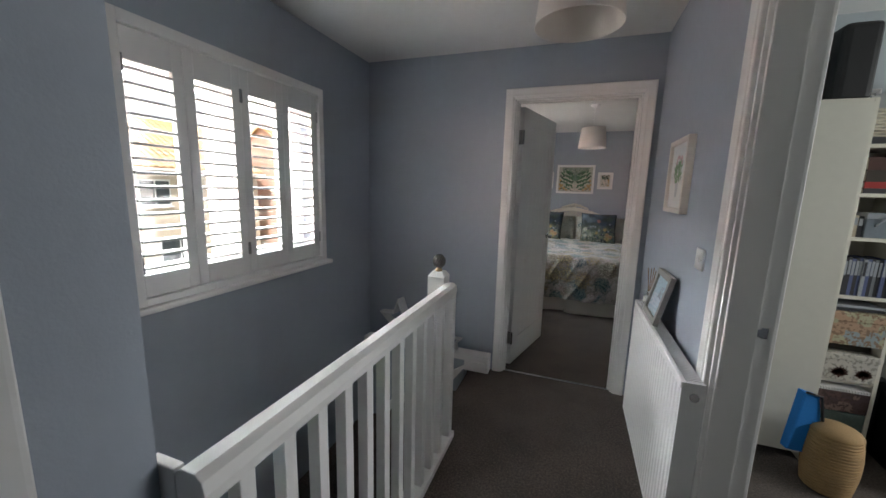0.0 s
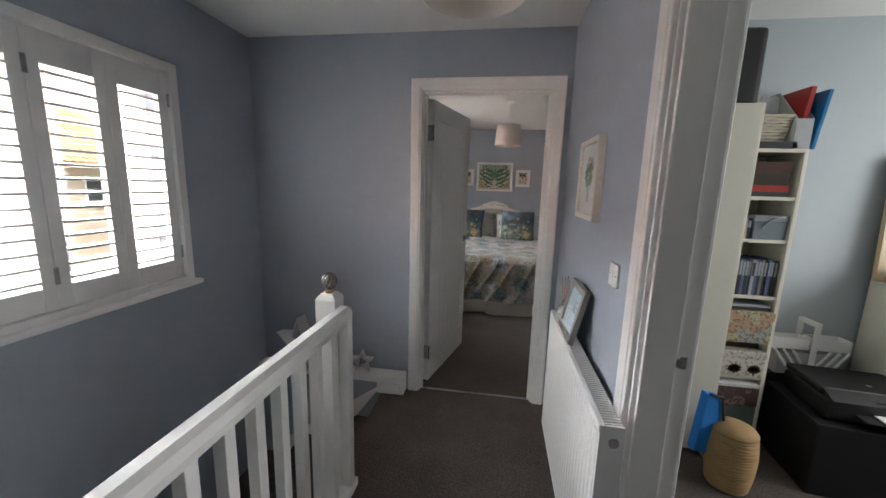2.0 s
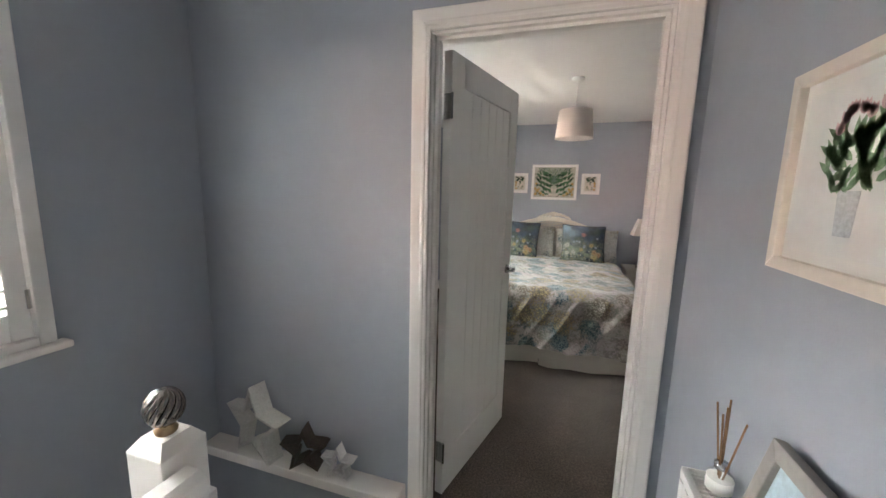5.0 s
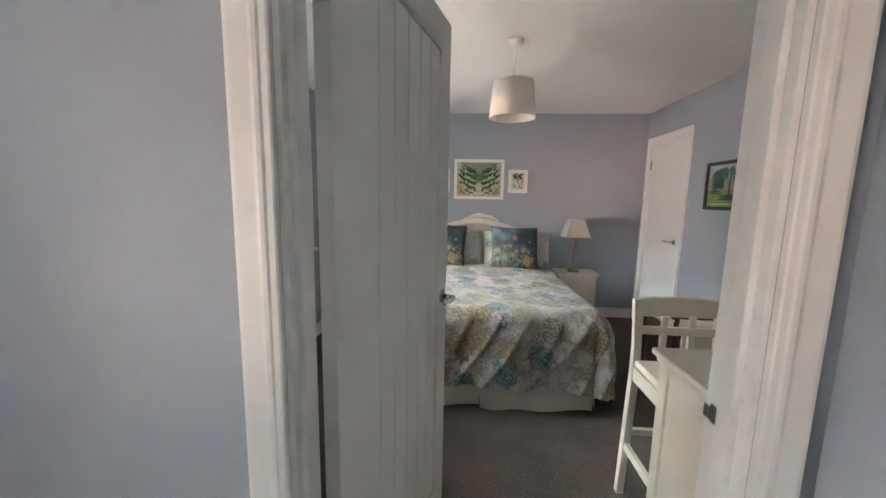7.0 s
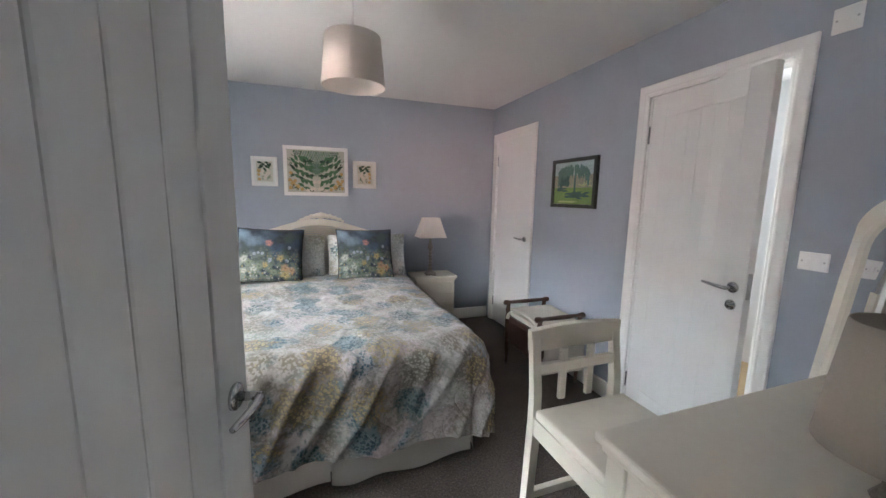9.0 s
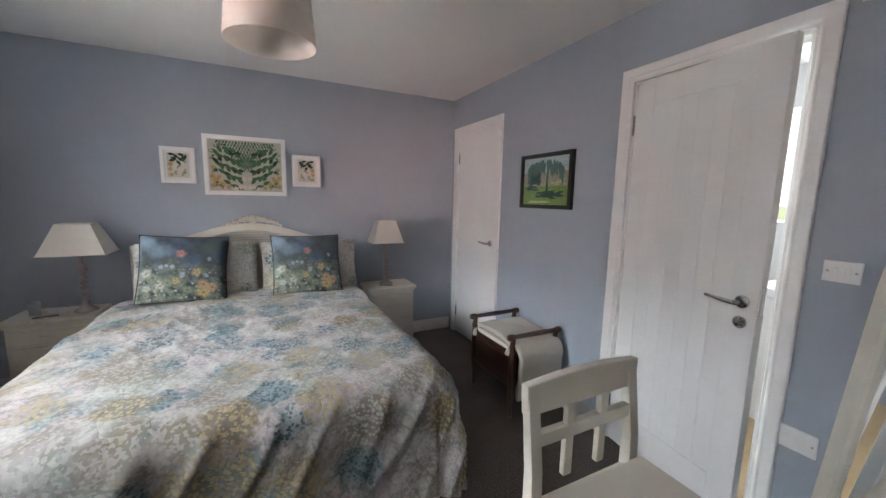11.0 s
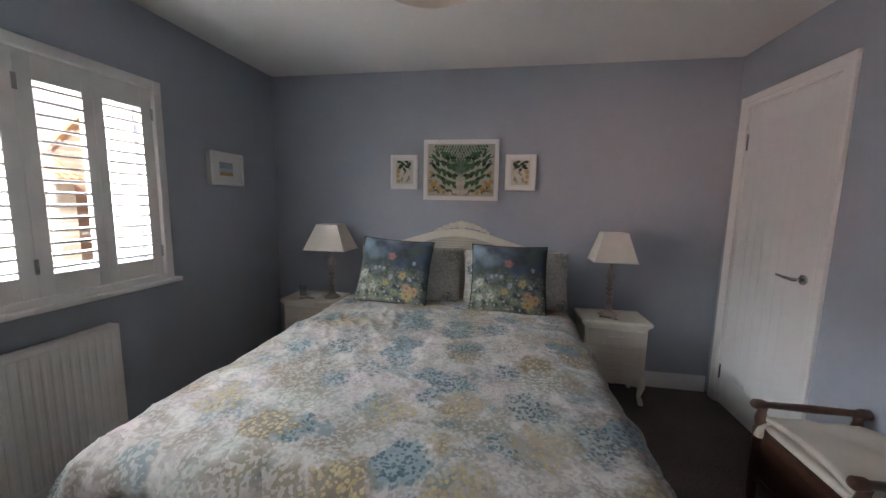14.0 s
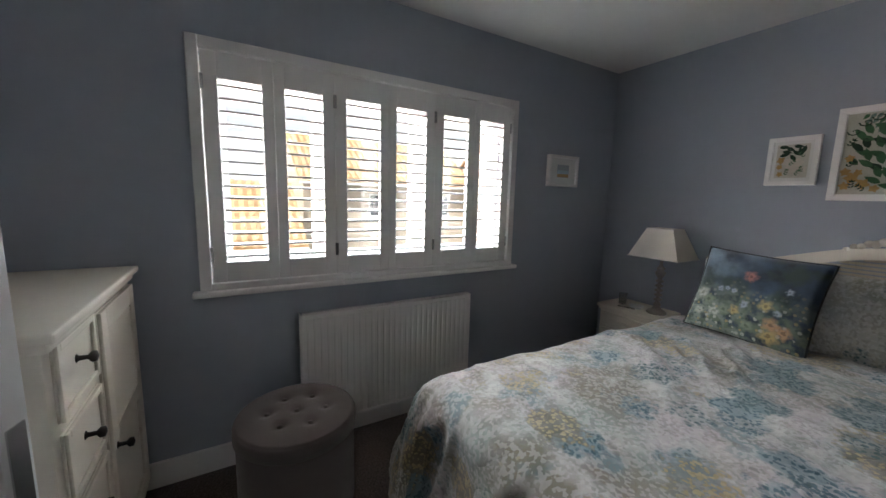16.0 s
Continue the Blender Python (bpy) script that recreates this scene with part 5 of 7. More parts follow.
def garden_print(t, y):
    """A symmetrical printed panel: scale-like sprays above a fern, leafy branches at the sides, fruits and flowers at the foot."""
    green, sage, ochre, dark, pink = B(), B(), B(), B(), B()
    for row in range(6):                     # overlapping sprays across the head of the panel
        z = 0.182 - 0.022 * row
        for k in range(-9, 10):
            x = 0.0205 * (k + 0.5 * (row % 2))
            if abs(x) < 0.2 - 0.02 * row:
                leaf(sage if (k + row) % 3 else green, x, z + 0.006, -1.57 + 4.0 * x, 0.031, 0.0165, y - 0.0004 - 0.00004 * row)
    for k in range(25):                      # fern in the middle
        a = -1.57 + 2 * math.pi * (k - 12) / 25
        leaf(green if k % 2 else sage, 0.0, 0.022, a, 0.082, 0.011, y - 0.0008)
    for s in (1, -1):                        # broad leaves rising in rows on either side of the stem
        rnd = random.Random(4)
        for row in range(9):
            for k in range(5):
                x, z = 0.022 + 0.042 * k + 0.014 * (row % 2) + rnd.uniform(-0.007, 0.007), -0.17 + 0.033 * row + 0.012 * k + rnd.uniform(-0.006, 0.006)
                if not (x > 0.12 and z < -0.085) and z < 0.12 and x < 0.2:
                    a = 0.3 + 0.16 * k + (0.5 if row % 2 else -0.2) + rnd.uniform(-0.2, 0.2)
                    leaf(green if (row + k) % 4 else dark, s * x, z, a if s > 0 else math.pi - a, 0.064, 0.028, y - 0.0011 - 0.00003 * k)
    for s in (1, -1):
        for x, z in ((0.19, 0.15), (0.225, 0.11), (0.15, 0.172)):
            tube(dark, [(s * (x + (0.006 + 0.0022 * i) * math.cos(0.7 * i)), y - 0.001, z + (0.004 + 0.0018 * i) * math.sin(0.7 * i)) for i in range(10)], 0.0024, 4)
        for x, z, r in ((0.21, -0.115, 0.03), (0.17, -0.145, 0.028), (0.232, -0.155, 0.022), (0.13, -0.168, 0.02), (0.226, -0.02, 0.02), (0.19, -0.09, 0.018), (0.235, -0.085, 0.022)):
            blossom(ochre, s * x, z, r, y - 0.0014)
        for x, z, a in ((0.2, -0.175, 1.2), (0.235, -0.07, 2.0), (0.15, -0.178, 0.4), (0.24, 0.03, 1.8)):
            sprig(dark, mirrored(bend(x, z, a, 0.2, 0.013, 3), s), 0.016, y - 0.0016)
        for x, z in ((0.02, -0.10), (0.045, -0.165), (0.02, -0.165), (0.08, -0.18)):
            blossom(pink, s * x, z, 0.022, y - 0.0018)
    for nm, bm, mt in (("green_print", green, PGREEN), ("sage_print", sage, PTEAL), ("ochre_print", ochre, POCHRE), ("dark_print", dark, PDARK), ("pink_print", pink, PBLUSH)):
        tagged(part(nm, bm, mt, t), kind="stuff")


def small_print(t, y, s):
    """A narrow printed panel: a dark leafy branch above pale blossoms and seed heads."""
    green, ochre, dark, pink = B(), B(), B(), B()
    for x, z, a in ((-0.06, 0.08, -0.1), (-0.03, 0.075, -0.5), (0.0, 0.082, -0.2), (-0.045, 0.055, -0.25), (0.0, 0.055, -0.65), (0.025, 0.07, -1.2), (-0.01, 0.035, -0.9), (0.05, 0.08, -1.8), (-0.055, 0.03, 0.2)):
        leaf(green, s * x, z, a if s > 0 else math.pi - a, 0.045, 0.02, y - 0.0004)
    for x, z, r in ((-0.045, 0.005, 0.022), (-0.05, -0.03, 0.016), (-0.045, -0.07, 0.016)):
        blossom(ochre, s * x, z, r, y - 0.0008)
    for x, z, r in ((0.025, -0.012, 0.03), (0.0, -0.045, 0.03), (0.045, -0.045, 0.024), (-0.02, -0.005, 0.022)):
        blossom(pink, s * x, z, r, y - 0.001)
    for x, z, a in ((-0.03, -0.08, 0.9), (0.01, -0.08, 0.6), (0.04, -0.07, 1.3), (-0.02, -0.02, 0.3), (0.05, 0.01, 1.9)):
        sprig(dark, mirrored(bend(x, z, a, 0.25, 0.011, 3), s), 0.013, y - 0.0012)
    for nm, bm, mt in (("green_print", green, PDARK), ("ochre_print", ochre, POCHRE), ("dark_print", dark, PGREEN), ("pink_print", pink, PBLUSH)):
        tagged(part(nm, bm, mt, t), kind="stuff")


PBLUSH = mat("blush_ink", (0.62, 0.56, 0.48), 0.9, var=0.15, scale=40)
t, y = picture("framed_picture", "white-framed foliage print hung above the headboard", 0.575, 0.455, 0.03, 0.03, WHITE, pose(0.120, YF, 1.594), group="pictures above the bed")
part("print", box(B(), -0.255, 0.255, y, y + 0.001, -0.195, 0.195), mat("cream_print_ground", (0.47, 0.47, 0.39), 0.9, var=0.1, scale=20), t)
garden_print(t, y - 0.001)
for xc, w_, side in ((-0.326, 0.215, 1), (0.568, 0.222, -1)):
    t, y = picture("framed_picture", "small white-framed foliage print beside the larger one", w_, 0.262, 0.024, 0.028, WHITE, pose(xc, YF, 1.578), group="pictures above the bed")
    part("print", box(B(), -0.068, 0.068, y, y + 0.001, -0.09, 0.09), mat("pale_print_ground", (0.56, 0.54, 0.46), 0.9, var=0.1, scale=20), t)
    small_print(t, y - 0.001, side)
t, y = picture("framed_picture", "small white box-framed picture beside the window", 0.30, 0.222, 0.02, 0.035, WHITE, pose(XL, 6.225, 1.545, 0, 0, 90))
part("print", box(B(), -0.06, 0.06, y, y + 0.001, -0.045, 0.045), PGREY, t)
part("sea_band", box(B(), -0.058, 0.058, y - 0.001, y - 0.0002, -0.02, 0.005), PBLUE, t)
part("beach_band", box(B(), -0.058, 0.058, y - 0.001, y - 0.0002, -0.043, -0.021), POCHRE, t)
# tropical garden photograph in a black frame
t, y = picture("framed_picture", "black-framed photograph of a palm in a green garden", 0.502, 0.375, 0.028, 0.028, mat("black_frame_lacquer", (0.012, 0.014, 0.013), 0.3, var=0.1), pose(XR, 5.408, 1.503, 0, 0, -90))
PHG = mat("photo_lawn", (0.15, 0.24, 0.07), 0.5, var=0.4, scale=14)
PHT = mat("photo_dark_foliage", (0.03, 0.085, 0.085), 0.5, var=0.6, scale=30)
PHS = mat("photo_haze", (0.36, 0.45, 0.46), 0.5, var=0.35, scale=14)
PHB = mat("photo_garden_wall", (0.27, 0.26, 0.20), 0.5, var=0.4, scale=12)
PHF = mat("photo_fronds", (0.07, 0.15, 0.13), 0.5, var=0.5, scale=30)
part("photo_lawn", box(B(), -0.222, 0.222, y, y + 0.001, -0.159, -0.035), PHG, t)
part("photo_wall", box(B(), -0.222, 0.222, y, y + 0.001, -0.035, 0.06), PHB, t)
part("photo_haze", box(B(), -0.222, 0.222, y, y + 0.001, 0.06, 0.159), PHS, t)
bm, rnd = B(), random.Random(3)
for k in range(26):                      # bush, hedge foot and the pool of shade under the palm
    leaf(bm, -0.10 + rnd.uniform(-0.05, 0.03), rnd.uniform(-0.03, 0.03), rnd.uniform(0.4, 2.6), 0.055, 0.04, y - 0.0006)
for k in range(22):
    leaf(bm, rnd.uniform(-0.1, 0.1), -0.085 + rnd.uniform(-0.025, 0.02), rnd.uniform(-0.2, 0.2), 0.10, 0.016, y - 0.0007)
for k in range(12):
    leaf(bm, rnd.uniform(-0.21, -0.1), rnd.uniform(-0.06, -0.035), rnd.uniform(-0.2, 0.2), 0.07, 0.012, y - 0.0007)
prism(bm, [(0.012, -0.075), (0.034, -0.075), (0.028, 0.11), (0.018, 0.11)], 0.0006, 'xz', y - 0.0016)
tagged(part("photo_shade", bm, PHT, t), kind="stuff")
bm = B()
for k in range(150):                     # drooping palm fronds across the top
    x_ = rnd.uniform(-0.2, 0.2)
    a = -1.57 + 1.1 * x_ / 0.2 + rnd.uniform(-0.3, 0.3)
    ln_ = 0.05 + 0.03 * rnd.random()
    leaf(bm, max(-0.17, min(0.17, x_)), 0.15 - 0.06 * (x_ / 0.2) ** 2 - 0.06 * rnd.random(), a if abs(x_) < 0.14 else -1.57, ln_, 0.016, y - 0.0022 - 0.0001 * (k % 5))
tagged(part("photo_palm", bm, PHF, t), kind="stuff")
bm = B()
for k in range(9):
    leaf(bm, rnd.uniform(0.05, 0.17), rnd.uniform(-0.03, 0.02), rnd.uniform(-0.1, 0.1), 0.045, 0.008, y - 0.0009)
    leaf(bm, rnd.uniform(-0.2, -0.05), -0.148 + 0.012 * rnd.random(), 0.0, 0.12, 0.008, y - 0.0009)
tagged(part("photo_sunlit_strip", bm, mat("photo_sunlit_grass", (0.42, 0.47, 0.22), 0.5, var=0.3, scale=20), t), kind="stuff")


SCREW = mat("dull_screw_head", (0.45, 0.45, 0.44), 0.5, metal=0.3, var=0.1)


def switch_plate(name, label, m, w=0.146, h=0.086, rockers=1, category="light switch"):
    t = thing(name, label, category, m)
    part("plate", box(B(), -w / 2, w / 2, -0.009, 0, -h / 2, h / 2, 0.004, 3), PLASTIC, t)
    for i in range(rockers):
        x = (i - (rockers - 1) / 2) * 0.03
        part("rocker", box(B(), x - 0.007, x + 0.007, -0.012, -0.009, -0.013, 0.013, 0.002), PLASTIC, t)
    for s in (-1, 1):
        part("screw", lathe(B(), [(0.004, 0.0), (0.004, 0.001)], 10, (s * (w / 2 - 0.013), -0.0098, 0), 'y'), SCREW, t)
    return t


switch_plate("light_switch", "white plastic single light switch on the landing wall", pose(LX, 1.965, 1.155, 0, 0, -90), 0.08, 0.078, 1)
switch_plate("light_switch", "white plastic double light switch beside the ensuite door", pose(XR, 3.933, 1.15, 0, 0, -90), 0.096, 0.074, 2)
switch_plate("fan_isolator", "white plastic isolator switch high beside the ensuite door", pose(XR, 3.95, 2.067, 0, 0, -90), 0.086, 0.092, 1, "switch")
switch_plate("wall_socket", "white plastic double socket low on the wall", pose(XR, 3.99, 0.5, 0, 0, -90), 0.146, 0.086, 2, "socket")

# tall cream dressing desk against the wall
desk = thing("dressing_desk", "tall cream painted desk with moulded top", "desk", pose(0, 0, 0))
X0, X1, Y0, Y1, H = 0.63, 1.53, 3.17, 3.60, 0.91
part("top", box(B(), X0 - 0.02, X1 + 0.02, Y0 - 0.0, Y1 + 0.02, H - 0.022, H, 0.009, 3), CREAM, desk)
part("moulding", box(B(), X0 - 0.008, X1 + 0.008, Y0 + 0.001, Y1 + 0.008, H - 0.04, H - 0.0225, 0.006), CREAM, desk)
for x in (X0, X1 - 0.045):
    for y_ in (Y0 + .001, Y1 - 0.045):
        part("leg", box(B(), x, x + 0.045, y_, y_ + 0.045, 0, H - 0.0405, 0.004), CREAM, desk)
for x in (X0 + 0.008, X1 - 0.02):
    part("side_panel", box(B(), x, x + 0.012, Y0 + 0.046, Y1 - 0.046, 0.09, H - 0.0405, 0.002), CREAM, desk)
part("back_panel", box(B(), X0 + 0.046, X1 - 0.046, Y0 + 0.01, Y0 + 0.022, 0.09, H - 0.0405), CREAM, desk)
for i in range(2):
    a = X0 + 0.05 + i * 0.4
    dr = part("drawer", box(B(), a, a + 0.39, Y1 - 0.03, Y1 - 0.008, H - 0.2, H - 0.05, 0.004), CREAM, desk)
    part("knob", lathe(B(), [(0.006, 0), (0.006, 0.012), (0.014, 0.018), (0.012, 0.028), (0.002, 0.031)], 14, (a + 0.195, Y1 - 0.008, H - 0.125), 'y'), KNOB, dr, "dark bronze knob", True)
# lamp on the desk
t = thing("table_lamp", "table lamp with cream drum shade on the desk", "table lamp", pose(0.85, 3.30, H))
part("base", lathe(B(), [(0.045, 0), (0.045, 0.008), (0.012, 0.016), (0.009, 0.03), (0.02, 0.05), (0.009, 0.07), (0.008, 0.12)], 20), SILVER, t, "", True)
part("shade", lathe(B(), [(0.09, 0.118), (0.07, 0.308), (0.067, 0.308), (0.087, 0.118)], 40, loop=True), SILKSHADE, t, "cream tapered drum shade", True)
part("bulb", lathe(B(), [(0.012, 0.12), (0.026, 0.15), (0.028, 0.17), (0.004, 0.2)], 14), PLASTIC, t, "", True)

# tall cream chair at the desk
ch = thing("high_chair", "tall cream painted wooden chair with lattice back", "chair", pose(0.935, 3.845, 0) @ Matrix.Diagonal((0.93, 1, 1, 1)))
SH, TB = 0.69, 0.948
part("seat", box(B(), -0.20, 0.20, -0.20, 0.175, SH - 0.035, SH, 0.014, 3), CREAM, ch)
for x in (-0.2, 0.165):
    part("front_leg", box(B(), x, x + 0.035, -0.19, -0.155, 0, SH - 0.0355, 0.004), CREAM, ch)
    bm = prism(B(), [(0.225, 0.0), (0.255, 0.0), (0.215, SH - 0.05), (0.215, SH + 0.05), (0.235, TB - 0.02), (0.21, TB - 0.02), (0.185, SH + 0.05), (0.18, SH - 0.1)], 0.035, 'yz', x, 0.003)
    part("back_post", bm, CREAM, ch)
    part("side_stretcher", box(B(), x + 0.006, x + 0.029, -0.156, 0.235, 0.24, 0.275, 0.003), CREAM, ch)
    part("side_rail", box(B(), x + 0.004, x + 0.031, -0.155, 0.185, SH - 0.10, SH - 0.036, 0.003), CREAM, ch)
part("front_rail", box(B(), -0.165, 0.165, -0.185, -0.16, SH - 0.10, SH - 0.036, 0.003), CREAM, ch)
part("rear_rail", box(B(), -0.165, 0.165, 0.185, 0.208, SH - 0.10, SH - 0.036, 0.003), CREAM, ch)
part("foot_rest", box(B(), -0.165, 0.165, -0.185, -0.16, 0.30, 0.335, 0.003), CREAM, ch)
part("rear_stretcher", box(B(), -0.165, 0.165, 0.225, 0.248, 0.30, 0.33, 0.003), CREAM, ch)
prof = [(-0.205 + 0.41 * i / 12, TB + 0.012 * math.sin(math.pi * i / 12)) for i in range(13)]
part("top_rail", prism(B(), prof + [(0.2, TB - 0.075), (-0.2, TB - 0.075)], 0.026, 'xz', 0.209, 0.005), CREAM, ch)
part("mid_rail", box(B(), -0.166, 0.166, 0.198, 0.218, SH + 0.105, SH + 0.14, 0.003), CREAM, ch)
for x in (-0.062, 0.062):
    part("splat", box(B(), x - 0.014, x + 0.014, 0.200, 0.216, SH + 0.0, TB - 0.07, 0.003), CREAM, ch)

# leaning floor mirror
mir = thing("floor_mirror", "tall arched floor mirror in a distressed cream frame", "mirror", pose(1.735, 3.735, 0, -5, 0, -138))
MW, MH = 0.52, 1.42
def arch(hw, top, k=24):
    pts = [(hw, 0.0)] + [(hw * math.cos(math.pi * i / k), top - hw * 0.62 + hw * 0.62 * math.sin(math.pi * i / k)) for i in range(k + 1)] + [(-hw, 0.0)]
    return pts
o, i_ = arch(MW / 2, MH), arch(MW / 2 - 0.07, MH - 0.07)
i_ = [(x, max(z, 0.07)) for x, z in i_]
bm = B()
for k in range(len(o) - 1):
    prism(bm, [o[k], o[k + 1], i_[k + 1], i_[k]], 0.04, 'xz', -0.02)
prism(bm, [o[-1], o[0], i_[0], i_[-1]], 0.04, 'xz', -0.02)
bmesh.ops.remove_doubles(bm, verts=bm.verts, dist=0.0004)
fr = part("frame", bm, CREAM, mir, "distressed cream moulded frame")
part("glass", prism(B(), i_, 0.008, 'xz', -0.005), MIRROR, mir, "clear mirror glass")
bm = B()
for s in (-1, 1):
    for j in range(7):
        a = j / 6
        rr = 0.034 - 0.018 * a
        lathe(bm, [(0.001, -rr * 0.8), (rr * 0.75, -rr * 0.5), (rr, 0), (rr * 0.75, rr * 0.5), (0.001, rr * 0.8)], 10, (s * (0.01 + 0.12 * a), 0.012, MH - 0.01 + 0.05 * math.cos(a * 1.5)), 'y')
lathe(bm, [(0.001, -0.03), (0.036, -0.015), (0.045, 0), (0.036, 0.015), (0.001, 0.03)], 12, (0, 0.012, MH + 0.045), 'y')
part("crest", bm, CREAM, fr, "carved leaf crest", True)
part("strut", box(B(), -0.02, 0.02, -0.028, -0.0205, 0.1, 1.1), CREAM, mir)

# cream cabinet by the window wall, drawers beside a panelled door
cab = thing("cream_cabinet", "tall cream cabinet with drawers and a slatted door", "cabinet", pose(0, 0, 0))
X0, X1, Y0, Y1, H = -1.41, -0.615, 3.20, 3.73, 1.02
part("top", box(B(), X0 - 0.03, X1 + 0.035, Y0 - 0.0, Y1 + 0.035, H - 0.025, H, 0.01, 3), CREAM, cab)
part("cornice", box(B(), X0 - 0.01, X1 + 0.018, Y0 + 0.001, Y1 + 0.018, H - 0.05, H - 0.0255, 0.008), CREAM, cab)
part("body", box(B(), X0, X1, Y0 + .001, Y1, 0.06, H - 0.0505, 0.004), CREAM, cab)
part("plinth", box(B(), X0 + 0.01, X1 - 0.01, Y0 + 0.02, Y1 - 0.01, 0, 0.0595, 0.003), CREAM, cab)
for k in range(4):
    z0 = 0.128 + k * 0.218
    d_ = part("drawer", box(B(), X1 - 0.31, X1 - 0.035, Y1 + 0.0005, Y1 + 0.006, z0, z0 + 0.188, 0.002), CREAM, cab)
    for a, b_, c, e in ((X1 - 0.31, X1 - 0.29, z0, z0 + 0.188), (X1 - 0.055, X1 - 0.035, z0, z0 + 0.188), (X1 - 0.29, X1 - 0.055, z0, z0 + 0.02), (X1 - 0.29, X1 - 0.055, z0 + 0.168, z0 + 0.188)):
        part("moulding", box(B(), a, b_, Y1 + 0.0065, Y1 + 0.016, c, e, 0.004), CREAM, d_)
    part("knob", lathe(B(), [(0.012, 0), (0.007, 0.004), (0.006, 0.022), (0.015, 0.03), (0.014, 0.04), (0.003, 0.044)], 16, (X1 - 0.172, Y1 + 0.006, z0 + 0.105), 'y'), KNOB, d_, "dark bronze knob", True)
dr = part("door", box(B(), X0 + 0.02, X1 - 0.345, Y1 + 0.0005, Y1 + 0.008, 0.09, 0.955, 0.002), CREAM, cab)
a0, a1 = X0 + 0.02, X1 - 0.345
for a, b_, c, e in ((a0, a0 + 0.06, 0.09, 0.955), (a1 - 0.06, a1, 0.09, 0.955), (a0 + .06, a1 - .06, 0.09, 0.16), (a0 + .06, a1 - .06, 0.5, 0.56), (a0 + .06, a1 - .06, 0.885, 0.955)):
    part("stile", box(B(), a, b_, Y1 + 0.0085, Y1 + 0.02, c, e, 0.004), CREAM, dr)
me = mesh_of("slat", box(B(), a0 + 0.06, a1 - 0.06, -0.004, 0.004, -0.007, 0.007, 0.002), CREAM)
for k in range(20):
    part("slat", me, CREAM, dr, m=pose(0, Y1 + 0.012, 0.57 + k * 0.016, 30, 0, 0))
part("knob", lathe(B(), [(0.012, 0), (0.007, 0.004), (0.006, 0.022), (0.015, 0.03), (0.014, 0.04), (0.003, 0.044)], 16, (a1 - 0.03, Y1 + 0.02, 0.505), 'y'), KNOB, dr, "dark bronze knob", True)

# buttoned round stool
st = thing("round_stool", "round taupe upholstered storage stool with buttoned lid", "stool", pose(-1.06, 4.305, 0))
part("drum", lathe(B(), [(0.225, 0.0), (0.232, 0.02), (0.232, 0.345), (0.228, 0.352)], 48), TAUPE, st, "", True)
bm = B()
BTN = [(0.0, 0.0)] + [(0.115 * math.cos(a), 0.115 * math.sin(a)) for a in (0.3, 1.35, 2.4, 3.45, 4.5, 5.55)]
def lid(u, v):
    r, a = 0.24 * u, 2 * math.pi * v
    x, y_ = r * math.cos(a), r * math.sin(a)
    z = 0.42 + 0.018 * (1 - u ** 4) - (0.02 if u > 0.985 else 0)
    for bx, by in BTN:
        z -= 0.016 * math.exp(-((x - bx) ** 2 + (y_ - by) ** 2) / 0.0006) + 0.005 * math.exp(-((x - bx) ** 2 + (y_ - by) ** 2) / 0.004)
    return (x, y_, z)
grid(bm, 30, 72, lid)
ld = part("lid", bm, TAUPE, st, "buttoned padded lid", True)
part("lid_side", lathe(B(), [(0.232, 0.353), (0.241, 0.36), (0.241, 0.405), (0.236, 0.416)], 48), TAUPE, ld, "", True)
for bx, by in BTN:
    part("button", lathe(B(), [(0.011, 0.421), (0.009, 0.426), (0.002, 0.428)], 10, (bx, by, 0.002)), TAUPE, ld, "", True)

# dark wood stool with a folded throw
ot = thing("wooden_stool", "dark turned-wood box stool with raised ends beside the wall", "stool", pose(1.745, 5.395, 0))
HX, HY = 0.185, 0.235
part("box_seat", box(B(), -HX + 0.01, HX - 0.01, -HY + 0.01, HY - 0.01, 0.20, 0.42, 0.006), DARKWOOD, ot)
part("moulding", box(B(), -HX, HX, -HY, HY, 0.2, 0.222, 0.005), DARKWOOD, ot)
for s in (-1, 1):
    part("panel", box(B(), s * (HX - 0.01) - 0.004, s * (HX - 0.01) + 0.004, -HY + 0.05, HY - 0.05, 0.245, 0.39, 0.003), DARKWOOD, ot)
for sx in (-1, 1):
    for sy in (-1, 1):
        part("leg", lathe(B(), [(0.012, 0), (0.016, 0.03), (0.012, 0.05), (0.02, 0.12), (0.022, 0.2), (0.022, 0.42), (0.018, 0.44), (0.022, 0.47), (0.016, 0.5), (0.02, 0.52)], 12, (sx * (HX - 0.012), sy * (HY - 0.012), 0)), DARKWOOD, ot, "", True)
for sy in (-1, 1):
    part("end_rail", lathe(B(), [(0.012, -HX - 0.03), (0.021, -HX - 0.02), (0.021, -HX + 0.01), (0.014, -HX + 0.025), (0.017, 0), (0.014, HX - 0.025), (0.021, HX - 0.01), (0.021, HX + 0.02), (0.012, HX + 0.03)], 14, (0, sy * (HY - 0.012), 0.53), 'x'), DARKWOOD, ot, "turned end rail", True)
thr = thing("folded_throw", "cream linen throw with tassels draped over the wooden stool", "throw", pose(1.745, 5.395, 0))
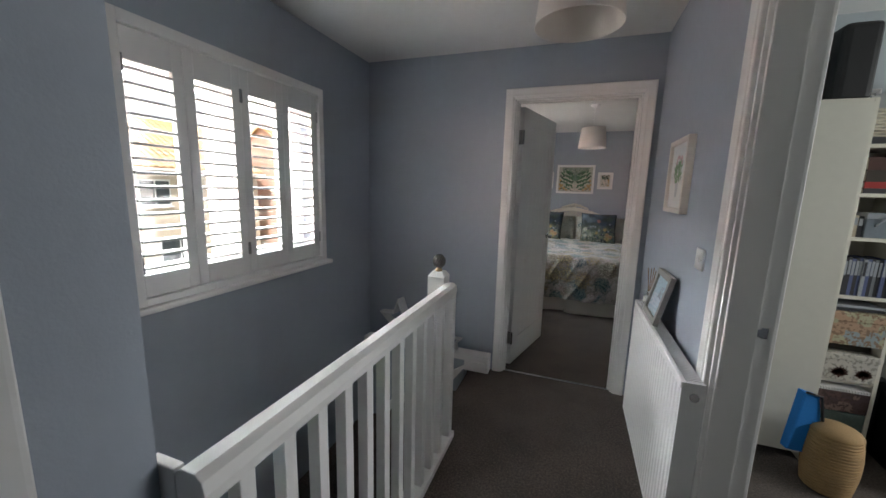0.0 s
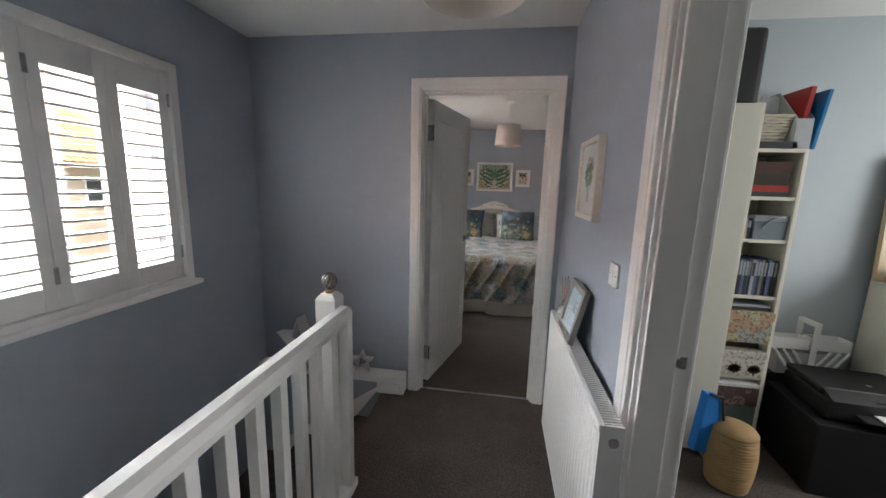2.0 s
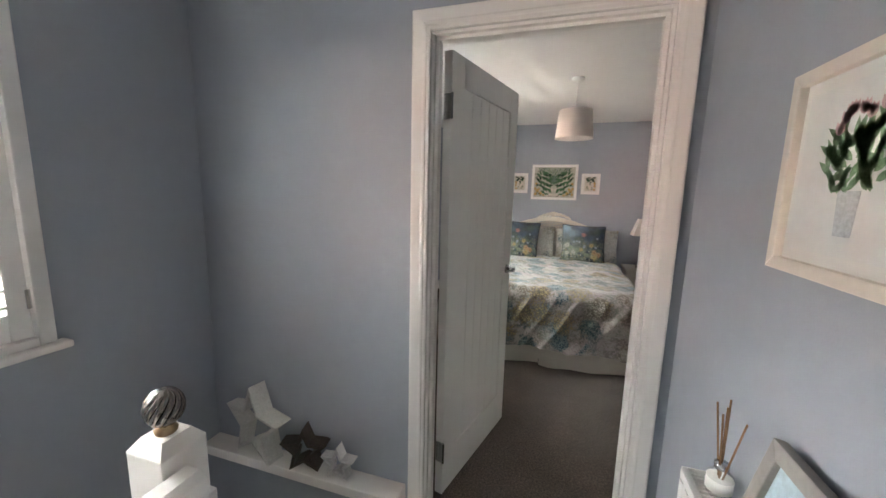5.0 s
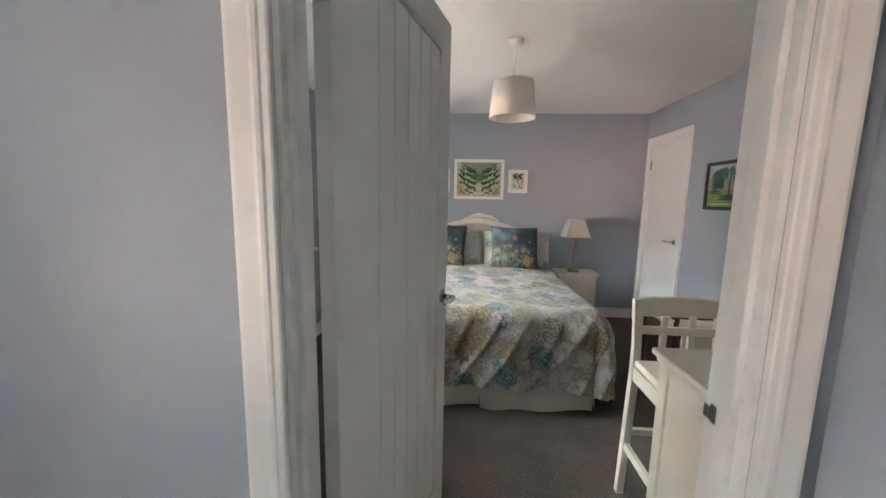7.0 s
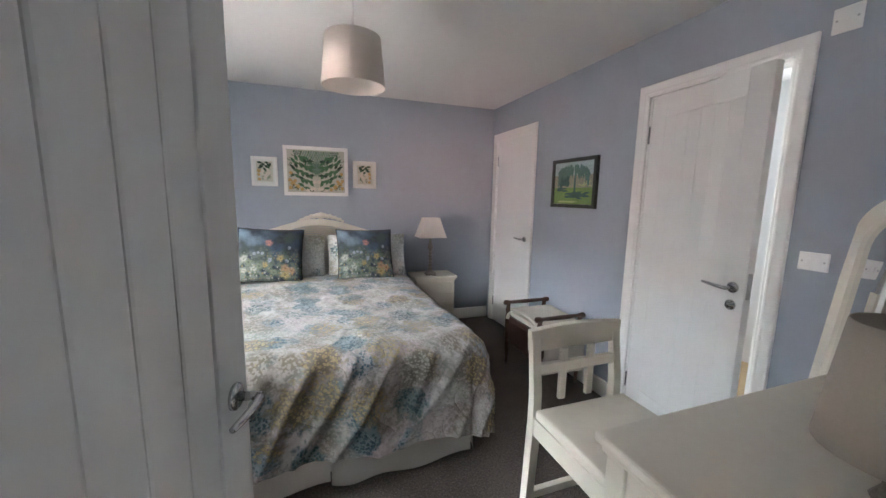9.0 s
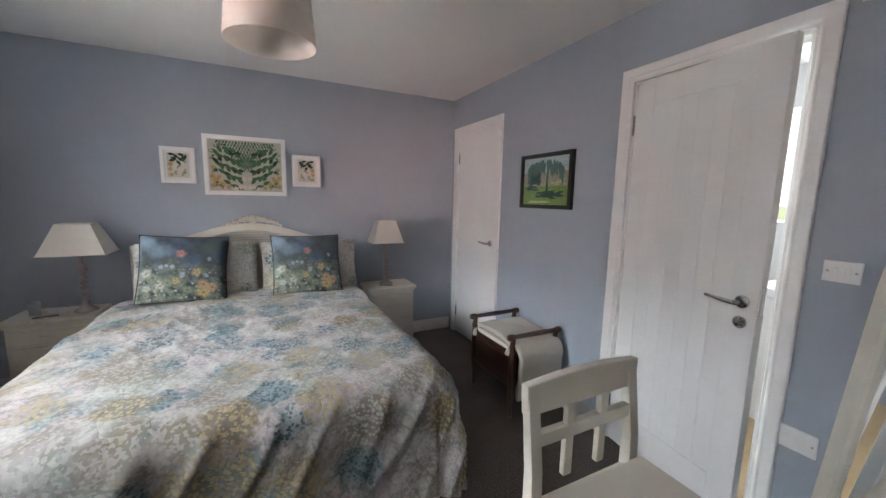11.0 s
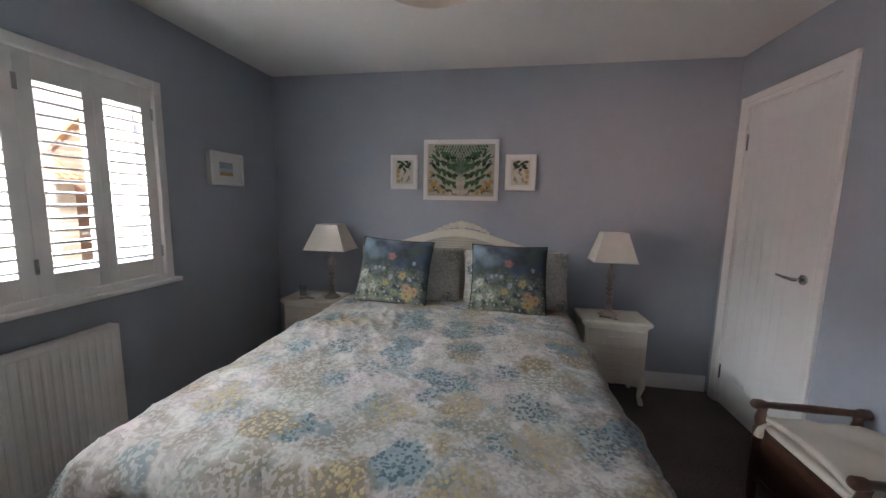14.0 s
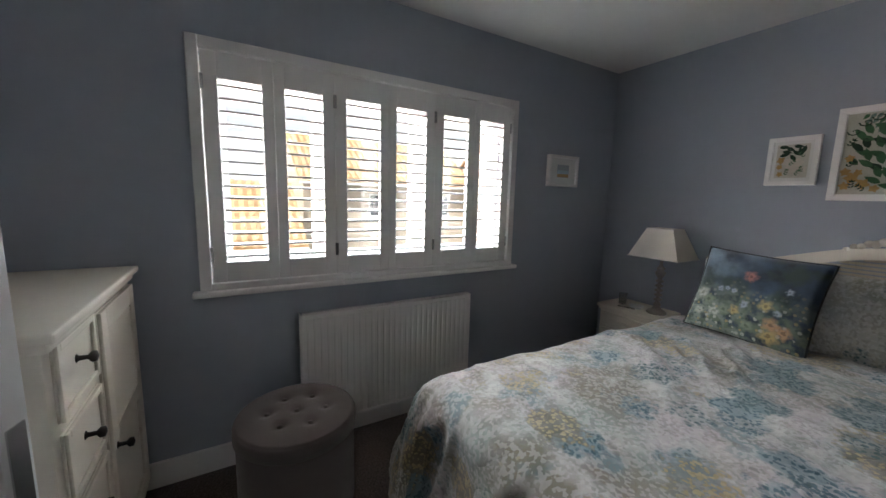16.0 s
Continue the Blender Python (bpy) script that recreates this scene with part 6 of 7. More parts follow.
def drape(u, v):
    x = (-0.17 + 0.34 * u)
    L = v * 0.98
    wob = 0.016 * noise.noise(Vector((x * 9, L * 7, 2.0)))
    if L < 0.43:
        y_, z = 0.2 - L, 0.466 + 0.014 * math.sin(math.pi * min(1, L / 0.36)) + wob
    elif L < 0.53:
        f = (L - 0.43) / 0.10 * math.pi / 2
        y_, z = -0.23 - 0.05 * math.sin(f), 0.466 - 0.05 * (1 - math.cos(f))
    else:
        f = L - 0.53
        y_, z = -0.28 + 0.02 * f + wob, 0.416 - f * 0.62
    return ((x, y_, z), (x, L))
cushm = mesh_of("pad", box(B(), -0.165, 0.165, -0.205, 0.205, 0.4205, 0.455, 0.015, 3), LINEN, True)
part("folded_pad", cushm, LINEN, thr)
me = uv_sheet("drape", 16, 70, drape, LINEN)
o_ = part("hanging_end", me, LINEN, thr)
md = o_.modifiers.new("thickness", 'SOLIDIFY')
md.thickness = 0.022
bm = B()
for sx in (-1, 1):
    for (y_, z) in ((-0.2, 0.47), (0.19, 0.46)):
        for k in range(7):
            a = k * 0.9
            tube(bm, [(sx * 0.172, y_, z), (sx * (0.19 + 0.006 * math.cos(a)), y_ + 0.008 * math.sin(a), z - 0.02), (sx * (0.196 + 0.01 * math.cos(a)), y_ + 0.014 * math.sin(a), z - 0.055)], 0.006, 5)
tagged(part("fringe", bm, LINEN, thr, "cream tassels", True), kind="stuff")


# ---- landing things ----
t, y = picture("framed_picture", "pale wood box-framed watercolour of tulips in a glass", 0.312, 0.332, 0.022, 0.03, mat("cream_wood_frame", (0.70, 0.66, 0.59), 0.5, var=0.06, scale=10), pose(LX, 2.38, 1.47, 0, 0, -90))
part("mount", box(B(), -0.12, 0.12, y, y + 0.001, -0.125, 0.125), mat("watercolour_paper", (0.70, 0.71, 0.69), 0.9, var=0.04, scale=8), t)
bm, rnd = B(), random.Random(11)
for k in range(80):
    leaf(bm, rnd.uniform(-0.05, 0.05), rnd.uniform(-0.035, 0.05), rnd.uniform(0.5, 2.6), rnd.uniform(0.025, 0.045), 0.012, y - 0.0006)
tagged(part("painted_leaf", bm, mat("watercolour_green", (0.24, 0.36, 0.22), 0.9, var=0.4, scale=40), t), kind="stuff")
bm = B()
for k in range(9):
    x_, z_ = rnd.uniform(-0.055, 0.055), rnd.uniform(0.045, 0.085)
    for a in (1.2, 1.57, 1.95):
        leaf(bm, x_, z_, a, 0.022, 0.012, y - 0.001)
tagged(part("painted_tulip", bm, mat("watercolour_pink", (0.60, 0.42, 0.42), 0.9, var=0.35, scale=40), t), kind="stuff")
bm = B()
prism(bm, [(-0.022, -0.03), (0.022, -0.03), (0.017, -0.095), (-0.017, -0.095)], -0.0004, 'xz', y - 0.0002)
part("painted_vase", bm, mat("watercolour_glass", (0.50, 0.53, 0.54), 0.9, var=0.25, scale=30), t)

RT = 0.81
pf = thing("photo_frame", "grey wooden frame leaning on the wall above the radiator", "picture", pose(0.527, 2.285, RT + 0.001, -13, 0, -90))
part("frame", B_frame(0.245, 0.225, 0.027, 0.022), GREYF, pf, "", False, pose(0, 0, 0.1125))
part("picture", box(B(), -0.104, 0.104, -0.012, -0.004, 0.02, 0.205), PBLUE, pf)
bm, rnd = B(), random.Random(5)
for k in range(9):
    leaf(bm, rnd.uniform(0.0, 0.045), rnd.uniform(0.105, 0.15), rnd.uniform(0, 6.28), 0.028, 0.014, -0.0128)
tagged(part("dark_painted_shape", bm, PGREY, pf), kind="stuff")
bm = B()
for k in range(14):
    leaf(bm, rnd.uniform(-0.1, 0.0), rnd.uniform(0.03, 0.11), rnd.uniform(-0.2, 0.3), 0.09, 0.012, -0.0124)
tagged(part("white_painted_shape", bm, mat("pale_snow_wash", (0.50, 0.58, 0.62), 0.9, var=0.15, scale=30), pf), kind="stuff")

df = thing("reed_diffuser", "small glass reed diffuser with wooden sticks on the radiator", "diffuser", pose(0.553, 2.545, RT - 0.002))
part("bottle", lathe(B(), [(0.022, 0), (0.024, 0.006), (0.024, 0.045), (0.014, 0.056), (0.012, 0.068)], 20), THIN, df, "clear glass bottle", True)
part("collar", lathe(B(), [(0.0135, 0.06), (0.0135, 0.072)], 16), CHROME, df, "silver collar", True)
part("label", lathe(B(), [(0.0243, 0.012), (0.0243, 0.038)], 20), PAPER, df, "plain white label", True)
for k, (dx, dy) in enumerate(((0.02, 0.05), (-0.012, 0.03), (0.01, -0.045), (-0.02, -0.02), (0.0, 0.012))):
    part("reed", tube(B(), [(0, 0, 0.01), (dx, dy, 0.19)], 0.002, 5), mat("brown_reed", (0.30, 0.17, 0.09), 0.7, var=0.2, scale=30), df, "thin wooden reed")


def star_band(name, label, R, dp, m, material, wall=0.012):
    """A hollow five-pointed star: a band of ten walls standing on two points."""
    t = thing(name, label, "star ornament", m, "star ornaments")
    pts, ins = [], []
    for k in range(10):
        a = math.pi / 2 + math.pi * k / 5
        r = R if k % 2 == 0 else R * 0.45
        pts.append((r * math.cos(a), r * math.sin(a) + R * math.cos(math.pi / 5)))
        r2 = r - wall * (2.6 if k % 2 == 0 else 1.1)
        ins.append((r2 * math.cos(a), r2 * math.sin(a) + R * math.cos(math.pi / 5)))
    for k in range(10):
        part("wall", prism(B(), [pts[k], pts[(k + 1) % 10], ins[(k + 1) % 10], ins[k]], dp, 'xz', -dp / 2, 0.001), material, t)
    return t


LEDGE = 0.135
STARW = mat("whitewashed_metal", (0.66, 0.66, 0.64), 0.5, var=0.18, scale=18)
STARB = mat("aged_bronze_metal", (0.11, 0.09, 0.075), 0.5, metal=0.3, var=0.4, scale=18)
star_band("star_ornament", "large hollow whitewashed star on the stair ledge", 0.2, 0.085, pose(-1.13, 2.996, LEDGE, 0, 0, -12), STARW)
star_band("star_ornament", "hollow aged bronze star on the stair ledge", 0.115, 0.07, pose(-0.86, 2.996, LEDGE, 0, 0, 14), STARB, 0.016)
star_band("star_ornament", "small hollow silver star on the stair ledge", 0.085, 0.05, pose(-0.68, 2.996, LEDGE, 0, 0, 4), STARW, 0.012)

# ---- study ----
BOOKW = mat("cream_melamine", (0.66, 0.63, 0.54), 0.45, var=0.03, scale=5)
wd = thing("wardrobe", "tall cream melamine wardrobe beside the bookcase", "wardrobe", pose(0, 0, 0))
part("side_panel", box(B(), 1.382, 1.40, 2.70, 3.03, 0, 1.845, 0.002), BOOKW, wd)
part("side_panel", box(B(), 0.715, 0.733, 2.70, 3.03, 0, 1.845, 0.002), BOOKW, wd)
part("top_panel", box(B(), 0.7335, 1.3815, 2.70, 3.03, 1.827, 1.845, 0.002), BOOKW, wd)
part("back_panel", box(B(), 0.7335, 1.3815, 3.015, 3.03, 0, 1.8265), BOOKW, wd)
for a in (0.735, 1.059):
    d_ = part("door", box(B(), a, a + 0.32, 2.68, 2.699, 0.06, 1.825, 0.002), BOOKW, wd)
    part("knob", lathe(B(), [(0.008, 0), (0.014, -0.02), (0.003, -0.024)], 12, (a + (0.29 if a < 1 else 0.03), 2.68, 0.95), 'y'), CHROME, d_, "", True)
t = thing("black_case", "black fabric equipment case standing on the wardrobe", "case", pose(0, 0, 0))
part("body", box(B(), 1.25, 1.395, 2.74, 3.0, 1.846, 2.19, 0.03, 3), BLACK, t)
part("handle", tube(B(), [(1.255, 2.82, 2.05), (1.235, 2.82, 2.06), (1.235, 2.92, 2.06), (1.255, 2.92, 2.05)], 0.008, 8), BLACK, t, "", True)

bk = thing("bookcase", "narrow cream bookcase crowded with books and boxes", "bookcase", pose(0, 0, 0))
BX0_, BX1_, BF, BB = 1.405, 1.665, 2.775, 3.045
for x in (BX0_, BX1_ - 0.018):
    part("side_panel", box(B(), x, x + 0.018, BF, BB, 0, 1.65, 0.002), BOOKW, bk)
SHELVES = (0.07, 0.44, 0.89, 1.185, 1.40, 1.632)
for z in SHELVES:
    part("shelf", box(B(), BX0_ + 0.0185, BX1_ - 0.0185, BF + (0.0 if z > 1.6 else 0.006), BB - 0.01, z, z + 0.018, 0.002), BOOKW, bk)
part("back_panel", box(B(), BX0_ + 0.0185, BX1_ - 0.0185, BB - 0.0095, BB, 0.02, 1.64), BOOKW, bk)
SA, SB = BX0_ + 0.02, BX1_ - 0.02


def book_mat(i, c):
    return mat("book_cover", c, 0.75, var=0.2, scale=20)


BOOKS = [book_mat(i, c) for i, c in enumerate(((0.055, 0.02, 0.014), (0.03, 0.022, 0.014), (0.30, 0.02, 0.015), (0.03, 0.03, 0.035), (0.30, 0.32, 0.34), (0.08, 0.10, 0.20), (0.42, 0.36, 0.27), (0.16, 0.17, 0.18)))]
PAGES = mat("book_pages", (0.62, 0.57, 0.47), 0.9, var=0.1, scale=80)


def book(label, x0, x1, y0, y1, z0, z1, m, lying=True):
    t = thing("book" if not label.startswith("film") else "disc_case", label, "book" if not label.startswith("film") else "disc case", pose(0, 0, 0))
    if lying:
        part("cover", box(B(), x0, x1, y0, y1, z0, z0 + 0.003), m, t)
        part("cover", box(B(), x0, x1, y0, y1, z1 - 0.003, z1), m, t)
        part("spine", box(B(), x0, x1, y0, y0 + 0.003, z0 + 0.0031, z1 - 0.0031), m, t)
        part("pages", box(B(), x0 + 0.004, x1 - 0.004, y0 + 0.0035, y1 - 0.004, z0 + 0.0032, z1 - 0.0032), PAGES, t)
    else:
        part("cover", box(B(), x0, x0 + 0.0015, y0, y1, z0, z1), m, t)
        part("cover", box(B(), x1 - 0.0015, x1, y0, y1, z0, z1), m, t)
        part("spine", box(B(), x0 + 0.0016, x1 - 0.0016, y0, y0 + 0.0015, z0, z1), m, t)
        part("band", box(B(), x0 + 0.002, x1 - 0.002, y0 - 0.0008, y0 - 0.0002, z0 + (z1 - z0) * 0.55, z1 - 0.012), BOOKS[4] if m is not BOOKS[4] else BOOKS[3], t, "paler printed band")
        part("pages", box(B(), x0 + 0.0017, x1 - 0.0017, y0 + 0.002, y1 - 0.004, z0 + 0.003, z1 - 0.003), PAGES, t)
    return t


z = 1.4185
for h_, m_, dx in ((0.024, 3, 0.0), (0.03, 2, 0.004), (0.055, 1, 0.008), (0.06, 0, 0.005)):
    book("hardback book lying in a stack on the shelf", SA + 0.03, SB - 0.025 - dx, BF + 0.012, BF + 0.18, z, z + h_, BOOKS[m_])
    z += h_ + 0.0005
book("slim pale book standing on the shelf", SA + 0.004, SA + 0.022, BF + 0.02, BF + 0.17, 1.4185, 1.53, BOOKS[4], False)
for i, c in enumerate((6, 6, 3)):
    book("small book standing on the shelf", SA + 0.004 + i * 0.019, SA + 0.022 + i * 0.019, BF + 0.02, BF + 0.14, 1.2035, 1.315 - 0.004 * i, BOOKS[c], False)
rnd = random.Random(8)
x = SA + 0.003
while x < SB - 0.016:
    book("film case standing in a row on the shelf", x, x + 0.0143, BF + 0.01 + rnd.uniform(0, 0.008), BF + 0.15, 0.9085, 0.9085 + 0.19 + rnd.uniform(-0.004, 0.004), BOOKS[rnd.choice((3, 3, 4, 5, 7, 7, 4))], False)
    x += 0.0148
BOXG = mat("slate_grey_gift_box", (0.16, 0.19, 0.22), 0.6, var=0.1, scale=12)
t = thing("gift_box", "slate grey box with ribbon and envelopes on top", "box", pose(0, 0, 0))
part("box_body", box(B(), SA + 0.066, SB - 0.006, BF + 0.012, BF + 0.16, 1.2035, 1.295, 0.003), BOXG, t)
part("lid", box(B(), SA + 0.063, SB - 0.004, BF + 0.009, BF + 0.163, 1.2955, 1.325, 0.003), mat("grey_lid", (0.26, 0.28, 0.30), 0.6, var=0.1), t)
part("ribbon", tube(B(), [(SA + 0.10, BF + 0.008, 1.26), (SA + 0.13, BF + 0.002, 1.30), (SA + 0.16, BF + 0.004, 1.315), (SA + 0.19, BF + 0.004, 1.32)], 0.005, 6), PGREY, t, "grey satin ribbon", True)
# below the film cases
for i, (z0, h_, m_) in enumerate(((0.845, 0.012, 4), (0.83, 0.012, 3))):
    book("magazine lying under the shelf", SA + 0.006, SB - 0.01, BF + 0.01, BF + 0.2, z0, z0 + h_, BOOKS[m_])


def storage_box(label, x0, x1, y0, y1, z0, z1, m, lid=0.0):
    t = thing("storage_box", label, "storage box", pose(0, 0, 0))
    part("box_body", box(B(), x0, x1, y0, y1, z0, z1 - lid - (0.0005 if lid else 0), 0.003), m, t)
    if lid:
        part("lid", box(B(), x0 - 0.003, x1 + 0.003, y0 - 0.004, y1, z1 - lid, z1, 0.003), m, t)
    return t


def voronoi_cloth(name, a, b_, c, scale):
    m = mat(name, a, 0.7, var=0.1, scale=20)
    n_, ln_, bs, vec_ = colour_nodes(m)
    vo_ = n_.new("ShaderNodeTexVoronoi")
    vo_.distance = 'CHEBYCHEV'
    vo_.inputs["Scale"].default_value = scale
    ln_.new(vec_, vo_.inputs["Vector"])
    sp = n_.new("ShaderNodeSeparateColor")
    ln_.new(vo_.outputs["Color"], sp.inputs["Color"])
    cc = over(n_, ln_, a, b_, math_node(n_, ln_, 'GREATER_THAN', sp.outputs["Red"], 0.5))
    cc = over(n_, ln_, cc, c, math_node(n_, ln_, 'GREATER_THAN', sp.outputs["Green"], 0.62))
    cc = over(n_, ln_, cc, tuple(v * 0.55 for v in a), noise_mask(n_, ln_, vec_, 70, 0.5, 0.6))
    ln_.new(cc, bs.inputs["Base Color"])
    return m


storage_box("patchwork-patterned box in orange, green and cream", SA + 0.002, SB - 0.002, BF - 0.012, BF + 0.2, 0.655, 0.825, voronoi_cloth("patchwork_paper", (0.42, 0.27, 0.17), (0.40, 0.38, 0.24), (0.28, 0.33, 0.33), 18), 0.045)
storage_box("brown card box set back on the shelf", SA + 0.004, SB - 0.006, BF + 0.05, BF + 0.2, 0.605, 0.654, BOOKS[1])
FLO = voronoi_cloth("floral_box_paper", (0.55, 0.52, 0.44), (0.57, 0.54, 0.46), (0.52, 0.49, 0.42), 9)
t = storage_box("cream box printed with brown flower heads", SA + 0.002, SB - 0.002, BF - 0.01, BF + 0.2, 0.4585, 0.604, FLO, 0.03)
bm = B()
for cx_ in (SA + 0.075, SA + 0.17):
    for k in range(9):
        leaf(bm, cx_, 0.50, math.pi * k / 8, 0.038, 0.018, BF - 0.0112)
    for a in (-0.5, -1.57, -2.6):
        leaf(bm, cx_, 0.498, a, 0.025, 0.012, BF - 0.0112)
tagged(part("printed_flower", bm, BOOKS[0], t), kind="stuff")
storage_box("dark patterned drawer box under a spiral notebook", SA + 0.002, SB - 0.002, BF - 0.008, BF + 0.2, 0.29, 0.40, voronoi_cloth("dark_floral_paper", (0.12, 0.07, 0.06), (0.22, 0.15, 0.12), (0.08, 0.05, 0.05), 26))
t = thing("spiral_notebook", "white spiral-bound notebook lying on a box", "notebook", pose(0, 0, 0))
part("pages", box(B(), SA + 0.004, SB - 0.006, BF - 0.01, BF + 0.19, 0.4005, 0.415), PAPER, t)
bm = B()
for k in range(18):
    xk = SA + 0.012 + k * 0.0115
    tube(bm, [(xk, BF - 0.012 + 0.006 * math.cos(a), 0.408 + 0.009 * math.sin(a)) for a in [2 * math.pi * q / 8 for q in range(9)]], 0.0012, 4)
tagged(part("spiral", bm, CHROME, t), kind="stuff")
storage_box("muted green box on the lowest shelf", SA + 0.002, SB - 0.002, BF - 0.004, BF + 0.2, 0.0885, 0.285, mat("muted_green_paper", (0.10, 0.14, 0.12), 0.7, var=0.2, scale=14))
# on top of the bookcase
TOP = 1.651
WICK = mat("white_wicker", (0.58, 0.53, 0.43), 0.8, var=0.15, scale=60, bump=0.5, bump_scale=300)
book("black book with pale lettering lying under the basket", SA + 0.002, SB - 0.03, BF + 0.01, BF + 0.2, TOP, TOP + 0.032, BOOKS[3])
t = thing("wicker_basket", "small white wicker basket on the bookcase", "basket", pose(1.515, 2.875, TOP + 0.033))
for k in range(9):
    z0, w_ = k * 0.0145, 0.055 + 0.0022 * k
    pts = [(w_ * 1.15 * max(-1, min(1, 1.3 * math.cos(a))), w_ * max(-1, min(1, 1.3 * math.sin(a))), z0 + 0.007 + 0.002 * math.sin(8 * a + 3.14 * (k % 2))) for a in [2 * math.pi * q / 32 for q in range(33)]]
    part("weave", tube(B(), pts, 0.0075, 6), WICK, t, "", True)
part("basket_floor", box(B(), -0.06, 0.06, -0.055, 0.055, 0, 0.006), WICK, t)
RED, BLUE, GREYP = mat("red_plastic_folder", (0.45, 0.03, 0.025), 0.35, var=0.08), mat("blue_plastic_folder", (0.01, 0.16, 0.36), 0.3, var=0.1), mat("grey_magazine_file", (0.40, 0.41, 0.42), 0.5, var=0.08)
t = thing("magazine_file", "pale grey magazine file holding folders", "magazine file", pose(0, 0, 0))
part("side", prism(B(), [(BF + 0.01, TOP), (BF + 0.23, TOP), (BF + 0.23, TOP + 0.29), (BF + 0.16, TOP + 0.29), (BF + 0.01, TOP + 0.14)], 0.003, 'yz', 1.597), PAPER, t)
part("side", prism(B(), [(BF + 0.01, TOP), (BF + 0.23, TOP), (BF + 0.23, TOP + 0.29), (BF + 0.16, TOP + 0.29), (BF + 0.01, TOP + 0.14)], 0.003, 'yz', 1.665), GREYP, t)
part("front", box(B(), 1.6005, 1.6645, BF + 0.01, BF + 0.013, TOP, TOP + 0.14), GREYP, t)
part("floor", box(B(), 1.6005, 1.6645, BF + 0.0135, BF + 0.23, TOP, TOP + 0.003), GREYP, t)
t = thing("folder", "red plastic folder standing in the magazine file", "folder", pose(1.632, 2.9, TOP + 0.004, 0, 6, 0))
part("sheet", box(B(), -0.012, 0.01, -0.09, 0.1, 0, 0.29, 0.002), RED, t)
t = thing("folder", "blue plastic wallet leaning beside the magazine file", "folder", pose(1.675, 2.9, TOP, 0, 7, 0))
part("sheet", box(B(), 0.0, 0.018, -0.115, 0.12, 0, 0.275, 0.003), BLUE, t)
t = thing("paper_tray", "grey card sleeve standing in the wicker basket", "card sleeve", pose(1.53, 2.89, TOP + 0.05, 0, -4, 6))
part("sleeve", prism(B(), [(-0.055, 0), (0.055, 0), (0.055, 0.2), (0.03, 0.215), (-0.04, 0.19), (-0.055, 0.19)], 0.012, 'xz', -0.006), GREYP, t)
t, y = picture("framed_picture", "white frame leaning on the wall above the bookcase", 0.20, 0.30, 0.022, 0.018, WHITE, pose(1.475, 3.03, TOP + 0.151, -4, 0, 0))

# basket with lid and a blue bag
SEAG = mat("seagrass_weave", (0.37, 0.235, 0.105), 0.8, var=0.25, scale=50, bump=0.6, bump_scale=240)
t = thing("seagrass_basket", "round woven seagrass basket with domed lid", "basket", pose(1.40, 2.53, 0))
for k in range(19):
    z0 = 0.012 + k * 0.0148
    r_ = 0.083 + 0.014 * math.sin(math.pi * k / 20)
    part("coil", tube(B(), [(r_ * math.cos(a), r_ * math.sin(a), z0) for a in [2 * math.pi * q / 28 for q in range(29)]], 0.0088, 6), SEAG, t, "", True)
part("lid", lathe(B(), [(0.093, 0.288), (0.096, 0.296), (0.084, 0.312), (0.053, 0.327), (0.018, 0.333)], 28), SEAG, t, "domed woven lid", True)
part("liner", lathe(B(), [(0.076, 0.004), (0.08, 0.285)], 20), SEAG, t)
BLUEB = mat("bright_blue_fabric", (0.01, 0.19, 0.55), 0.7, var=0.1, scale=20)
t = thing("fabric_bag", "bright blue fabric bag with dark binding", "bag", pose(1.275, 2.56, 0.15, 0, 6, 10))
part("panel", prism(B(), [(-0.05, 0.0), (0.035, 0.0), (0.055, 0.02), (0.052, 0.18), (0.015, 0.30), (-0.05, 0.31)], 0.05, 'xz', -0.025, 0.008), BLUEB, t)
part("binding", tube(B(), [(0.035, -0.03, 0.0), (0.058, -0.03, 0.02), (0.056, -0.03, 0.18), (0.018, -0.03, 0.305), (-0.05, -0.03, 0.315)], 0.006, 6), BLACK, t, "dark edge binding", True)

# black box with printer on it
t = thing("black_box", "large black storage cube under the printer", "storage box", pose(2.03, 2.73, 0, 0, 0, -6))
part("body", box(B(), -0.26, 0.26, -0.23, 0.2, 0, 0.355, 0.008), BLACK, t)
part("seam", box(B(), -0.262, 0.262, -0.232, 0.202, 0.3555, 0.37, 0.004), BLACK, t)
t = thing("printer", "black flatbed inkjet printer with paper tray", "printer", pose(2.05, 2.72, 0.371, 0, 0, -6))
part("body", box(B(), -0.225, 0.225, -0.17, 0.17, 0, 0.10, 0.02, 3), BLACK, t)
part("scanner_lid", box(B(), -0.22, 0.22, -0.10, 0.168, 0.1005, 0.135, 0.012, 3), BLACK, t)
bm = prism(B(), [(-0.17, 0.10), (-0.17, 0.085), (-0.10, 0.1005), (-0.10, 0.128)], 0.42, 'yz', -0.21)
cp = part("control_panel", bm, BLACK, t)
part("screen", box(B(), -0.03, 0.03, -0.152, -0.12, 0.112, 0.114), DARKGLASS, cp)
for k in range(4):
    part("button", lathe(B(), [(0.005, 0.111), (0.005, 0.115)], 10, (0.06 + 0.02 * k, -0.135, 0)), PGREY, cp)
part("badge", lathe(B(), [(0.011, 0.135), (0.011, 0.1358)], 20, (0.02, -0.02, 0)), PGREY, t, "small round grey badge")
part("paper_sheet", box(B(), -0.05, 0.14, -0.25, -0.1, 0.055, 0.059), PAPER, t, "white paper in the tray")
part("tray", box(B(), -0.12, 0.16, -0.24, -0.171, 0.044, 0.052, 0.003), BLACK, t)

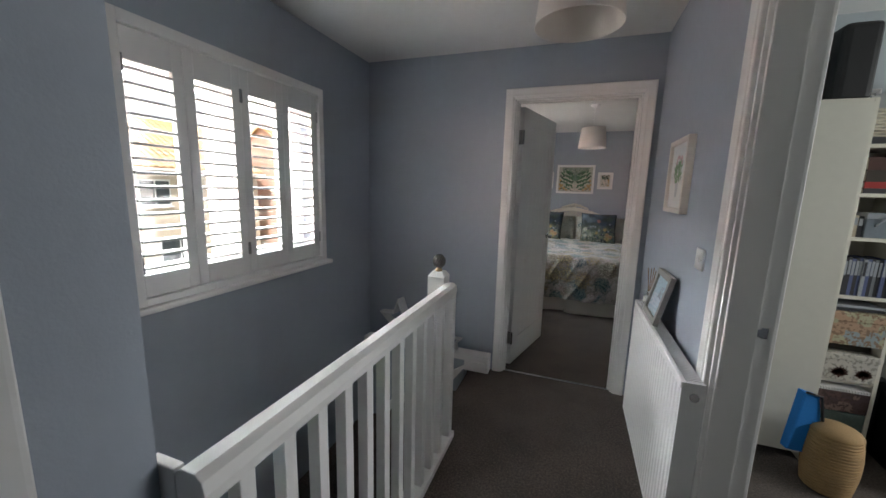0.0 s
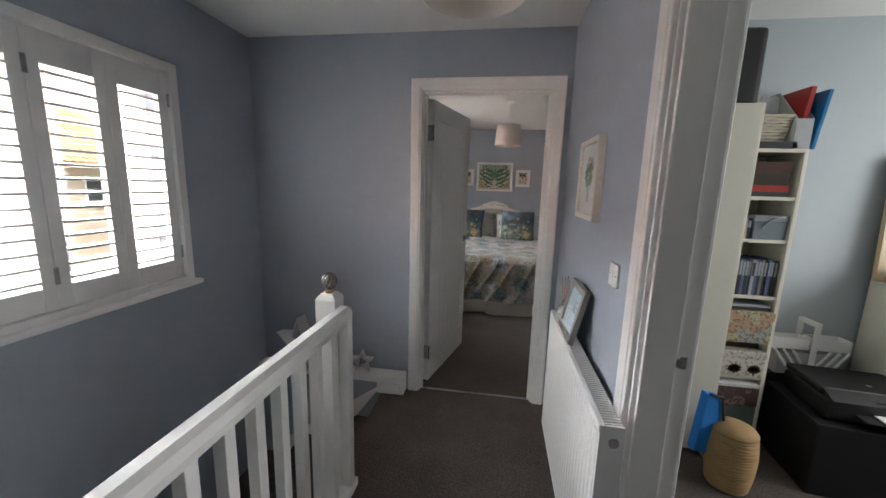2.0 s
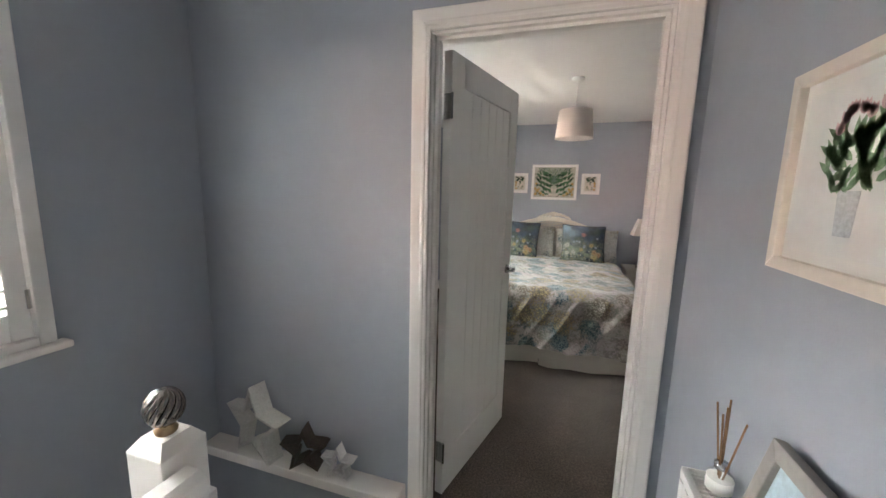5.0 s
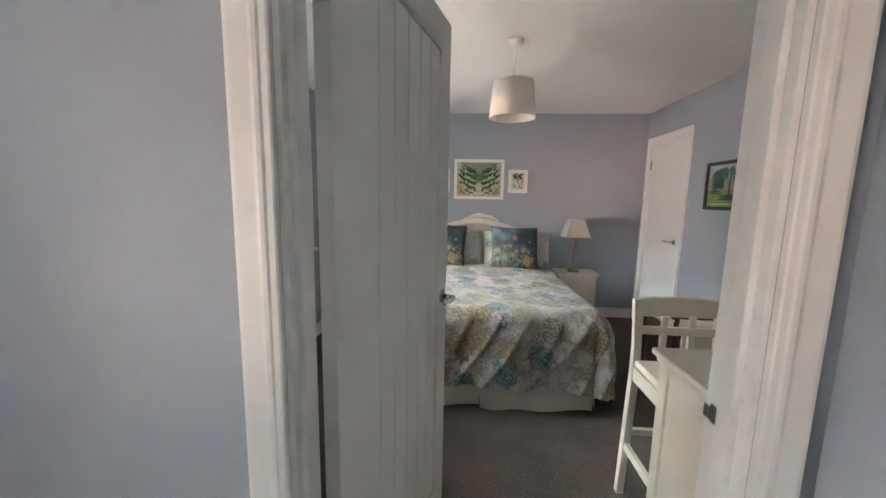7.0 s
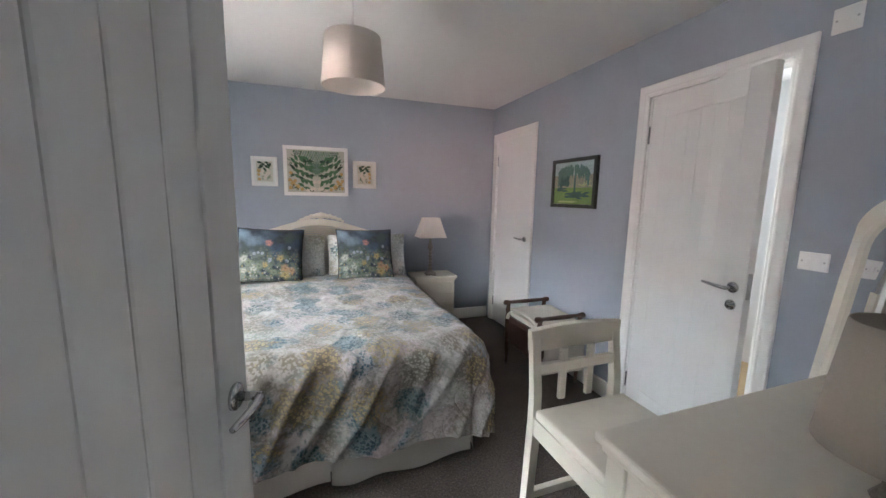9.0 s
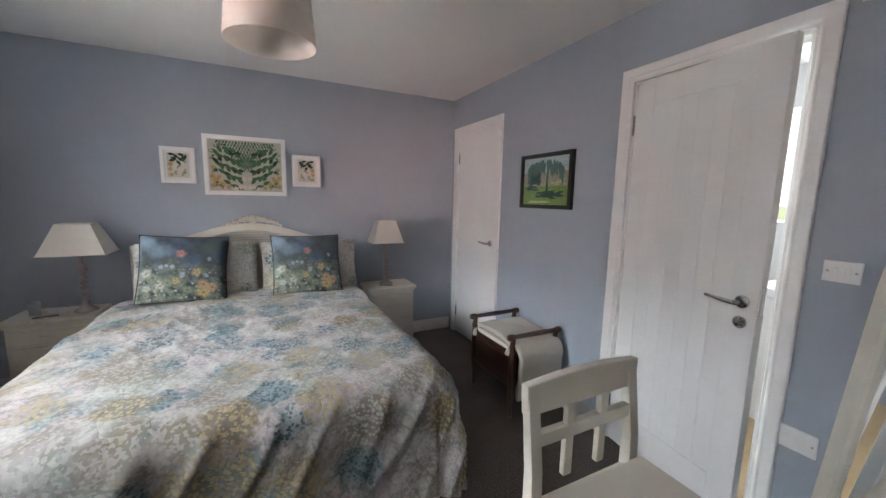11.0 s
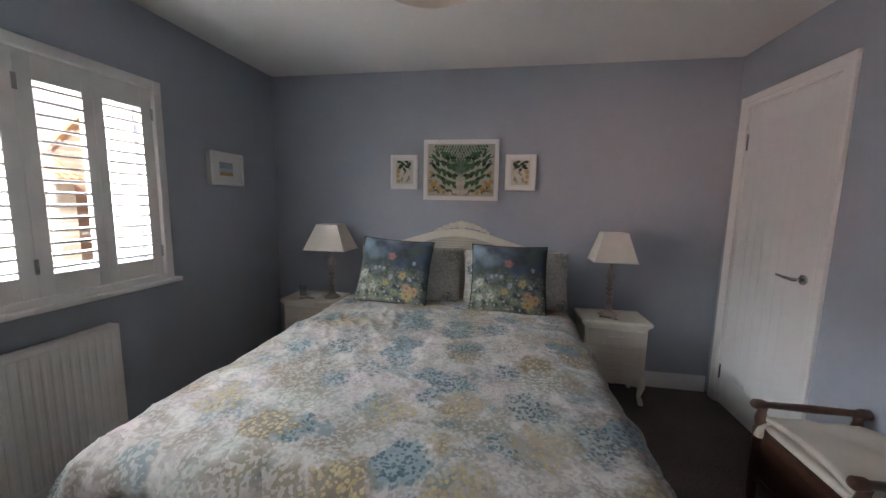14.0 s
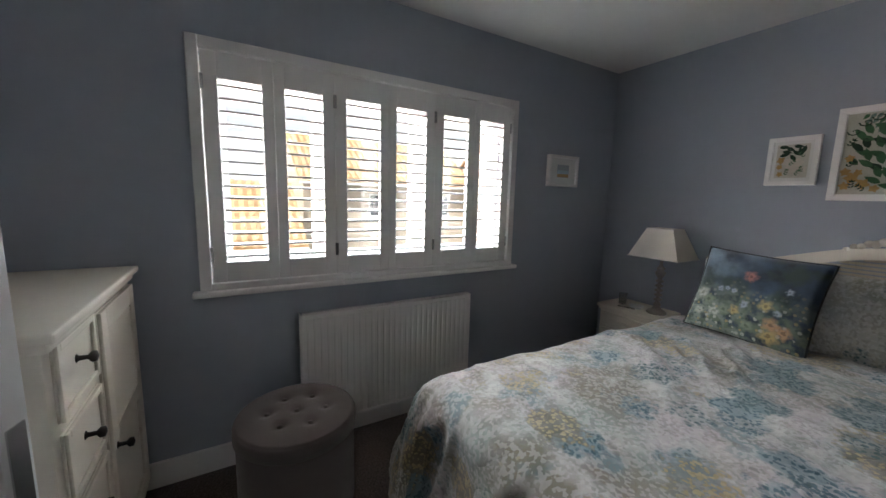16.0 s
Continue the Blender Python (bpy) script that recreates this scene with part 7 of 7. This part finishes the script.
# folding sewing caddy on a low chest
t = thing("low_chest", "dark low chest behind the printer", "chest", pose(2.0, 2.985, 0))
part("body", box(B(), -0.3, 0.3, -0.04, 0.03, 0, 0.40, 0.004), BLACK, t)
part("lid", box(B(), -0.302, 0.302, -0.042, 0.032, 0.4005, 0.42, 0.003), BLACK, t)
t = thing("sewing_caddy", "white wooden cantilever sewing caddy with open trays", "sewing box", pose(1.985, 2.99, 0.421))
for s in (-1, 1):
    tr = part("tray", box(B(), min(s * 0.012, s * 0.195), max(s * 0.012, s * 0.195), -0.045, 0.04, 0.15, 0.155), WHITE, t)
    for a in ((min(s * 0.012, s * 0.195), max(s * 0.012, s * 0.195), -0.047, -0.040), (min(s * 0.012, s * 0.195), max(s * 0.012, s * 0.195), 0.035, 0.042)):
        part("tray_side", box(B(), a[0], a[1], a[2], a[3], 0.1552, 0.215, 0.001), WHITE, tr)
    for xx in (0.014, 0.19):
        part("tray_end", box(B(), s * xx - 0.003, s * xx + 0.003, -0.0398, 0.0348, 0.1552, 0.215, 0.001), WHITE, tr)
    lo_ = part("lower_tray", box(B(), min(s * 0.005, s * 0.16), max(s * 0.005, s * 0.16), -0.045, 0.04, 0.0, 0.13, 0.002), mat("pale_grey_wood", (0.42, 0.42, 0.40), 0.6, var=0.08), t)
    for k in range(3):
        xa = 0.03 + 0.045 * k
        part("strut", tube(B(), [(s * xa, -0.052, 0.05), (s * (xa + 0.065), -0.052, 0.15)], 0.007, 6), WHITE, t, "slanting white strut")
for yy in (-0.062, 0.055):
    part("handle_post", box(B(), -0.014, 0.014, yy - 0.005, yy + 0.005, 0.0, 0.315, 0.002), WHITE, t)
part("handle_bar", box(B(), -0.014, 0.014, -0.057, 0.05, 0.29, 0.315, 0.004), WHITE, t)

# white unit with a leaning oak frame and stacked books
t = thing("white_unit", "plain white cabinet at the end of the study wall", "cabinet", pose(0, 0, 0))
part("side_panel", box(B(), 2.262, 2.28, 2.62, 3.025, 0, 0.955, 0.002), BOOKW, t)
part("top_panel", box(B(), 2.262, 2.95, 2.62, 3.025, 0.9555, 0.98, 0.003), BOOKW, t)
part("front_panel", box(B(), 2.2805, 2.95, 2.625, 2.643, 0.06, 0.955, 0.002), BOOKW, t)
part("side_panel", box(B(), 2.93, 2.95, 2.6435, 3.025, 0, 0.955, 0.002), BOOKW, t)
t, y = picture("framed_picture", "pale oak frame with blue picture leaning on the wall", 0.55, 0.66, 0.035, 0.025, OAKF, pose(2.51, 3.01, 0.981 + 0.331, -3, 0, 0))
part("print", box(B(), -0.15, 0.15, y, y + 0.001, -0.02, 0.21), BLUE, t)
z = 0.981
for h_, m_ in ((0.022, 1), (0.018, 6), (0.018, 3), (0.018, 7)):
    book("book lying in a small stack on the white cabinet", 2.29, 2.43, 2.86, 2.955, z, z + h_, BOOKS[m_])
    z += h_ + 0.0005
t = thing("dark_pebble", "dark rounded ornament on a stack of books", "ornament", pose(2.37, 2.9, z))
part("stone", lathe(B(), [(0.012, 0), (0.03, 0.008), (0.034, 0.02), (0.022, 0.034), (0.004, 0.038)], 18), BLACK, t, "", True)

# carved wooden duck
DUCK = mat("oiled_carved_wood", (0.30, 0.14, 0.05), 0.35, var=0.3, scale=14, coat=0.3)
def scaled_tube(pts, r, k, radii=None, f=0.84):
    pts = [tuple(f * c for c in p) for p in pts]
    return tube(B(), pts, r * f, k, [q * f for q in radii]) if radii else tube(B(), pts, r * f, k)


dk = thing("wooden_duck", "carved wooden duck standing on the study floor", "ornament", pose(0.985, 2.04, 0, 0, 0, -25))
bm = scaled_tube([(-0.16, 0, 0.10), (-0.12, 0, 0.105), (-0.06, 0, 0.10), (0.0, 0, 0.105), (0.05, 0, 0.14), (0.06, 0, 0.19), (0.062, 0, 0.24), (0.085, 0, 0.275), (0.125, 0, 0.28), (0.15, 0, 0.268)], 0.03, 14, [0.006, 0.035, 0.068, 0.075, 0.052, 0.03, 0.025, 0.032, 0.03, 0.018])
part("body", bm, DUCK, dk, "", True)
part("beak", scaled_tube([(0.148, 0, 0.266), (0.175, 0, 0.252), (0.205, 0, 0.246)], 0.012, 10, [0.016, 0.013, 0.006]), OAKF, dk, "paler carved beak", True)
for s in (-1, 1):
    part("leg", scaled_tube([(-0.02, s * 0.03, 0.06), (-0.015, s * 0.032, 0.012)], 0.009, 8), DUCK, dk, "", True)
    part("foot", box(B(), -0.03, 0.03, s * 0.025 - 0.014, s * 0.025 + 0.014, 0, 0.01, 0.003), DUCK, dk)

# ensuite glimpse: tiled wall and basin unit
t = thing("basin_unit", "white basin cabinet in the ensuite", "basin", pose(0, 0, 0))
part("cabinet", box(B(), 3.0, 3.5, 4.05, 4.6, 0, 0.8, 0.006), WHITE, t)
part("basin", box(B(), 2.97, 3.53, 4.03, 4.62, 0.801, 0.87, 0.02, 3), PLASTIC, t)
